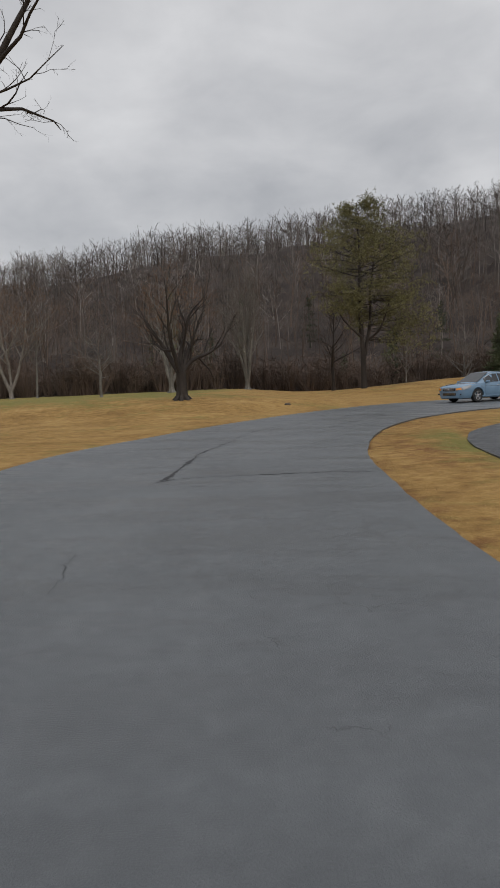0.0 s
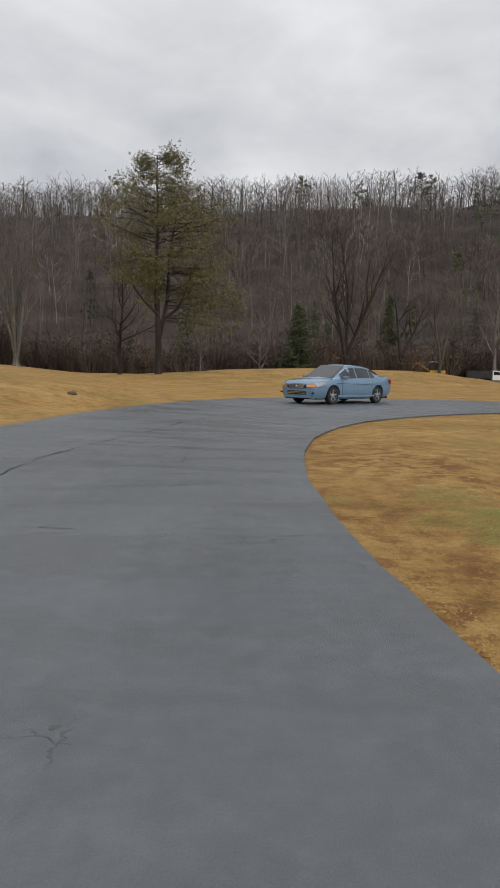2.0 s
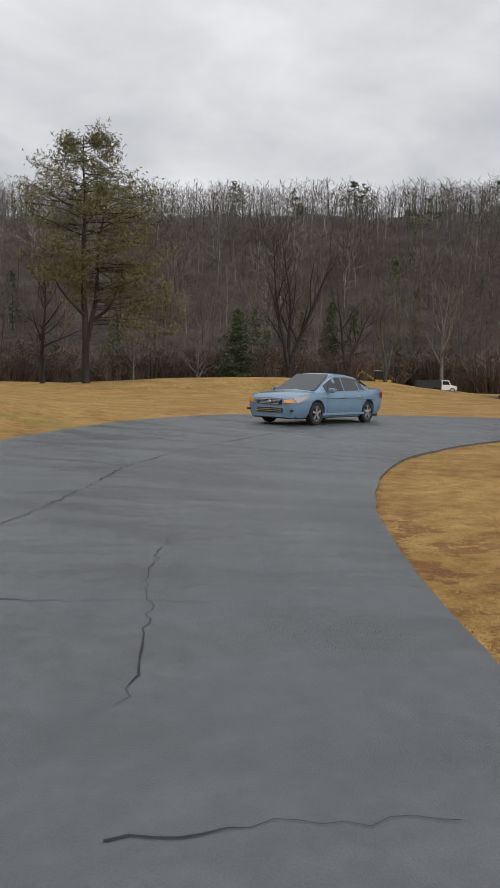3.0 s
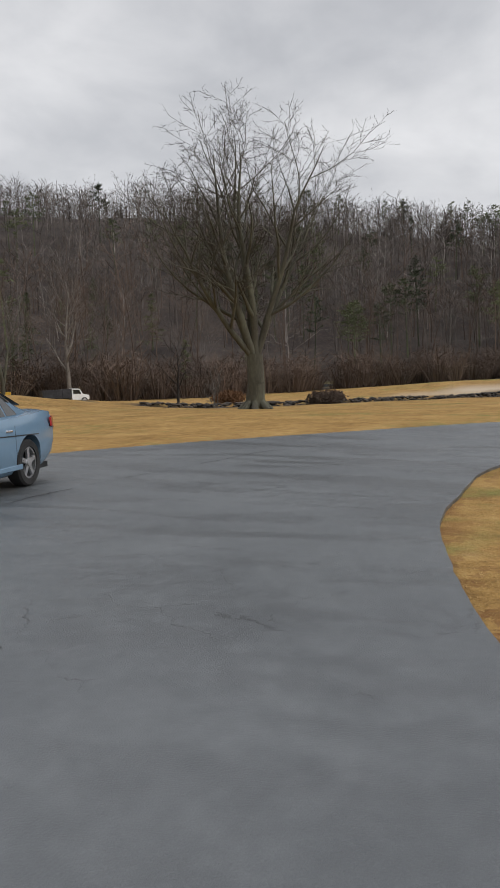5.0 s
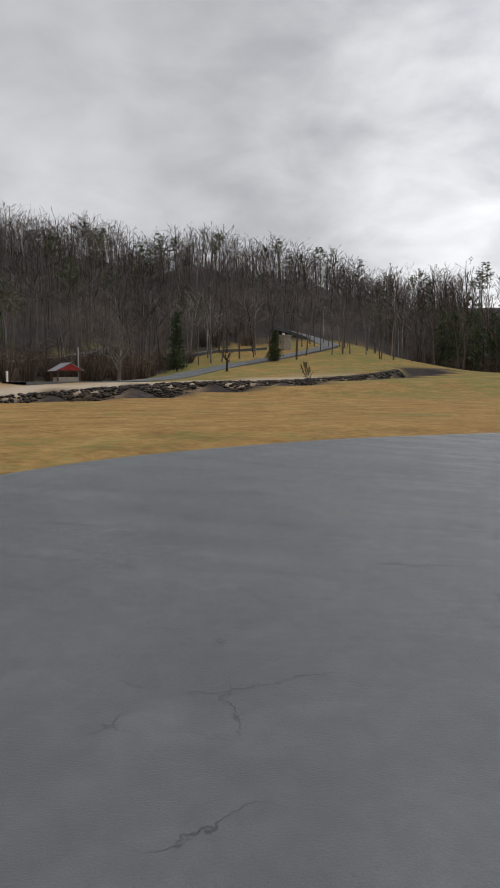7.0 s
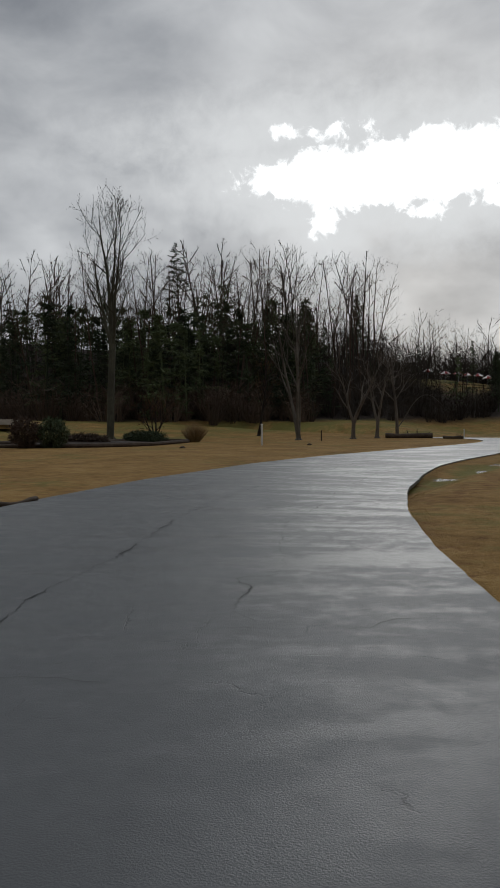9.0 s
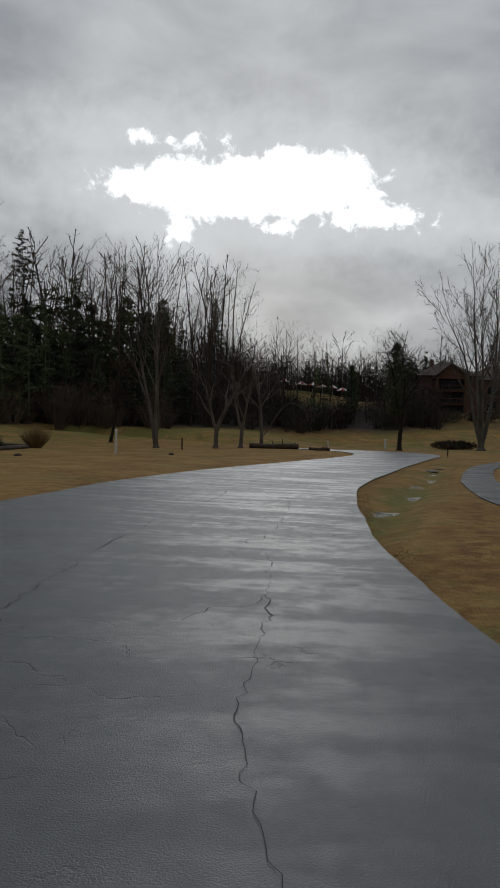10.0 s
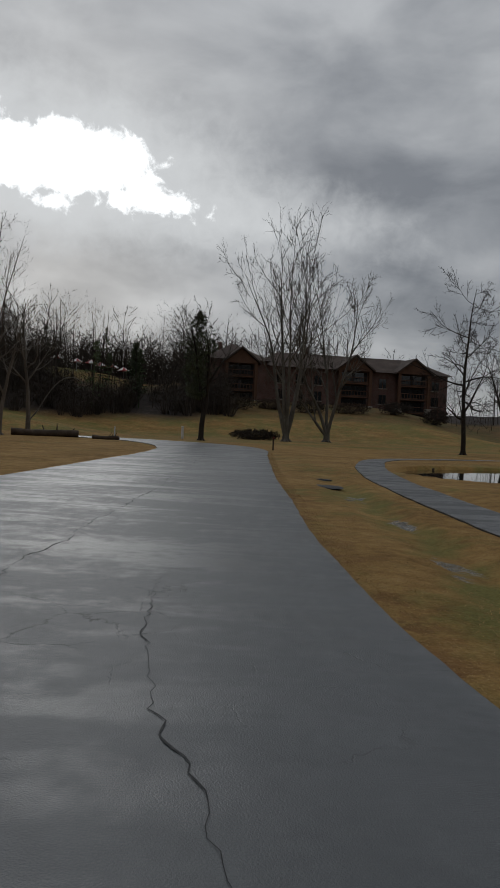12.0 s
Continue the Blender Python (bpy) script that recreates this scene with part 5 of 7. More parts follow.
def evergreen(name, at, height, seed, label, needles, bark, spread=0.26, low=0.06, droop=-0.15, tuft=0.5, boughs=110, per=7, radius=0.2, category="tree", domed=False):
    """A conifer: trunk, boughs, sprays of needles; a pine's crown is domed."""
    rng = random.Random(seed)
    rows, at_n = [], []
    top = Vector((rng.gauss(0, 0.02) * height, rng.gauss(0, 0.02) * height, height))
    for i in range(8):
        a, b = Vector((0, 0, 0)).lerp(top, i / 8), Vector((0, 0, 0)).lerp(top, (i + 1) / 8)
        rows.append((a, b, radius * (1 - i / 8) + 0.02, radius * (1 - (i + 1) / 8) + 0.02))
    for i in range(boughs):
        u = low + (1 - low) * (i + rng.random()) / boughs
        t = i * 2.4 + rng.gauss(0, 0.3)
        reach = height * spread * (1.03 - u) ** 0.85 * rng.uniform(0.55, 1.15)
        if domed:
            reach = height * spread * (1.08 - ((u - low) / (1 - low)) ** 2.2) * rng.uniform(0.4, 1.15)
        p = Vector((0, 0, 0)).lerp(top, u)
        m = p + Vector((math.cos(t), math.sin(t), 0.25)) * reach * 0.5
        e = m + Vector((math.cos(t + rng.gauss(0, 0.3)), math.sin(t), droop)) * reach * 0.5
        rows += [(p, m, 0.035 * radius / 0.2, 0.025 * radius / 0.2), (m, e, 0.025 * radius / 0.2, 0.01)]
        for k in range(max(3, int(reach / tuft * 2.2))):
            c = p.lerp(m, rng.uniform(0.3, 1)) if k % 3 == 0 else m.lerp(e, rng.random())
            at_n.append(c + Vector((rng.gauss(0, 0.22), rng.gauss(0, 0.22), rng.gauss(0, 0.12))) * tuft * 1.6)
    thing = new(name)
    thing.matrix_world = Matrix.Translation((at[0], at[1], float(terrain(np.array([at[0]]), np.array([at[1]]))[0]) - 0.08))
    tagged(thing, label, category)
    v, f = seg_arrays(rows, 5)
    part("trunk", mesh_of("trunk", v, f, bark, True), parent=thing)
    v, f = leaf_arrays(np.random.RandomState(seed), np.array(at_n), tuft, 0.5, per)
    part("crown", mesh_of("crown", v, f, needles), parent=thing)
    return thing


def white_pine(at, height, seed):
    """A big open white pine: dark forked trunk, level sprays of olive needles, one side hanging lower."""
    rng = np.random.RandomState(seed)
    stem = limbs(rng, np.zeros((1, 3)), np.array([[-0.02, 0, 1.0]]), np.array([height * 0.98]), np.array([0.33]), 0.12, 14, 0.035, 0.03)
    fork = limbs(rng, np.array([[0.1, 0.1, height * 0.17]]), np.array([[0.30, 0.1, 1.0]]), np.array([height * 0.62]), np.array([0.21]), 0.2, 10, 0.06, 0.05)
    elbow = limbs(rng, np.array([[-0.1, -0.1, height * 0.27], [0.6, -0.1, height * 0.26]]), np.array([[-1.0, -0.2, 0.35], [1.0, -0.3, 0.5]]), np.array([height * 0.2, height * 0.22]), np.array([0.15, 0.15]), 0.35, 7, 0.13, 0.16)
    start, way, length, thick = [], [], [], []
    for k in range(110):
        lead, u = (stem, rng.uniform(0.40, 0.99)) if k % 3 else (fork, rng.uniform(0.25, 0.98))
        pts = lead[0][0]
        f = u * (len(pts) - 1)
        i = min(int(f), len(pts) - 2)
        p = pts[i] + (pts[i + 1] - pts[i]) * (f - i)
        h = p[2] / height
        t = rng.rand() * 6.283
        wide = np.interp(h, [0.2, 0.35, 0.48, 0.62, 0.75, 0.86, 0.95, 1.0], [0.8, 2.2, 5.2, 7.2, 6.0, 3.4, 2.4, 1.2])
        start.append(p)
        way.append((math.cos(t), math.sin(t), 0.18 + 0.5 * max(0, h - 0.8)))
        length.append(wide * rng.uniform(0.55, 1.1))
        thick.append(0.018 + 0.006 * wide)
    for k in range(26):
        # the lower boughs on the sunnier side
        h = rng.uniform(0.2, 0.5)
        start.append(np.array([0.35 + 1.1 * h, 0.1, h * height]))
        t = rng.uniform(-0.9, 0.9)
        way.append((math.cos(t), math.sin(t), 0.05))
        length.append(rng.uniform(4.5, 7.6))
        thick.append(0.045)
    boughs = limbs(rng, np.array(start), np.array(way), np.array(length), np.array(thick), 0.25, 6, 0.09, -0.01)
    sprays = limbs(rng, *offshoots(rng, *boughs, 7, 0.25, 1.0, 48, 0.34, 0.5, 0.45, 0.6), 0.4, 3, 0.12, 0.03)
    thing = new("white_pine")
    thing.matrix_world = Matrix.Translation((at[0], at[1], ground_height(*at) - 0.1))
    tagged(thing, "tall white pine with open olive-green crown and dark forked trunk", "tree")
    v1, f1 = seg_arrays(rows_of(*stem) + rows_of(*fork) + rows_of(*elbow), 9)
    v2, f2 = seg_arrays(rows_of(*boughs) + rows_of(sprays[0], np.maximum(sprays[1], 0.008)), 3)
    part("trunk", mesh_of("trunk", np.concatenate([v1, v2]), np.concatenate([f1, f2 + len(v1)]), BARK_DARK, True), parent=thing)
    places = sprays[0][:, 1:].reshape(-1, 3)
    places = np.repeat(places, 4, 0) + rng.randn(len(places) * 4, 3) * (0.32, 0.32, 0.24)
    v, f = leaf_arrays(rng, places, 0.21, 0.9, 5)
    part("crown", mesh_of("crown", v, f, NEEDLE), parent=thing)
    return thing


def ivy_tree(at, height, seed):
    """A slim forked tree whose stem and lower limbs are wrapped in ivy."""
    thing = bare_tree("ivy_tree", at, height, 0.24, seed, "slim tree clad in dark ivy with bare top twigs", BARK_DARK, TWIG_DARK,
                      ((-0.16, 0, 1, 1.0), (0.22, 0.1, 1, 0.95)), 0.22, ("vase", 0.3, 2.6, 300), 0.014)
    rng = np.random.RandomState(seed)
    n = 1300
    u = rng.rand(n) ** 1.2
    z = height * (0.30 + 0.60 * u)
    t = rng.rand(n) * 6.283
    wide = 2.0 * np.interp(u, [0, 0.25, 0.6, 0.85, 1], [0.35, 0.8, 1.0, 0.6, 0.12]) * (0.7 + 0.3 * np.sin(3 * t + 11 * u) + 0.15 * np.sin(23 * u)) * rng.rand(n) ** 0.5
    places = np.stack([np.cos(t) * wide + 0.5, np.sin(t) * wide, z], -1)
    v, f = leaf_arrays(rng, places, 0.24, 0.9, 5)
    part("ivy", mesh_of("ivy", v, f, IVY), parent=thing, label="dark green ivy leaves")
    return thing


white_pine((12.3, 74.2), 19.9, 4)
evergreen("fir_tree", (37.0, 102.0), 10.0, 51, "dense dark green conifer at the wood edge", NEEDLE_MID, BARK_DARK, 0.30, 0.03, boughs=150)
evergreen("fir_tree", (165.5, 33.1), 12.0, 52, "dark conifer beside the far road", NEEDLE_DARK, BARK_DARK, 0.22, 0.05, tuft=0.7)
evergreen("fir_tree", (172.0, 12.0), 6.5, 53, "small green conifer beside the far road", NEEDLE_MID, BARK_DARK, 0.3, 0.03, tuft=0.6)
evergreen("fir_tree", (84.0, -118.0), 17.0, 54, "tall layered dark conifer above the woods", NEEDLE_DARK, BARK_DARK, 0.28, 0.2, 0.05, 0.45, 90, 9)
evergreen("pine_tree", (118.0, -100.0), 25.0, 55, "tall dark pine with a tufted top", NEEDLE_DARK, BARK_DARK, 0.13, 0.52, 0.12, 0.42, 46, 9, domed=True)
evergreen("fir_tree", (53.5, -112.0), 9.0, 56, "dark green conifer on the slope", NEEDLE_DARK, BARK_DARK, 0.24, 0.03, boughs=130)
ivy_tree((38.6, -53.7), 12.6, 57)
evergreen("fir_tree", (60.0, 118.0), 13.0, 58, "dark green conifer behind the creek", NEEDLE_MID, BARK_DARK, 0.26, 0.05, boughs=130)
evergreen("fir_tree", (93.0, -110.0), 14.0, 59, "broad dark conifer in the woods", NEEDLE_DARK, BARK_DARK, 0.3, 0.05, 0.0, 0.4, 110, 9)


def bush(name, at, size, seed, label, leaves, per=9, count=420, tuft=0.22):
    """A rounded shrub of stems and small leaves, uneven outside."""
    rng = random.Random(seed)
    rows, at_n = [], []
    for i in range(26):
        t, u = rng.random() * 6.283, rng.random()
        e = Vector((math.cos(t) * size[0] * 0.45 * u, math.sin(t) * size[1] * 0.45 * u, size[2] * rng.uniform(0.6, 0.95)))
        rows.append((Vector((math.cos(t) * 0.1, math.sin(t) * 0.1, 0)), e, 0.02, 0.006))
    for i in range(count):
        d = Vector((rng.gauss(0, 1), rng.gauss(0, 1), rng.gauss(0, 1))).normalized()
        r = rng.uniform(0.55, 1.05)
        at_n.append((d[0] * size[0] / 2 * r, d[1] * size[1] / 2 * r, max(0.05, size[2] * 0.5 + d[2] * size[2] * 0.5 * r)))
    thing = new(name)
    thing.matrix_world = Matrix.Translation((at[0], at[1], float(terrain(np.array([at[0]]), np.array([at[1]]))[0]) - 0.03))
    tagged(thing, label, "shrub")
    v, f = seg_arrays(rows, 4)
    part("stems", mesh_of("stems", v, f, BARK_DARK), parent=thing)
    v, f = leaf_arrays(np.random.RandomState(seed), np.array(at_n), tuft, 1.0, per)
    part("foliage", mesh_of("foliage", v, f, leaves), parent=thing)
    return thing


bush("shrub", (63.2, -5.2), (2.0, 2.0, 2.1), 61, "rounded brown-leaved shrub at the bed edge", TWIG_BROWN)
bush("shrub", (62.2, -6.6), (2.1, 2.1, 2.0), 62, "rounded dark green shrub at the bed edge", NEEDLE_DARK)
bush("shrub", (64.6, -19.5), (4.2, 2.6, 1.1), 63, "low dark evergreen shrub in the planting bed", NEEDLE_DARK, count=600)
bush("shrub", (66.5, -14.0), (5.0, 2.6, 0.9), 64, "low brown shrub in the planting bed", TWIG_BROWN, count=600)
bush("shrub", (71.5, 63.5), (7.5, 2.4, 1.5), 65, "low brown thicket on the creek bank", TWIG_BROWN, count=900)
bush("shrub", (64.0, 70.5), (5.0, 2.2, 1.3), 66, "low brown thicket on the creek bank", TWIG_RED, count=700)
for sx, sy, wide, high, seed, leaves, tone in ((36, -107, 7, 2.6, 81, TWIG_DARK, "dark"), (30, -110, 6, 1.8, 82, TWIG_BROWN, "brown"), (24, -109, 6, 2.2, 83, TWIG_DARK, "dark"), (17, -110, 7, 1.9, 84, TWIG_BROWN, "brown"), (9, -111, 6, 2.3, 85, TWIG_DARK, "dark"), (3, -108, 5, 2.8, 86, TWIG_DARK, "dark")):
    bush("shrub", (sx, sy), (wide, 2.6, high), seed, tone + " leafless thicket on the bank below the lodge", leaves, count=650)
bush("shrub", (33.5, -70.5), (5.5, 3.0, 1.2), 67, "dark low thicket at the foot of the sycamores", TWIG_DARK, count=700)


def grass_tuft(at, high, seed, label):
    rng = np.random.RandomState(seed)
    n = 1400
    t, u = rng.rand(n) * 6.283, rng.rand(n) ** 0.6
    a = np.stack([np.cos(t) * 0.35 * u, np.sin(t) * 0.35 * u, 0 * t], -1) * high * 0.6
    b = a + np.stack([np.cos(t) * u * 0.55 * high, np.sin(t) * u * 0.55 * high, high * (1.05 - 0.35 * u) * (0.7 + 0.4 * rng.rand(n))], -1)
    v, f = twig_arrays([(p, q, 0.012, 0) for p, q in zip(a, b)], 1.0)
    thing = part("ornamental_grass", mesh_of("ornamental_grass", v, f, STRAW))
    thing.location = (at[0], at[1], float(terrain(np.array([at[0]]), np.array([at[1]]))[0]) - 0.02)
    return tagged(thing, label, "grass clump")


grass_tuft((62.6, -23.8), 1.9, 71, "tan dried ornamental grass clump at the bed edge")


# ---- things ----
def ground_z(x, y):
    return float(terrain(np.array([float(x)]), np.array([float(y)]))[0])


def thing_at(name, x, y, turn, label, category, group="", dz=0.0):
    ob = new(name)
    ob.matrix_world = pose(x, y, ground_z(x, y) + dz, 0, 0, turn)
    return tagged(ob, label, category, group)


def prism(bm, outline, y0, y1):
    """A profile in x and z, drawn out along y."""
    a = [bm.verts.new((x, y0, z)) for x, z in outline]
    b = [bm.verts.new((x, y1, z)) for x, z in outline]
    n = len(outline)
    bm.faces.new(a[::-1])
    bm.faces.new(b)
    for i in range(n):
        bm.faces.new((a[i], a[(i + 1) % n], b[(i + 1) % n], b[i]))
    bmesh.ops.recalc_face_normals(bm, faces=bm.faces)
    return bm


def loft(bm, rings):
    """Skin over rings of equal length, closed at both ends."""
    made = [[bm.verts.new(p) for p in ring] for ring in rings]
    n = len(made[0])
    for a, b in zip(made, made[1:]):
        for i in range(n):
            bm.faces.new((a[i], a[(i + 1) % n], b[(i + 1) % n], b[i]))
    bm.faces.new(made[0][::-1])
    bm.faces.new(made[-1])
    bmesh.ops.recalc_face_normals(bm, faces=bm.faces)
    for f in bm.faces:
        f.smooth = True
    return bm


def quad_panel(bm, corners, thick, out):
    """A thin panel on four corners, raised along out."""
    out = Vector(out).normalized()
    lo = [Vector(c) for c in corners]
    hi = [c + out * thick for c in lo]
    a = [bm.verts.new(c) for c in lo]
    b = [bm.verts.new(c) for c in hi]
    bm.faces.new(a)
    bm.faces.new(b[::-1])
    for i in range(len(a)):
        bm.faces.new((a[i], b[i], b[(i + 1) % len(a)], a[(i + 1) % len(a)]))
    bmesh.ops.recalc_face_normals(bm, faces=bm.faces)
    return bm


def wheel(parent, x, y, radius=0.33, width=0.21, spokes=5):
    """Tyre with rounded shoulders, dished alloy rim with spokes."""
    out = 1 if y > 0 else -1
    bm = bmesh.new()
    prof = [(radius * 0.68, -width / 2), (radius * 0.93, -width / 2), (radius, -width * 0.36), (radius, width * 0.36), (radius * 0.93, width / 2), (radius * 0.68, width / 2)]
    n = 30
    rings = [[bm.verts.new((x + r * math.cos(k / n * 6.2832), y + w, radius + r * math.sin(k / n * 6.2832))) for r, w in prof] for k in range(n)]
    for k in range(n):
        a, b = rings[k], rings[(k + 1) % n]
        for i in range(len(prof)):
            j = (i + 1) % len(prof)
            bm.faces.new((a[i], a[j], b[j], b[i]))
    bmesh.ops.recalc_face_normals(bm, faces=bm.faces)
    holder = part("wheel", bm, RUBBER, parent)
    bm = bmesh.new()
    face = y + out * width * 0.40
    n = 30
    inner, outer = radius * 0.60, radius * 0.69
    ra = [bm.verts.new((x + outer * math.cos(k / n * 6.2832), face, radius + outer * math.sin(k / n * 6.2832))) for k in range(n)]
    rb = [bm.verts.new((x + inner * math.cos(k / n * 6.2832), face, radius + inner * math.sin(k / n * 6.2832))) for k in range(n)]
    rc = [bm.verts.new((x + inner * math.cos(k / n * 6.2832), face - out * 0.12, radius + inner * math.sin(k / n * 6.2832))) for k in range(n)]
    for k in range(n):
        j = (k + 1) % n
        bm.faces.new((ra[k], ra[j], rb[j], rb[k]))
        bm.faces.new((rb[k], rb[j], rc[j], rc[k]))
    for s in range(spokes):
        t = s / spokes * 6.2832 + 0.3
        c, sn = math.cos(t), math.sin(t)
        m = Matrix.Translation((x + c * radius * 0.34, face - out * 0.012, radius + sn * radius * 0.34)) @ Matrix.Rotation(-t, 4, "Y") @ Matrix.Diagonal((radius * 0.60, 0.03, radius * 0.19, 1))
        bmesh.ops.create_cube(bm, size=1.0, matrix=m)
    bmesh.ops.create_cone(bm, cap_ends=True, segments=16, radius1=radius * 0.17, radius2=radius * 0.15, depth=0.05, matrix=Matrix.Translation((x, face - out * 0.005, radius)) @ Matrix.Rotation(radians(90), 4, "X"))
    bmesh.ops.recalc_face_normals(bm, faces=bm.faces)
    part("rim", bm, ALLOY, holder, "silver alloy rim")
    return holder


def sedan(x, y, turn):
    """A mid-size four-door saloon, nose along +x."""
    car = new("car")
    car.matrix_world = pose(x, y, 0.004, 0, 0, turn)
    tagged(car, "light blue four-door saloon car on the wet road", "car")
    L2 = 2.45
    # lower body: x, half width at sill, at waist, underside, sill, waist and top edge heights
    st = [(-L2, 0.62, 0.66, 0.42, 0.50, 0.78, 0.96), (-L2 + 0.10, 0.78, 0.82, 0.30, 0.42, 0.82, 1.04), (-L2 + 0.45, 0.86, 0.90, 0.24, 0.36, 0.84, 1.06), (-1.55, 0.90, 0.925, 0.22, 0.34, 0.84, 1.02),
          (-0.8, 0.90, 0.925, 0.20, 0.30, 0.82, 0.98), (0.0, 0.90, 0.925, 0.20, 0.30, 0.80, 0.96), (0.8, 0.90, 0.925, 0.20, 0.30, 0.79, 0.95), (1.35, 0.89, 0.92, 0.21, 0.32, 0.78, 0.93),
          (1.85, 0.87, 0.90, 0.22, 0.34, 0.77, 0.90), (2.2, 0.82, 0.86, 0.21, 0.34, 0.73, 0.845), (2.38, 0.75, 0.79, 0.21, 0.34, 0.69, 0.79), (L2, 0.66, 0.69, 0.23, 0.36, 0.66, 0.735)]
    rings = []
    for px, ws, ww, zb, zs, zw, zt in st:
        half = [(0.0, zb), (ws * 0.9, zb), (ws, zs), (ww, (zs + zw) / 2), (ww, zw), (ww * 0.93, zt - 0.025), (ww * 0.72, zt + 0.005), (0.0, zt + 0.03)]
        rings.append([(px, w, z) for w, z in half] + [(px, -w, z) for w, z in half[-2:0:-1]])
    bm = loft(bmesh.new(), rings)
    body = part("body", bm, BLUE_PAINT, car)
    cut = bmesh.new()
    for wx in (1.42, -1.38):
        for side in (1, -1):
            tube(cut, (wx, side * 0.60, 0.34), (wx, side * 1.2, 0.34), 0.385, sides=28)
    cutter = bpy.data.meshes.new("cut")
    cut.to_mesh(cutter)
    cut.free()
    holder = new("cut", cutter)
    holder.parent = car
    mod = body.modifiers.new("arches", "BOOLEAN")
    mod.object, mod.operation, mod.solver = holder, "DIFFERENCE", "EXACT"
    bpy.context.view_layer.update()
    done = bpy.data.meshes.new_from_object(body.evaluated_get(bpy.context.evaluated_depsgraph_get()))
    body.modifiers.clear()
    body.data = done
    done.polygons.foreach_set("use_smooth", np.ones(len(done.polygons), bool))
    done.set_sharp_from_angle(angle=radians(38))
    bpy.data.objects.remove(holder)
    # cabin: x, half width at waist, at roof, waist and roof heights
    cab = [(-1.78, 0.70, 0.62, 1.02, 1.06), (-1.45, 0.78, 0.62, 1.0, 1.18), (-1.02, 0.82, 0.60, 0.97, 1.385), (-0.5, 0.845, 0.60, 0.95, 1.455), (0.0, 0.85, 0.60, 0.94, 1.475), (0.35, 0.85, 0.59, 0.93, 1.45), (0.75, 0.84, 0.62, 0.93, 1.24), (1.10, 0.82, 0.68, 0.92, 1.05), (1.35, 0.78, 0.70, 0.90, 0.94)]
    rings = []
    for px, ww, wr, zw, zr in cab:
        half = [(0.0, zw - 0.06), (ww, zw - 0.06), (ww, zw), (wr + (ww - wr) * 0.25, zw + (zr - zw) * 0.75), (wr, zr - 0.02), (wr * 0.7, zr + 0.008), (0.0, zr + 0.02)]
        rings.append([(px, w, z) for w, z in half] + [(px, -w, z) for w, z in half[-2:0:-1]])
    cabin = part("cabin", loft(bmesh.new(), rings), BLUE_PAINT, car)
    cabin.data.polygons.foreach_set("use_smooth", np.ones(len(cabin.data.polygons), bool))
    cabin.data.set_sharp_from_angle(angle=radians(38))

    def side_at(px, u, side):
        xs = [c[0] for c in cab]
        ww, wr, zw, zr = (float(np.interp(px, xs, [c[k] for c in cab])) for k in (1, 2, 3, 4))
        mw, mz = wr + (ww - wr) * 0.25, zw + (zr - zw) * 0.75
        if u <= 0.75:
            return Vector((px, side * (ww + (mw - ww) * u / 0.75), zw + (mz - zw) * u / 0.75))
        return Vector((px, side * (mw + (wr - mw) * (u - 0.75) / 0.25), mz + (zr - 0.02 - mz) * (u - 0.75) / 0.25))

    for side in (1, -1):
        for a, b in ((-1.28, -0.97), (-0.92, -0.09), (-0.02, 0.88)):
            bm = bmesh.new()
            pts = np.linspace(a, b, 5)
            quad_panel(bm, [side_at(px, 0.06, side) for px in pts] + [side_at(px, 0.80, side) for px in pts[::-1]], 0.008, (0, side, 0.35))
            part("window", bm, TINTED, car, "dark side window")
        bm = bmesh.new()
        for a, b in zip(np.linspace(-1.35, 0.9, 12), np.linspace(-1.35, 0.9, 12)[1:]):
            tube(bm, side_at(a, 0.86, side) + Vector((0, side * 0.006, 0)), side_at(b, 0.86, side) + Vector((0, side * 0.006, 0)), 0.010, sides=6)
        part("window_trim", bm, CHROME, car, "chrome window trim")
        bm = bmesh.new()
        box(bm, (0.14, 0.20, 0.13), (0.86, side * 1.00, 0.99), (0, 0, side * 8), 0.04)
        box(bm, (0.05, 0.10, 0.03), (0.85, side * 0.89, 0.94))
        part("mirror", bm, BLUE_PAINT, car)
        for hx in (-0.80, 0.10):
            bm = bmesh.new()
            box(bm, (0.17, 0.035, 0.035), (hx, side * 0.925, 0.80), (0, 0, 0), 0.012)
            part("handle", bm, CHROME, car, "chrome door handle")
        bm = bmesh.new()
        box(bm, (2.9, 0.012, 0.014), (-0.2, side * 0.922, 0.745), (0, -1.2, 0))
        part("crease", bm, BLACK_PLASTIC, car)
        for gx in (0.93, -0.04, -0.98):
            bm = bmesh.new()
            box(bm, (0.004, 0.004, 0.54), (gx, side * 0.925, 0.60), (0, 4, 0))
            part("door_gap", bm, BLACK_PLASTIC, car)
        bm = bmesh.new()
        box(bm, (2.3, 0.03, 0.07), (0.0, side * 0.905, 0.30), (0, 0, 0), 0.01)
        part("sill", bm, BLUE_PAINT, car)
        bm = bmesh.new()
        quad_panel(bm, [(2.47, side * 0.46, 0.70), (2.36, side * 0.74, 0.76), (1.84, side * 0.915, 0.85), (1.90, side * 0.92, 0.73), (2.30, side * 0.85, 0.62), (2.48, side * 0.50, 0.60)], 0.03, (0.7, side * 0.6, 0.25))
        lamp = part("headlight", bm, LAMP_CLEAR, car, "clear headlight with amber corner")
        bm = bmesh.new()
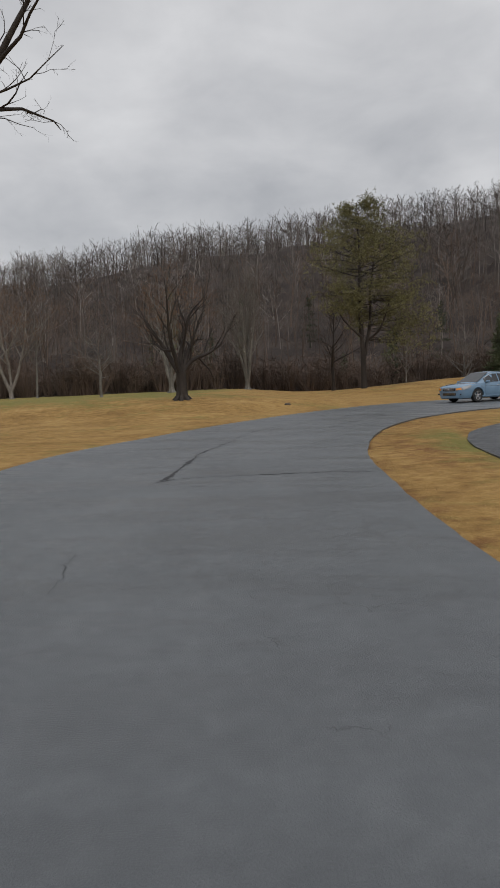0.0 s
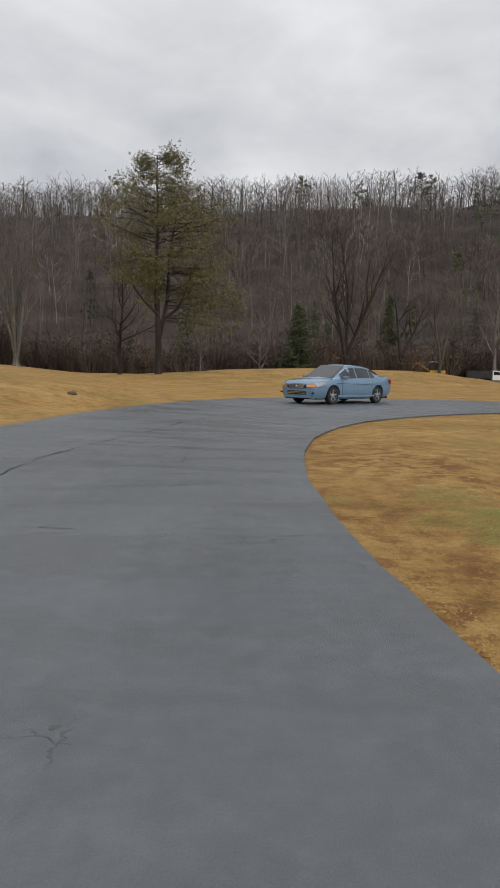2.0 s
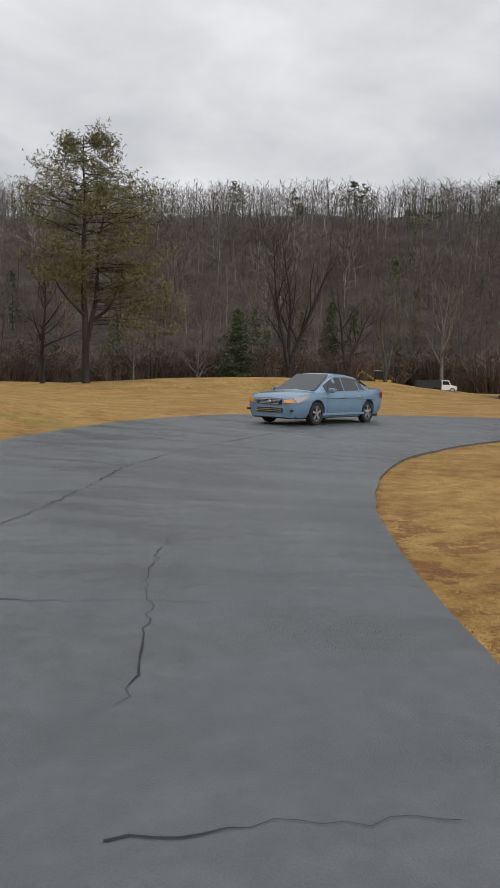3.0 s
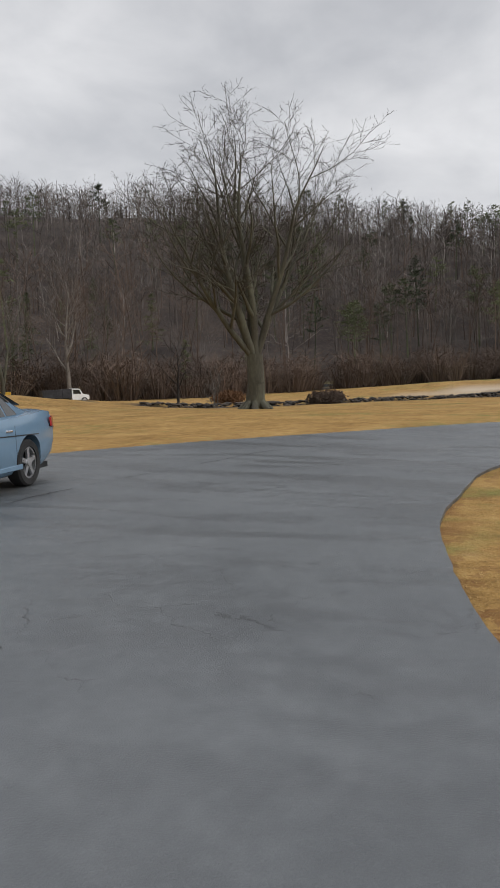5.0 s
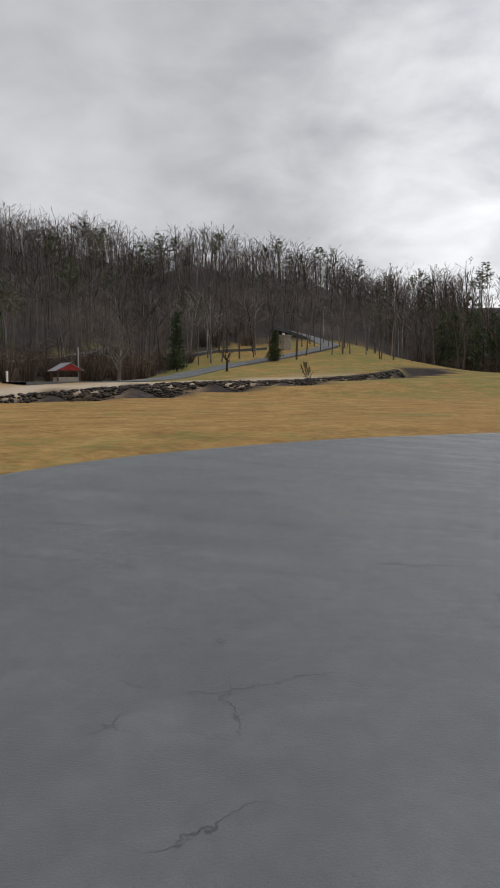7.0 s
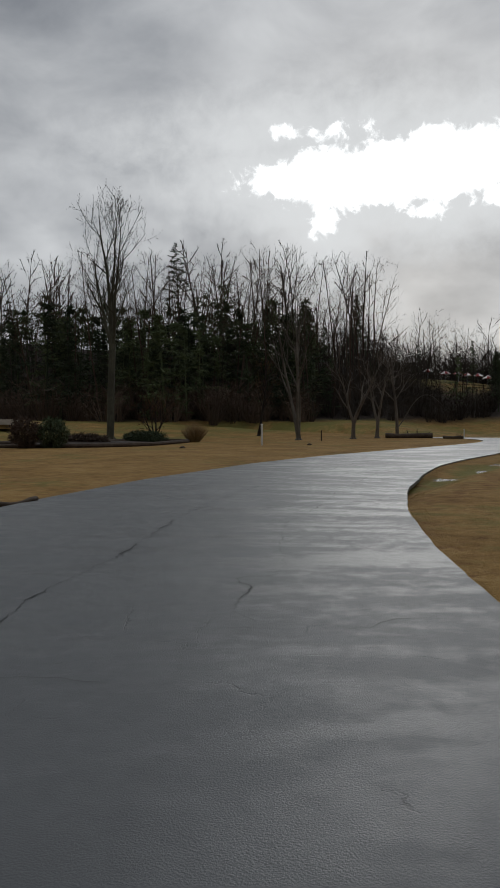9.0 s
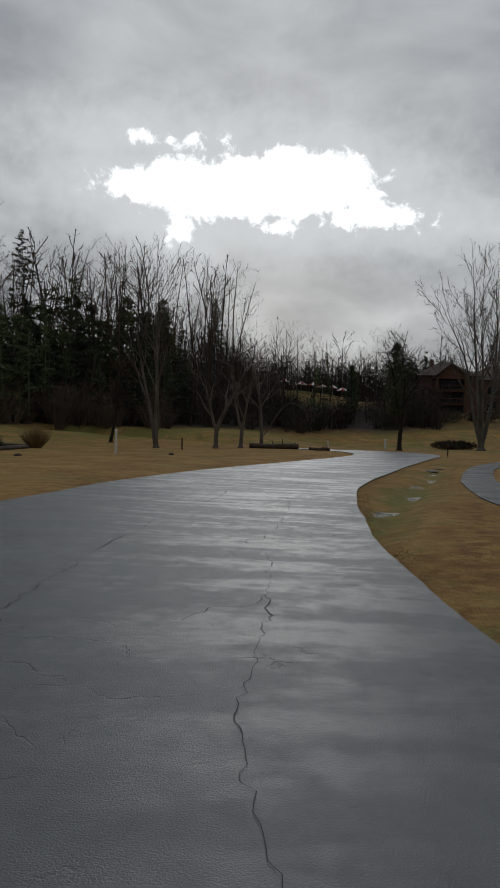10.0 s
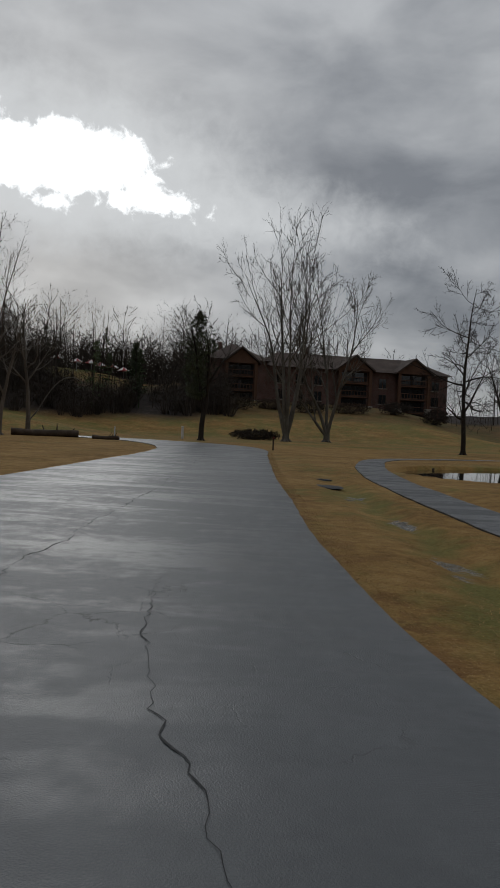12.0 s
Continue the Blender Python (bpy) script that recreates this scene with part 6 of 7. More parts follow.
        quad_panel(bm, [(2.50, side * 0.52, 0.695), (2.38, side * 0.74, 0.735), (2.36, side * 0.80, 0.635), (2.50, side * 0.55, 0.615)], 0.03, (0.75, side * 0.55, 0.2))
        part("indicator", bm, LAMP_AMBER, lamp, "amber indicator")
        bm = bmesh.new()
        quad_panel(bm, [(-2.43, side * 0.42, 0.92), (-2.34, side * 0.80, 0.94), (-2.05, side * 0.905, 0.93), (-2.1, side * 0.905, 0.80), (-2.36, side * 0.80, 0.76), (-2.44, side * 0.45, 0.78)], 0.03, (-0.8, side * 0.6, 0.1))
        part("tail_light", bm, LAMP_RED, car, "red tail light")
        for wx in (1.42, -1.38):
            wheel(car, wx, side * 0.80)
    for name, pts, out in (("windscreen", [(0.42, 0.56, 1.43), (0.42, -0.56, 1.43), (1.27, -0.68, 0.965), (1.27, 0.68, 0.965)], (0.55, 0, 0.85)), ("rear_window", [(-1.06, 0.55, 1.375), (-1.06, -0.55, 1.375), (-1.66, -0.64, 1.115), (-1.66, 0.64, 1.115)], (-0.5, 0, 0.86))):
        bm = bmesh.new()
        quad_panel(bm, [Vector(p) + Vector(out) * 0.012 for p in pts], 0.012, out)
        part(name, bm, TINTED, car)
    bm = bmesh.new()
    box(bm, (0.06, 0.86, 0.15), (2.445, 0, 0.655), (0, -8, 0), 0.02)
    grille = part("grille", bm, BLACK_PLASTIC, car, "black grille with chrome bars")
    for k in range(4):
        bm = bmesh.new()
        box(bm, (0.03, 0.82 - 0.05 * k, 0.018), (2.478 + 0.002 * k, 0, 0.715 - 0.038 * k), (0, 0, 0), 0.006)
        part("bar", bm, CHROME, grille)
    bm = bmesh.new()
    bmesh.ops.create_uvsphere(bm, u_segments=14, v_segments=8, radius=0.055, matrix=Matrix.Translation((2.49, 0, 0.655)) @ Matrix.Diagonal((0.3, 1, 0.8, 1)))
    part("badge", bm, CHROME, grille)
    bm = bmesh.new()
    box(bm, (0.08, 0.92, 0.13), (2.43, 0, 0.42), (0, 0, 0), 0.02)
    vent = part("air_intake", bm, BLACK_PLASTIC, car)
    for k in range(2):
        bm = bmesh.new()
        box(bm, (0.03, 0.88, 0.016), (2.475, 0, 0.445 - 0.05 * k))
        part("bar", bm, CHROME, vent)
    for side in (1, -1):
        bm = bmesh.new()
        box(bm, (0.06, 0.26, 0.06), (2.40, side * 0.70, 0.42), (0, 0, side * -28), 0.015)
        part("fog_lamp", bm, BLACK_PLASTIC, car)
    bm = bmesh.new()
    box(bm, (4.5, 1.5, 0.08), (0, 0, 0.22))
    part("underbody", bm, BLACK_PLASTIC, car)
    return car


sedan(12.2, 36.1, 206.5)


def dump_truck(x, y, turn):
    t = thing_at("truck", x, y, turn, "white-cabbed truck with dark tipper bed by the creek", "truck")
    bm = bmesh.new()
    prism(bm, [(2.2, 0.6), (3.7, 0.6), (3.7, 1.35), (2.7, 1.5), (2.25, 2.35), (1.0, 2.4), (1.0, 0.6)], -1.0, 1.0)
    bmesh.ops.bevel(bm, geom=list(bm.edges), offset=0.05, segments=2, affect="EDGES")
    cab = part("cab", bm, WHITE_PAINT, t, "white cab")
    for s in (1, -1):
        bm = bmesh.new()
        quad_panel(bm, [(1.2, s * 1.0, 1.55), (2.45, s * 1.0, 1.55), (2.15, s * 1.0, 2.2), (1.2, s * 1.0, 2.2)], 0.012, (0, s, 0))
        part("window", bm, TINTED, cab)
    bm = bmesh.new()
    quad_panel(bm, [(2.68, 0.85, 1.56), (2.68, -0.85, 1.56), (2.3, -0.85, 2.25), (2.3, 0.85, 2.25)], 0.012, (0.9, 0, 0.4))
    part("windscreen", bm, TINTED, cab)
    bm = bmesh.new()
    prism(bm, [(-3.4, 0.95), (0.8, 0.95), (0.9, 2.35), (-3.5, 2.2)], -1.15, 1.15)
    part("tipper_bed", bm, DARK_METAL, t, "dark steel tipper bed")
    for k in range(5):
        for s in (1, -1):
            bm = bmesh.new()
            box(bm, (0.1, 0.06, 1.25), (-3.1 + 0.9 * k, s * 1.17, 1.55))
            part("rib", bm, DARK_METAL, t)
    bm = bmesh.new()
    box(bm, (6.6, 0.8, 0.25), (0.1, 0, 0.75))
    part("chassis", bm, BLACK_PLASTIC, t)
    for wx in (2.9, -1.4, -2.5):
        for s in (1, -1):
            wheel(t, wx, s * 0.95, 0.5, 0.3, 6)
    return t


dump_truck(56.9, 87.0, -28).scale = (0.68, 0.68, 0.68)


def excavator(x, y, turn):
    t = thing_at("excavator", x, y, turn, "small yellow excavator working beside the creek", "excavator")
    for s in (1, -1):
        bm = bmesh.new()
        prism(bm, [(-1.4, 0.25), (-1.1, 0.0), (1.1, 0.0), (1.4, 0.25), (1.2, 0.62), (-1.2, 0.62)], s * 0.9 - 0.22, s * 0.9 + 0.22)
        part("track", bm, RUBBER, t)
    bm = bmesh.new()
    box(bm, (2.2, 1.7, 0.8), (-0.3, 0, 1.1), (0, 0, 0), 0.08)
    part("body", bm, YELLOW, t)
    bm = bmesh.new()
    box(bm, (1.1, 0.9, 1.5), (0.3, 0.35, 1.9), (0, 0, 0), 0.08)
    cab = part("cab", bm, DARK_METAL, t)
    bm = bmesh.new()
    box(bm, (1.3, 1.05, 0.07), (0.3, 0.35, 2.68), (0, 0, 0), 0.02)
    part("cab_roof", bm, WHITE_PAINT, cab)
    for name, a, b, w in (("boom", (0.7, -0.3, 1.3), (2.6, -0.3, 2.6), 0.18), ("stick", (2.6, -0.3, 2.6), (3.7, -0.3, 1.0), 0.13)):
        bm = bmesh.new()
        tube(bm, a, b, w, w * 0.8, 6)
        part(name, bm, YELLOW, t)
    bm = bmesh.new()
    prism(bm, [(3.4, 0.9), (4.0, 1.0), (3.9, 0.35), (3.3, 0.25)], -0.7, 0.1)
    part("bucket", bm, DARK_METAL, t)
    return t


excavator(56.8, 98.5, 150)


def kiosk(x, y, turn):
    t = thing_at("shelter", x, y, turn, "small open shelter with grey roof and red gable", "shelter")
    for px, py in ((-1.6, -1.1), (-1.6, 1.1), (1.6, -1.1), (1.6, 1.1)):
        bm = bmesh.new()
        box(bm, (0.2, 0.2, 1.7), (px, py, 0.85), (0, 0, 0), 0.02)
        part("post", bm, TIMBER, t)
    for s in (1, -1):
        bm = bmesh.new()
        prism(bm, [(0, 0), (2.3, 0), (2.3, 0.09), (0, 0.09)], -1.7, 1.7)
        bmesh.ops.transform(bm, matrix=Matrix.Translation((0, 0, 2.72)) @ Matrix.Rotation(radians(28 if s > 0 else 152), 4, "Y"), verts=bm.verts)
        part("roof_slope", bm, ROOF_METAL, t)
        bm = bmesh.new()
        prism(bm, [(-1.95, 1.72), (1.95, 1.72), (0, 2.7)], s * 1.5 - 0.05, s * 1.5 + 0.05)
        part("gable", bm, RED_PAINT, t, "red gable board")
    bm = bmesh.new()
    box(bm, (2.9, 2.0, 0.75), (0, 0, 0.4), (0, 0, 0), 0.03)
    part("base_wall", bm, STONE, t)
    return t


kiosk(119.2, 48.4, -58)


def post(name, x, y, high, r, material, label, category, cap=None):
    t = thing_at(name, x, y, 0, label, category)
    bm = bmesh.new()
    tube(bm, (0, 0, -0.1), (0, 0, high), r, r * 0.95, 12)
    part("shaft", bm, material, t)
    bm = bmesh.new()
    tube(bm, (0, 0, high), (0, 0, high + 0.05), r * 1.25, r * 0.9, 12)
    part("cap", bm, cap or material, t)
    return t


post("marker_post", 51.5, -15.9, 1.45, 0.075, WHITE_PAINT, "white round marker post standing on the lawn", "post")
post("marker_post", 117.7, 56.0, 1.5, 0.16, WHITE_PAINT, "white marker post on the far lawn", "post")
post("marker_post", 33.0, -35.2, 0.75, 0.05, LOG, "short dark wooden stake beside the road", "post", RED_PAINT)
post("marker_post", 27.0, -20.5, 0.5, 0.05, LOG, "short dark wooden stake beside the pond", "post")
post("marker_post", 53.7, -31.0, 0.9, 0.06, LOG, "short dark stake on the lawn", "post")
post("marker_post", 45.9, -52.0, 0.9, 0.06, WHITE_PAINT, "white marker post across the lawn", "post")
post("marker_post", 40.6, -58.0, 1.1, 0.12, WHITE_PAINT, "pale marker post beside the ivy tree", "post")
post("utility_pole", 126.4, 47.6, 5.2, 0.12, GALV, "slim grey pole beside the shelter", "pole")


def street_lamp(x, y, turn):
    t = thing_at("street_lamp", x, y, turn, "tall grey street lamp beside the far road", "street lamp")
    bm = bmesh.new()
    tube(bm, (0, 0, 0), (0, 0, 8.5), 0.12, 0.08, 10)
    part("pole", bm, GALV, t)
    bm = bmesh.new()
    tube(bm, (0, 0, 8.4), (2.0, 0, 8.9), 0.06, 0.05, 8)
    part("arm", bm, GALV, t)
    bm = bmesh.new()
    box(bm, (1.0, 0.4, 0.16), (2.3, 0, 8.9), (0, 0, 0), 0.05)
    part("lamp_head", bm, WHITE_PAINT, t)
    return t


street_lamp(226.0, -10.0, 170)
street_lamp(236.0, -36.0, 160)


def gate_pillar(x, y, turn):
    t = thing_at("gate_pillar", x, y, turn, "pale stone gate pillar beside the far road", "pillar")
    bm = bmesh.new()
    box(bm, (2.2, 2.2, 3.6), (0, 0, 1.7), (0, 0, 0), 0.08)
    part("shaft", bm, STONE, t)
    bm = bmesh.new()
    box(bm, (2.7, 2.7, 0.35), (0, 0, 3.65), (0, 0, 0), 0.06)
    part("cap", bm, STONE, t)
    bm = bmesh.new()
    box(bm, (0.8, 0.5, 0.4), (-1.0, 1.2, 4.0), (0, 0, 0), 0.06)
    part("lantern", bm, WHITE_PAINT, t)
    return t


gate_pillar(201.5, 5.0, 20)


# stone bank along the far side of the creek
def rock_bank():
    rng = random.Random(9)
    tmpl = []
    for k in range(5):
        bm = bmesh.new()
        bmesh.ops.create_icosphere(bm, subdivisions=1, radius=1.0)
        for v in bm.verts:
            v.co *= 1 + 0.34 * noise.noise(v.co * 1.3 + Vector((k * 9, 0, 0)))
            v.co.z *= 0.5
        tmpl.append((np.array([v.co[:] for v in bm.verts]), np.array([[v.index for v in f.verts] for f in bm.faces])))
        bm.free()
    line = dense(CREEK, 0.5)
    spots = []
    for p, d in zip(line, np.gradient(line, axis=0)):
        if 52 < p[0] < 140:
            nrm = np.array([-d[1], d[0]]) / np.hypot(*d)
            spots += [p + nrm * (1.2 + 3.4 * rng.random() ** 0.7) for _ in range(14)]
    spots = np.array(spots)
    vs, fs, n = [], [], 0
    for q, zq in zip(spots, terrain(spots[:, 0], spots[:, 1])):
        s = rng.uniform(0.12, 0.36)
        v, f = tmpl[rng.randrange(5)]
        t = rng.random() * 6.283
        R = np.array([[math.cos(t), -math.sin(t), 0], [math.sin(t), math.cos(t), 0], [0, 0, 1]])
        vs.append((v * (s * rng.uniform(0.9, 1.6), s, s)) @ R.T + (q[0], q[1], zq + 0.2 * s))
        fs.append(f + n)
        n += len(v)
    tagged(part("rock_bank", mesh_of("rock_bank", np.concatenate(vs), np.concatenate(fs), ROCK)), "dark rough stones along the creek bank", "rocks", kind="stuff")


rock_bank()


def sand_bunker(x, y, turn):
    """A low turfed mound with a raked sand face."""
    t = thing_at("sand_bunker", x, y, turn, "pale raked sand bunker in a low turf mound", "bunker")
    n, rings = 36, ((1.0, -0.35), (0.86, 0.25), (0.66, 0.55), (0.0, 0.62))
    bm = bmesh.new()
    rows = [[bm.verts.new((9.5 * r * math.cos(k / n * 6.2832), 4.2 * r * math.sin(k / n * 6.2832) * (1 + 0.15 * math.sin(3 * k / n * 6.2832)), h)) for k in range(n)] for r, h in rings[:3]]
    top = bm.verts.new((0, 0, rings[3][1]))
    for a, b in zip(rows, rows[1:]):
        for k in range(n):
            bm.faces.new((a[k], a[(k + 1) % n], b[(k + 1) % n], b[k]))
    for k in range(n):
        bm.faces.new((rows[2][k], rows[2][(k + 1) % n], top))
    part("mound", bm, BLADES, t, "tan turf mound")
    face = bmesh.new()
    lo = [face.verts.new((-7.6 + 15.2 * k / 20, -4.05 + 1.5 * (abs(k - 10) / 10) ** 2 + 0.2 * math.sin(k), 0.12)) for k in range(21)]
    hi = [face.verts.new((-7.2 + 14.4 * k / 20, -2.6 + 1.2 * (abs(k - 10) / 10) ** 2 + 0.2 * math.sin(k * 1.3), 0.72)) for k in range(21)]
    for k in range(20):
        face.faces.new((lo[k], lo[k + 1], hi[k + 1], hi[k]))
    bmesh.ops.solidify(face, geom=face.faces[:], thickness=0.08)
    part("sand", face, SAND, t, "pale raked sand")
    return t


# timber edging and the mulch of the planting bed
def bed():
    t = thing_at("planting_bed", 61.5, -11.0, 0, "dark mulched planting bed with timber edging", "garden bed")
    bm = bmesh.new()
    n = 40
    pts = [(7.0 * math.cos(k / n * 6.283) * (1 + 0.12 * math.sin(3 * k / n * 6.283)) + 5, 9.5 * math.sin(k / n * 6.283) - 4) for k in range(n)]
    ring = [bm.verts.new((px, py, ground_z(61.5 + px, -11 + py) - ground_z(61.5, -11) + 0.03)) for px, py in pts]
    mid = bm.verts.new((5, -4, 0.35 + ground_z(66.5, -15) - ground_z(61.5, -11)))
    for k in range(n):
        bm.faces.new((ring[k], ring[(k + 1) % n], mid))
    part("mulch", bm, MULCH, t)
    for k in range(n):
        a, b = pts[k], pts[(k + 1) % n]
        bm = bmesh.new()
        tube(bm, (*a, ring_z(a)), (*b, ring_z(b)), 0.16, 0.16, 8)
        part("edging_timber", bm, LOG, t)
    return t


def ring_z(p):
    return ground_z(61.5 + p[0], -11 + p[1]) - ground_z(61.5, -11) + 0.12


bed()
sand_bunker(95.7, -24.1, -127)


def fallen_log(x, y, length, r, turn, label):
    rng = random.Random(int(x * 7))
    t = thing_at("log", x, y, turn, label, "log")
    rings = []
    n = 9
    for k in range(n):
        px = (k / (n - 1) - 0.5) * length
        cz = r * 0.8 + 0.03 * math.sin(k)
        rings.append([(px, math.cos(a / 10 * 6.283) * r * rng.uniform(0.85, 1.1), cz + math.sin(a / 10 * 6.283) * r * rng.uniform(0.85, 1.1)) for a in range(10)])
    part("stem", loft(bmesh.new(), rings), LOG, t)
    for k in range(3 if r > 0.1 else 0):
        bm = bmesh.new()
        px = rng.uniform(-0.45, 0.45) * length
        tube(bm, (px, 0, r), (px + rng.uniform(-0.3, 0.3), rng.uniform(-0.4, 0.4), r + rng.uniform(0.3, 0.7)), r * 0.25, r * 0.1, 6)
        part("branch_stub", bm, LOG, t)
    return t


fallen_log(48.9, -41.5, 4.6, 0.26, 20, "dark fallen log under the straight tree")
fallen_log(44.9, -43.0, 2.0, 0.16, 30, "dark fallen log beside the road bend")
fallen_log(93.1, -19.4, 1.1, 0.28, 40, "dark stump lying on the far lawn")
fallen_log(37.35, 18.70, 1.3, 0.05, -83, "thin dark timber lying along the road edge")


def arched_branch():
    """One long pale branch that bows over to the grass."""
    t = thing_at("arched_branch", 50.3, -43.0, 0, "long pale branch arching down to the lawn", "branch")
    bm = bmesh.new()
    pts = [Vector((-0.1 - 4.6 * u, -0.6 * u, 1.2 + 3.6 * math.sin(min(1.0, u * 1.02) * 2.6) * (1 - 0.25 * u))) for u in [k / 16 for k in range(17)]]
    pts[0] = Vector((0.15, 0.25, 1.0))
    for k, (a, b) in enumerate(zip(pts, pts[1:])):
        tube(bm, a, b, 0.05 - 0.0022 * k, 0.05 - 0.0022 * (k + 1), 7)
    part("stem", bm, BARK_PALE, t)
    return t


arched_branch()


# ---- lodge on the bank ----
def lodge():
    base = 5.3
    t = new("lodge")
    t.matrix_world = Matrix.Translation((41.8, -121.4, base)) @ Matrix.Rotation(math.atan2(-7, -36.6), 4, "Z") @ Matrix.Diagonal((1.06, 1, 1.18, 1))
    tagged(t, "long brown brick lodge with gabled porches and balconies", "building")
    # local x runs along the front, +y faces the lawn ... the front is turned to local +y
    Y = -1  # depth goes to local +y or -y

    def wall(x0, x1, y0, y1, z1, name="wall"):
        bm = bmesh.new()
        box(bm, (x1 - x0, y1 - y0, z1 + 3.0), ((x0 + x1) / 2, (y0 + y1) / 2, (z1 - 3.0) / 2))
        return part(name, bm, BRICK, t)

    def hip(x0, x1, y0, y1, z0, z1, inset, name="roof"):
        bm = bmesh.new()
        o = 0.7
        lo = [bm.verts.new(p) for p in ((x0 - o, y0 - o, z0), (x1 + o, y0 - o, z0), (x1 + o, y1 + o, z0), (x0 - o, y1 + o, z0))]
        ym = (y0 + y1) / 2
        hi = [bm.verts.new(p) for p in ((x0 + inset, ym, z1), (x1 - inset, ym, z1))]
        for f in ((lo[0], lo[1], hi[1], hi[0]), (lo[1], lo[2], hi[1]), (lo[2], lo[3], hi[0], hi[1]), (lo[3], lo[0], hi[0]), (lo[3], lo[2], lo[1], lo[0])):
            bm.faces.new(f)
        bmesh.ops.recalc_face_normals(bm, faces=bm.faces)
        return part(name, bm, SHINGLE, t, "brown shingle roof")

    # in this frame the front is at y = 0 and the house lies on the +y side
    wall(0, 10.5, 0.0, 14, 7.3)
    wall(10.5, 46, 2.0, 14, 6.8)
    hip(0, 10.5, 0.0, 14, 7.25, 10.4, 5.0)
    hip(9.0, 46, 2.0, 14, 6.75, 9.6, 5.0)
    for gx, w, front in ((5.6, 5.4, -1.6), (27.0, 6.0, 0.2), (38.5, 6.0, 0.2)):
        x0, x1 = gx - w / 2, gx + w / 2
        bm = bmesh.new()
        prism(bm, [(x0 - 0.7, 6.6), (gx, 9.0), (x1 + 0.7, 6.6), (x1 + 0.7, 6.85), (gx, 9.3), (x0 - 0.7, 6.85)], front - 0.6, front + 7)
        part("roof", bm, SHINGLE, t, "gabled porch roof")
        bm = bmesh.new()
        prism(bm, [(x0 - 0.4, 6.65), (x1 + 0.4, 6.65), (gx, 8.9)], front - 0.12, front + 0.12)
        part("gable", bm, TIMBER, t, "brown timber gable")
        for px in (x0 + 0.1, x1 - 0.1):
            bm = bmesh.new()
            box(bm, (0.55, 0.55, 6.6), (px, front, 3.3), (0, 0, 0), 0.04)
            col = part("column", bm, TIMBER, t)
            bm = bmesh.new()
            box(bm, (1.0, 1.0, 1.3), (px, front, 0.35), (0, 0, 0), 0.05)
            part("column_base", bm, STONE, col, "pale stone column base")
        back = front + 1.4
        bm = bmesh.new()
        box(bm, (w - 0.6, 0.1, 6.4), (gx, back, 3.3))
        part("porch_wall", bm, DARK_METAL, t, "dark recessed porch wall")
        for lv in range(3):
            z0 = 0.2 + 2.2 * lv
            bm = bmesh.new()
            box(bm, (w - 0.5, 1.5, 0.22), (gx, front + 0.7, z0), (0, 0, 0), 0.02)
            part("balcony_floor", bm, TIMBER, t)
            bm = bmesh.new()
            box(bm, (w - 0.6, 0.08, 0.10), (gx, front, z0 + 1.0))
            box(bm, (w - 0.6, 0.08, 0.10), (gx, front, z0 + 0.25))
            for k in range(9):
                box(bm, (0.05, 0.05, 0.8), (x0 + 0.6 + (w - 1.2) * k / 8, front, z0 + 0.6))
            part("railing", bm, TIMBER, t)
            for k in (-1, 1):
                bm = bmesh.new()
                box(bm, (w * 0.3, 0.05, 1.5), (gx + k * w * 0.2, back - 0.07, z0 + 1.1))
                win = part("window", bm, TINTED, t, "dark window")
                bm = bmesh.new()
                box(bm, (w * 0.34, 0.04, 0.08), (gx + k * w * 0.2, back - 0.10, z0 + 1.9))
                box(bm, (w * 0.34, 0.04, 0.08), (gx + k * w * 0.2, back - 0.10, z0 + 0.32))
                part("frame", bm, TIMBER, win)
    for wx in (13.5, 17.0, 20.5, 33.0, 43.5):
        for lv in range(2):
            bm = bmesh.new()
            box(bm, (1.4, 0.08, 1.5), (wx, 1.98, 2.3 + 2.6 * lv))
            win = part("window", bm, TINTED, t, "dark window")
            bm = bmesh.new()
            box(bm, (1.7, 0.12, 0.12), (wx, 1.96, 1.48 + 2.6 * lv))
            part("sill", bm, STONE, win)
            bm = bmesh.new()
            for k in (-0.75, 0, 0.75):
                box(bm, (0.08, 0.06, 1.6), (wx + k, 1.94, 2.3 + 2.6 * lv))
            part("frame", bm, TIMBER, win)
    for cx in (3.2, 20.0):
        bm = bmesh.new()
        box(bm, (0.7, 0.7, 1.6), (cx, 8.5, 9.9), (0, 0, 0), 0.03)
        part("chimney", bm, BRICK, t)
    # the front must face the lawn: depth runs away from it
    return t


lodge()


def play_frame(x, y, turn, seed, tone):
    rng = random.Random(seed)
    t = thing_at("parasol", x, y, turn, "red parasol" if tone == 0 else "white parasol", "parasol", "parasols on the slope")
    t["label"] = "red and white parasol standing on the slope" if tone == 0 else "white parasol standing on the slope"
    bm = bmesh.new()
    tube(bm, (0, 0, 0), (0, 0, 2.1), 0.05, 0.04, 8)
    part("pole", bm, GALV, t)
    for k in range(8):
        a, b = k / 8 * 6.283, (k + 1) / 8 * 6.283
        bm = bmesh.new()
        quad_panel(bm, [(0, 0, 2.5), (1.35 * math.cos(a), 1.35 * math.sin(a), 1.75), (1.35 * math.cos(b), 1.35 * math.sin(b), 1.75)], 0.02, (0, 0, 1))
        part("panel", bm, RED_PAINT if (k + tone) % 2 == 0 else WHITE_PAINT, t)
    return t


for k, (px, py) in enumerate(((59.0, -131), (61.5, -133), (63.5, -131.5), (66.0, -134), (68.5, -132), (73.5, -136))):
    play_frame(px, py, k * 25, k, k % 2)


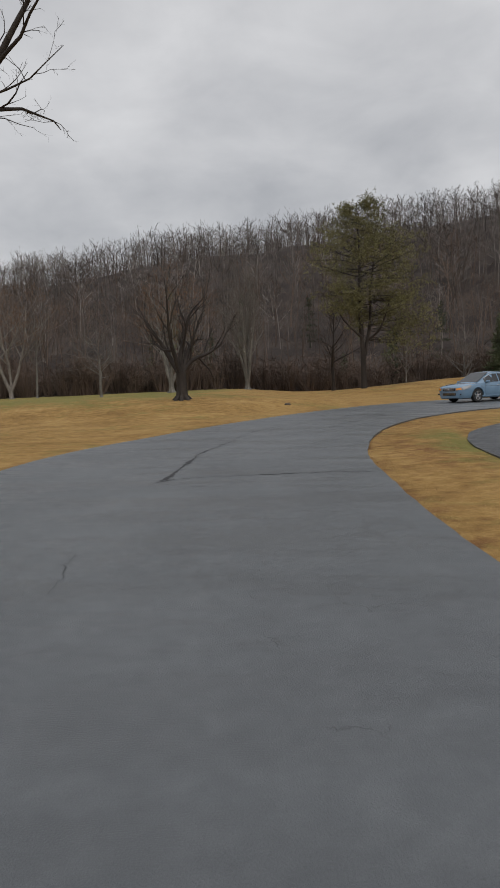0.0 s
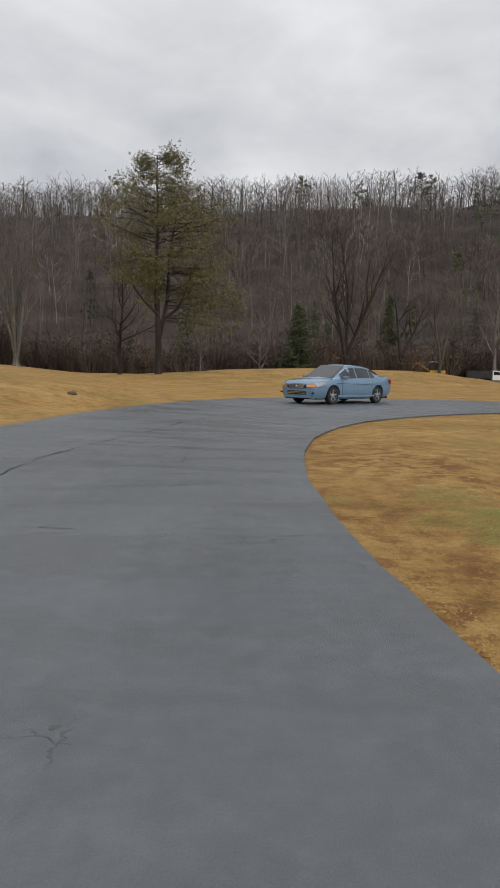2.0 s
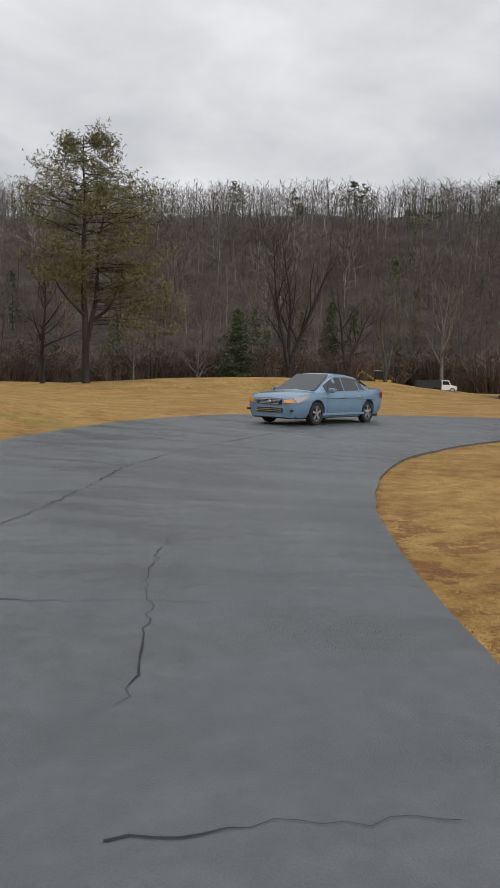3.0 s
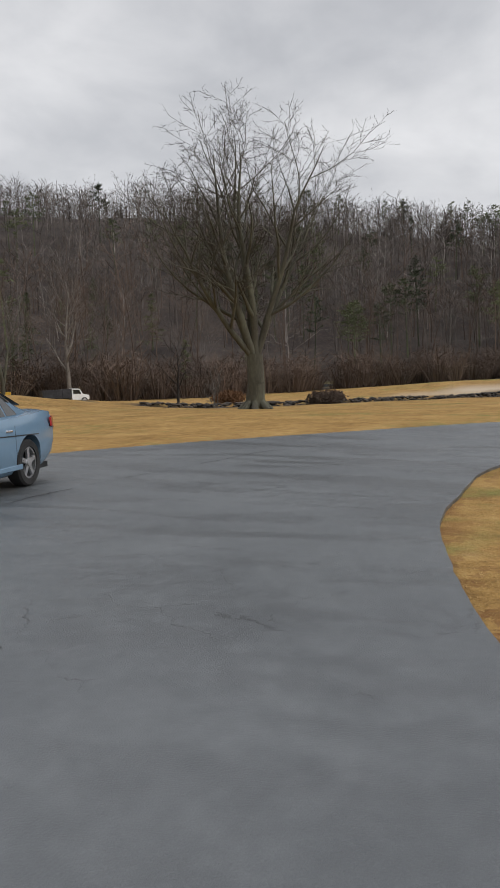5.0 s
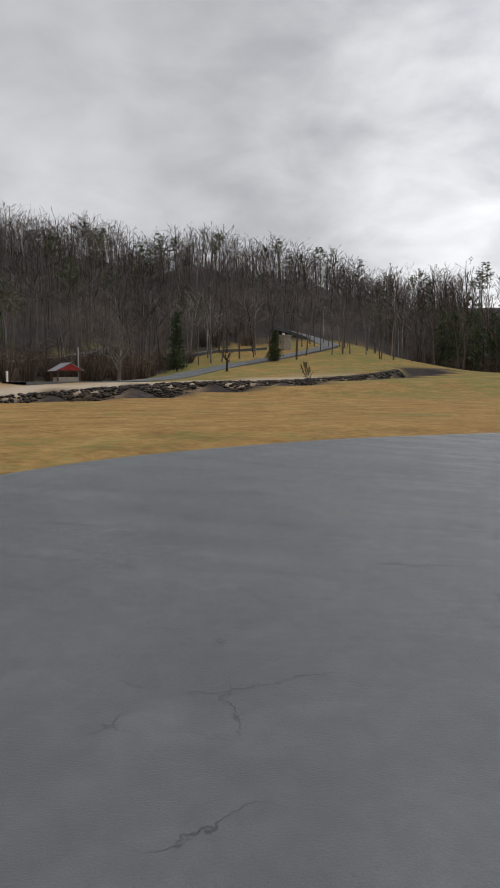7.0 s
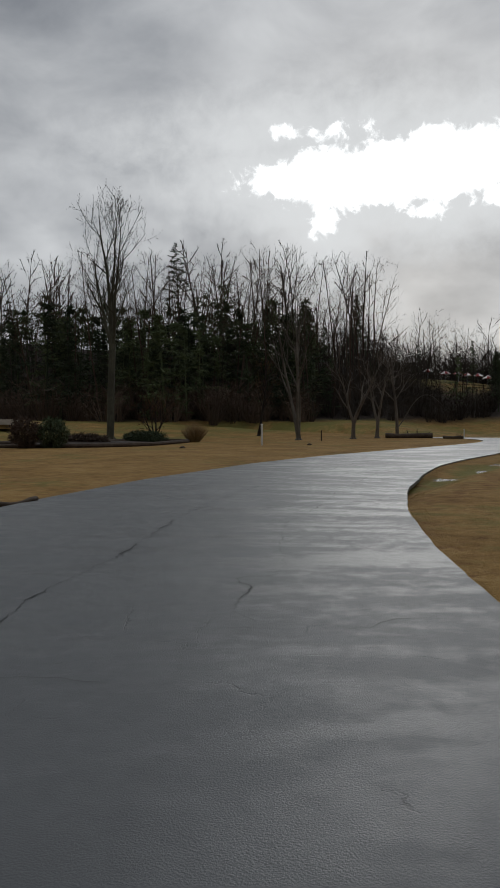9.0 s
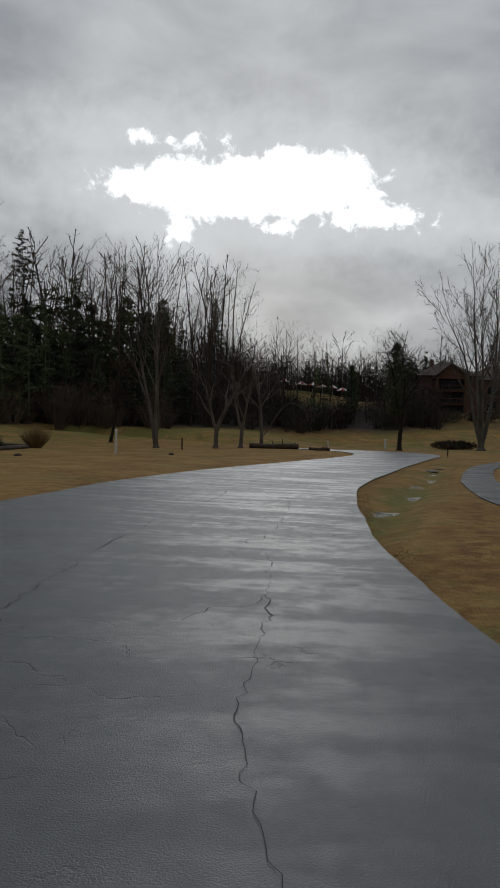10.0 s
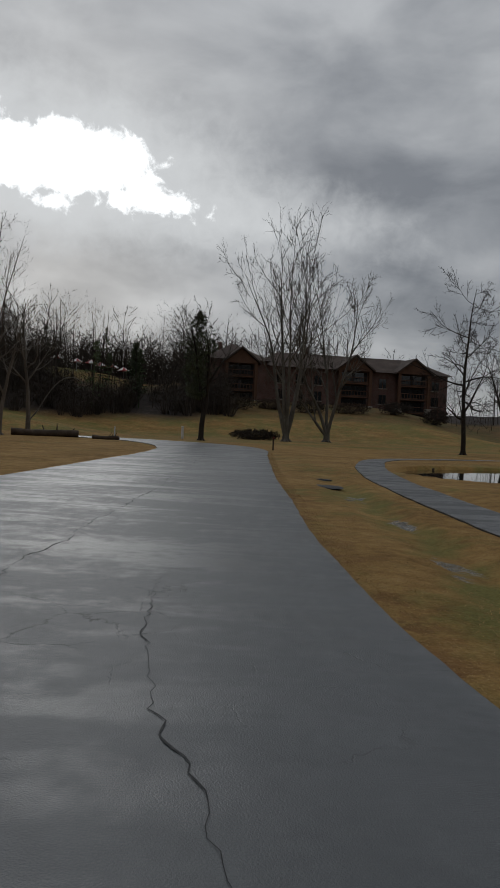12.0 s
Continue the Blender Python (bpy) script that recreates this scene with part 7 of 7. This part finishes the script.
def rail_fence():
    t = thing_at("fence", 55.0, -124.0, 0, "low brown timber rail fence on the slope", "fence")
    z0 = ground_z(55.0, -124.0)
    xs = [-6 + 1.9 * k for k in range(9)]
    for a in xs:
        bm = bmesh.new()
        z = ground_z(55 + a, -124) - z0
        box(bm, (0.16, 0.16, 1.3), (a, 0, z + 0.6), (0, 0, 0), 0.02)
        part("post", bm, LOG, t)
    for a, b in zip(xs, xs[1:]):
        for h in (0.5, 1.0):
            bm = bmesh.new()
            tube(bm, (a, 0.05, ground_z(55 + a, -124) - z0 + h), (b, 0.05, ground_z(55 + b, -124) - z0 + h), 0.055, 0.055, 7)
            part("rail", bm, LOG, t)
    return t


rail_fence()


# ---- pond, ditch water, cracks and small marks ----
def pool(name, outline, z, label, category, kind="structure"):
    bm = bmesh.new()
    top = [bm.verts.new((x, y, z)) for x, y in outline]
    low = [bm.verts.new((x, y, z - 0.03)) for x, y in outline]
    bm.faces.new(top)
    for k in range(len(outline)):
        j = (k + 1) % len(outline)
        bm.faces.new((top[k], low[k], low[j], top[j]))
    bmesh.ops.recalc_face_normals(bm, faces=bm.faces)
    return tagged(part(name, bm, WATER), label, category, kind=kind)


pool("water", [(22.4 + 6.8 * math.cos(k / 40 * 6.283), -16.5 + 5.8 * math.sin(k / 40 * 6.283)) for k in range(40)], -0.13, "still pond reflecting the grey sky", "pond")


def crack(points, width, seed):
    """A ragged tar-dark crack as a thin raised ribbon on the road."""
    rng = random.Random(seed)
    line = dense(spline(points, 6), 0.07)
    wander = np.cumsum([rng.gauss(0, 0.012) for _ in range(len(line))])
    wander = wander - np.linspace(wander[0], wander[-1], len(line))
    bm = bmesh.new()
    d = np.gradient(line, axis=0)
    prev = None
    for k, ((x, y), (dx, dy), drift) in enumerate(zip(line, d, wander)):
        l = max(1e-6, math.hypot(dx, dy))
        nx, ny = -dy / l, dx / l
        j = rng.gauss(0, 0.012) + drift
        gape = 0.45 + 0.5 * math.sin(k * 0.23 + seed) + 0.35 * math.sin(k * 0.071 + 2 * seed)
        w = max(0.0015, width * 0.27 * rng.uniform(0.4, 1.5) * min(1.3, max(0.3, gape)))
        a = bm.verts.new((x + nx * (j - w), y + ny * (j - w), 0.0045))
        b = bm.verts.new((x + nx * (j + w), y + ny * (j + w), 0.0045))
        if prev:
            bm.faces.new((prev[0], a, b, prev[1]))
        prev = (a, b)
    return part("crack", bm, CRACK, road)


for k, (points, width) in enumerate((
    ([(-1.29, 9.86), (-1.19, 11.0), (-0.99, 13.2), (-0.6, 15.7)], 0.13),
    ([(-0.6, 15.7), (-0.54, 16.1), (0.15, 19.7), (1.2, 22.4), (2.6, 24.7), (4.0, 27.1), (5.15, 28.6), (7.5, 31.0), (10.2, 33.2), (13.2, 34.9), (17.5, 35.5), (19.3, 35.6), (22.6, 34.6)], 0.05),
    ([(-1.34, 9.76), (-0.93, 10.05), (-0.36, 10.11), (0.64, 10.1), (1.28, 10.08), (1.76, 9.95)], 0.13),
    ([(-0.8, 9.2), (-0.5, 9.1), (-0.3, 9.13)], 0.06), ([(-1.95, 11.65), (-1.6, 11.48)], 0.06), ([(-1.35, 4.48), (-1.41, 5.04), (-1.45, 5.6)], 0.02),
    ([(3.34, 22.7), (2.9, 21.8), (2.66, 21.0), (2.42, 20.4), (2.2, 19.9)], 0.014), ([(9.2, 31.2), (9.8, 30.8)], 0.05),
    ([(19.8, 32.8), (19.75, 32.1), (19.7, 31.6), (19.76, 31.2), (19.6, 30.85)], 0.013), ([(16.2, 31.8), (16.9, 31.85), (17.3, 31.85), (17.0, 31.57), (17.9, 31.7), (18.3, 31.55), (17.95, 31.1), (17.85, 30.8)], 0.012),
    ([(17.9, 31.78), (18.8, 31.79), (19.05, 31.7)], 0.012), ([(14.2, 32.6), (14.6, 32.2)], 0.015), ([(15.65, 32.95), (15.95, 32.6)], 0.015), ([(14.8, 32.75), (15.3, 32.55)], 0.015), ([(23.05, 30.9), (22.93, 30.2)], 0.012),
    ([(28.6, 27.6), (30.4, 25.6), (31.8, 23.7), (32.2, 22.7), (33.0, 20.7), (34.0, 18.4), (34.9, 15.6), (35.4, 13.9), (35.7, 12.5), (36.1, 10.4), (36.4, 8.1), (37.0, 5.3), (37.3, 2.1), (37.2, -3), (36.9, -12), (36.6, -24)], 0.035),
    ([(30.0, 23.1), (30.3, 22.9), (30.5, 22.3), (30.8, 22.0), (30.6, 21.6), (31.3, 20.2), (31.95, 18.8), (32.5, 16.9), (33.0, 15.1), (33.5, 13.8), (34.0, 11.0), (34.3, 9.2), (34.8, 7.4), (35.0, 6.4), (35.3, 5.5), (35.45, 4.5), (35.6, 2.9), (35.5, 2.0)], 0.016),
    ([(30.1, 23.3), (29.8, 23.2)], 0.02), ([(29.6, 23.2), (29.6, 23.0), (29.3, 22.9), (29.2, 22.6), (28.9, 22.4)], 0.015), ([(32.9, 17.3), (32.9, 17.0), (32.85, 16.8), (32.6, 16.7), (32.6, 16.3), (32.5, 16.2)], 0.014),
    ([(33.65, 13.5), (33.5, 13.86), (33.3, 13.84)], 0.014), ([(34.4, 11.1), (34.1, 10.6), (33.9, 10.6)], 0.014))):
    crack(points, width, k)
rng = random.Random(5)
for k in range(26):
    s = rng.randrange(190, len(road_line) - 160)
    c, a, b = road_line[s][:2], road_line[s][2:4], road_line[s][4:6]
    u = rng.uniform(0.04, 0.75)
    w = rng.uniform(0.08, 0.25)
    p, q = a + (b - a) * u, a + (b - a) * min(0.95, u + w)
    crack([tuple(p), tuple((p + q) / 2 + np.array([rng.gauss(0, 0.08), rng.gauss(0, 0.08)])), tuple(q)], rng.uniform(0.008, 0.016), 100 + k)


def small_mark(name, x, y, size, label, category, material, z=None):
    t = thing_at(name, x, y, rng.uniform(0, 90), label, category)
    bm = bmesh.new()
    bmesh.ops.create_icosphere(bm, subdivisions=2, radius=1.0)
    for v in bm.verts:
        v.co *= 1 + 0.25 * noise.noise(v.co * 1.7 + Vector((x, y, 0)))
    bmesh.ops.transform(bm, matrix=Matrix.Diagonal((*size, 1)), verts=bm.verts)
    part("lump", bm, material, t)
    return t


small_mark("stone", 1.96, 35.3, (0.2, 0.14, 0.10), "small dark stone on the lawn edge", "stone", LOG)
small_mark("stone", 53.4, -9.0, (0.22, 0.16, 0.14), "small dark clod on the tan lawn", "stone", LOG)
small_mark("stone", 48.6, -17.5, (0.18, 0.16, 0.14), "small dark clod on the tan lawn", "stone", LOG)
small_mark("drain_lip", 32.8, -9.0, (0.42, 0.5, 0.05), "dark drain opening in the swale", "drain", BLACK_PLASTIC)
small_mark("drain_lip", 32.6, -11.5, (0.22, 0.28, 0.05), "dark drain opening in the swale", "drain", BLACK_PLASTIC)


# ---- turf blades beside the road and the path ----
def turf():
    rg = np.random.RandomState(3)
    edge = dense(ROAD[:, :2], 0.05)
    edge = edge[(edge[:, 1] > -30) & ((edge[:, 1] > 3) | (edge[:, 0] > 20))]
    d = np.gradient(edge, axis=0)
    nrm = unit(np.stack([d[:, 1], -d[:, 0]], -1))
    k = rg.randint(0, len(edge), 160000)
    out = np.where(rg.rand(len(k)) < 0.25, rg.uniform(0, 0.3, len(k)), 4.2 * rg.rand(len(k)) ** 1.3)
    x, y = (edge[k] + nrm[k] * out[:, None]).T
    near = off_road(x, y) > -0.03
    x, y = x[near], y[near]
    dp, _ = off_line(x, y, CART)
    keep = dp > 0.6
    wet = ((x - 22.4) / 6.6) ** 2 + ((y + 16.5) / 5.6) ** 2
    keep &= wet > 1.0
    x, y = x[keep], y[keep]
    z = terrain(x, y)
    n = len(x)
    h = 0.003 + 0.007 * rg.rand(n) * (0.6 + 0.8 * (waves(x, y, 3.0, 12) > 0))
    t = rg.rand(n) * 6.283
    lean = 0.015 + 0.035 * rg.rand(n)
    w = 0.003 + 0.004 * rg.rand(n)
    c, s = np.cos(t), np.sin(t)
    a = np.stack([x - s * w, y + c * w, z - 0.005], -1)
    b = np.stack([x + s * w, y - c * w, z - 0.005], -1)
    e = np.stack([x + c * lean, y + s * lean, z + h], -1)
    v = np.stack([a, b, e], 1).reshape(-1, 3)
    tagged(part("turf", mesh_of("turf", v, np.arange(3 * n).reshape(-1, 3), BLADES)), "short dormant tan grass blades beside the road", "grass", kind="stuff")


turf()
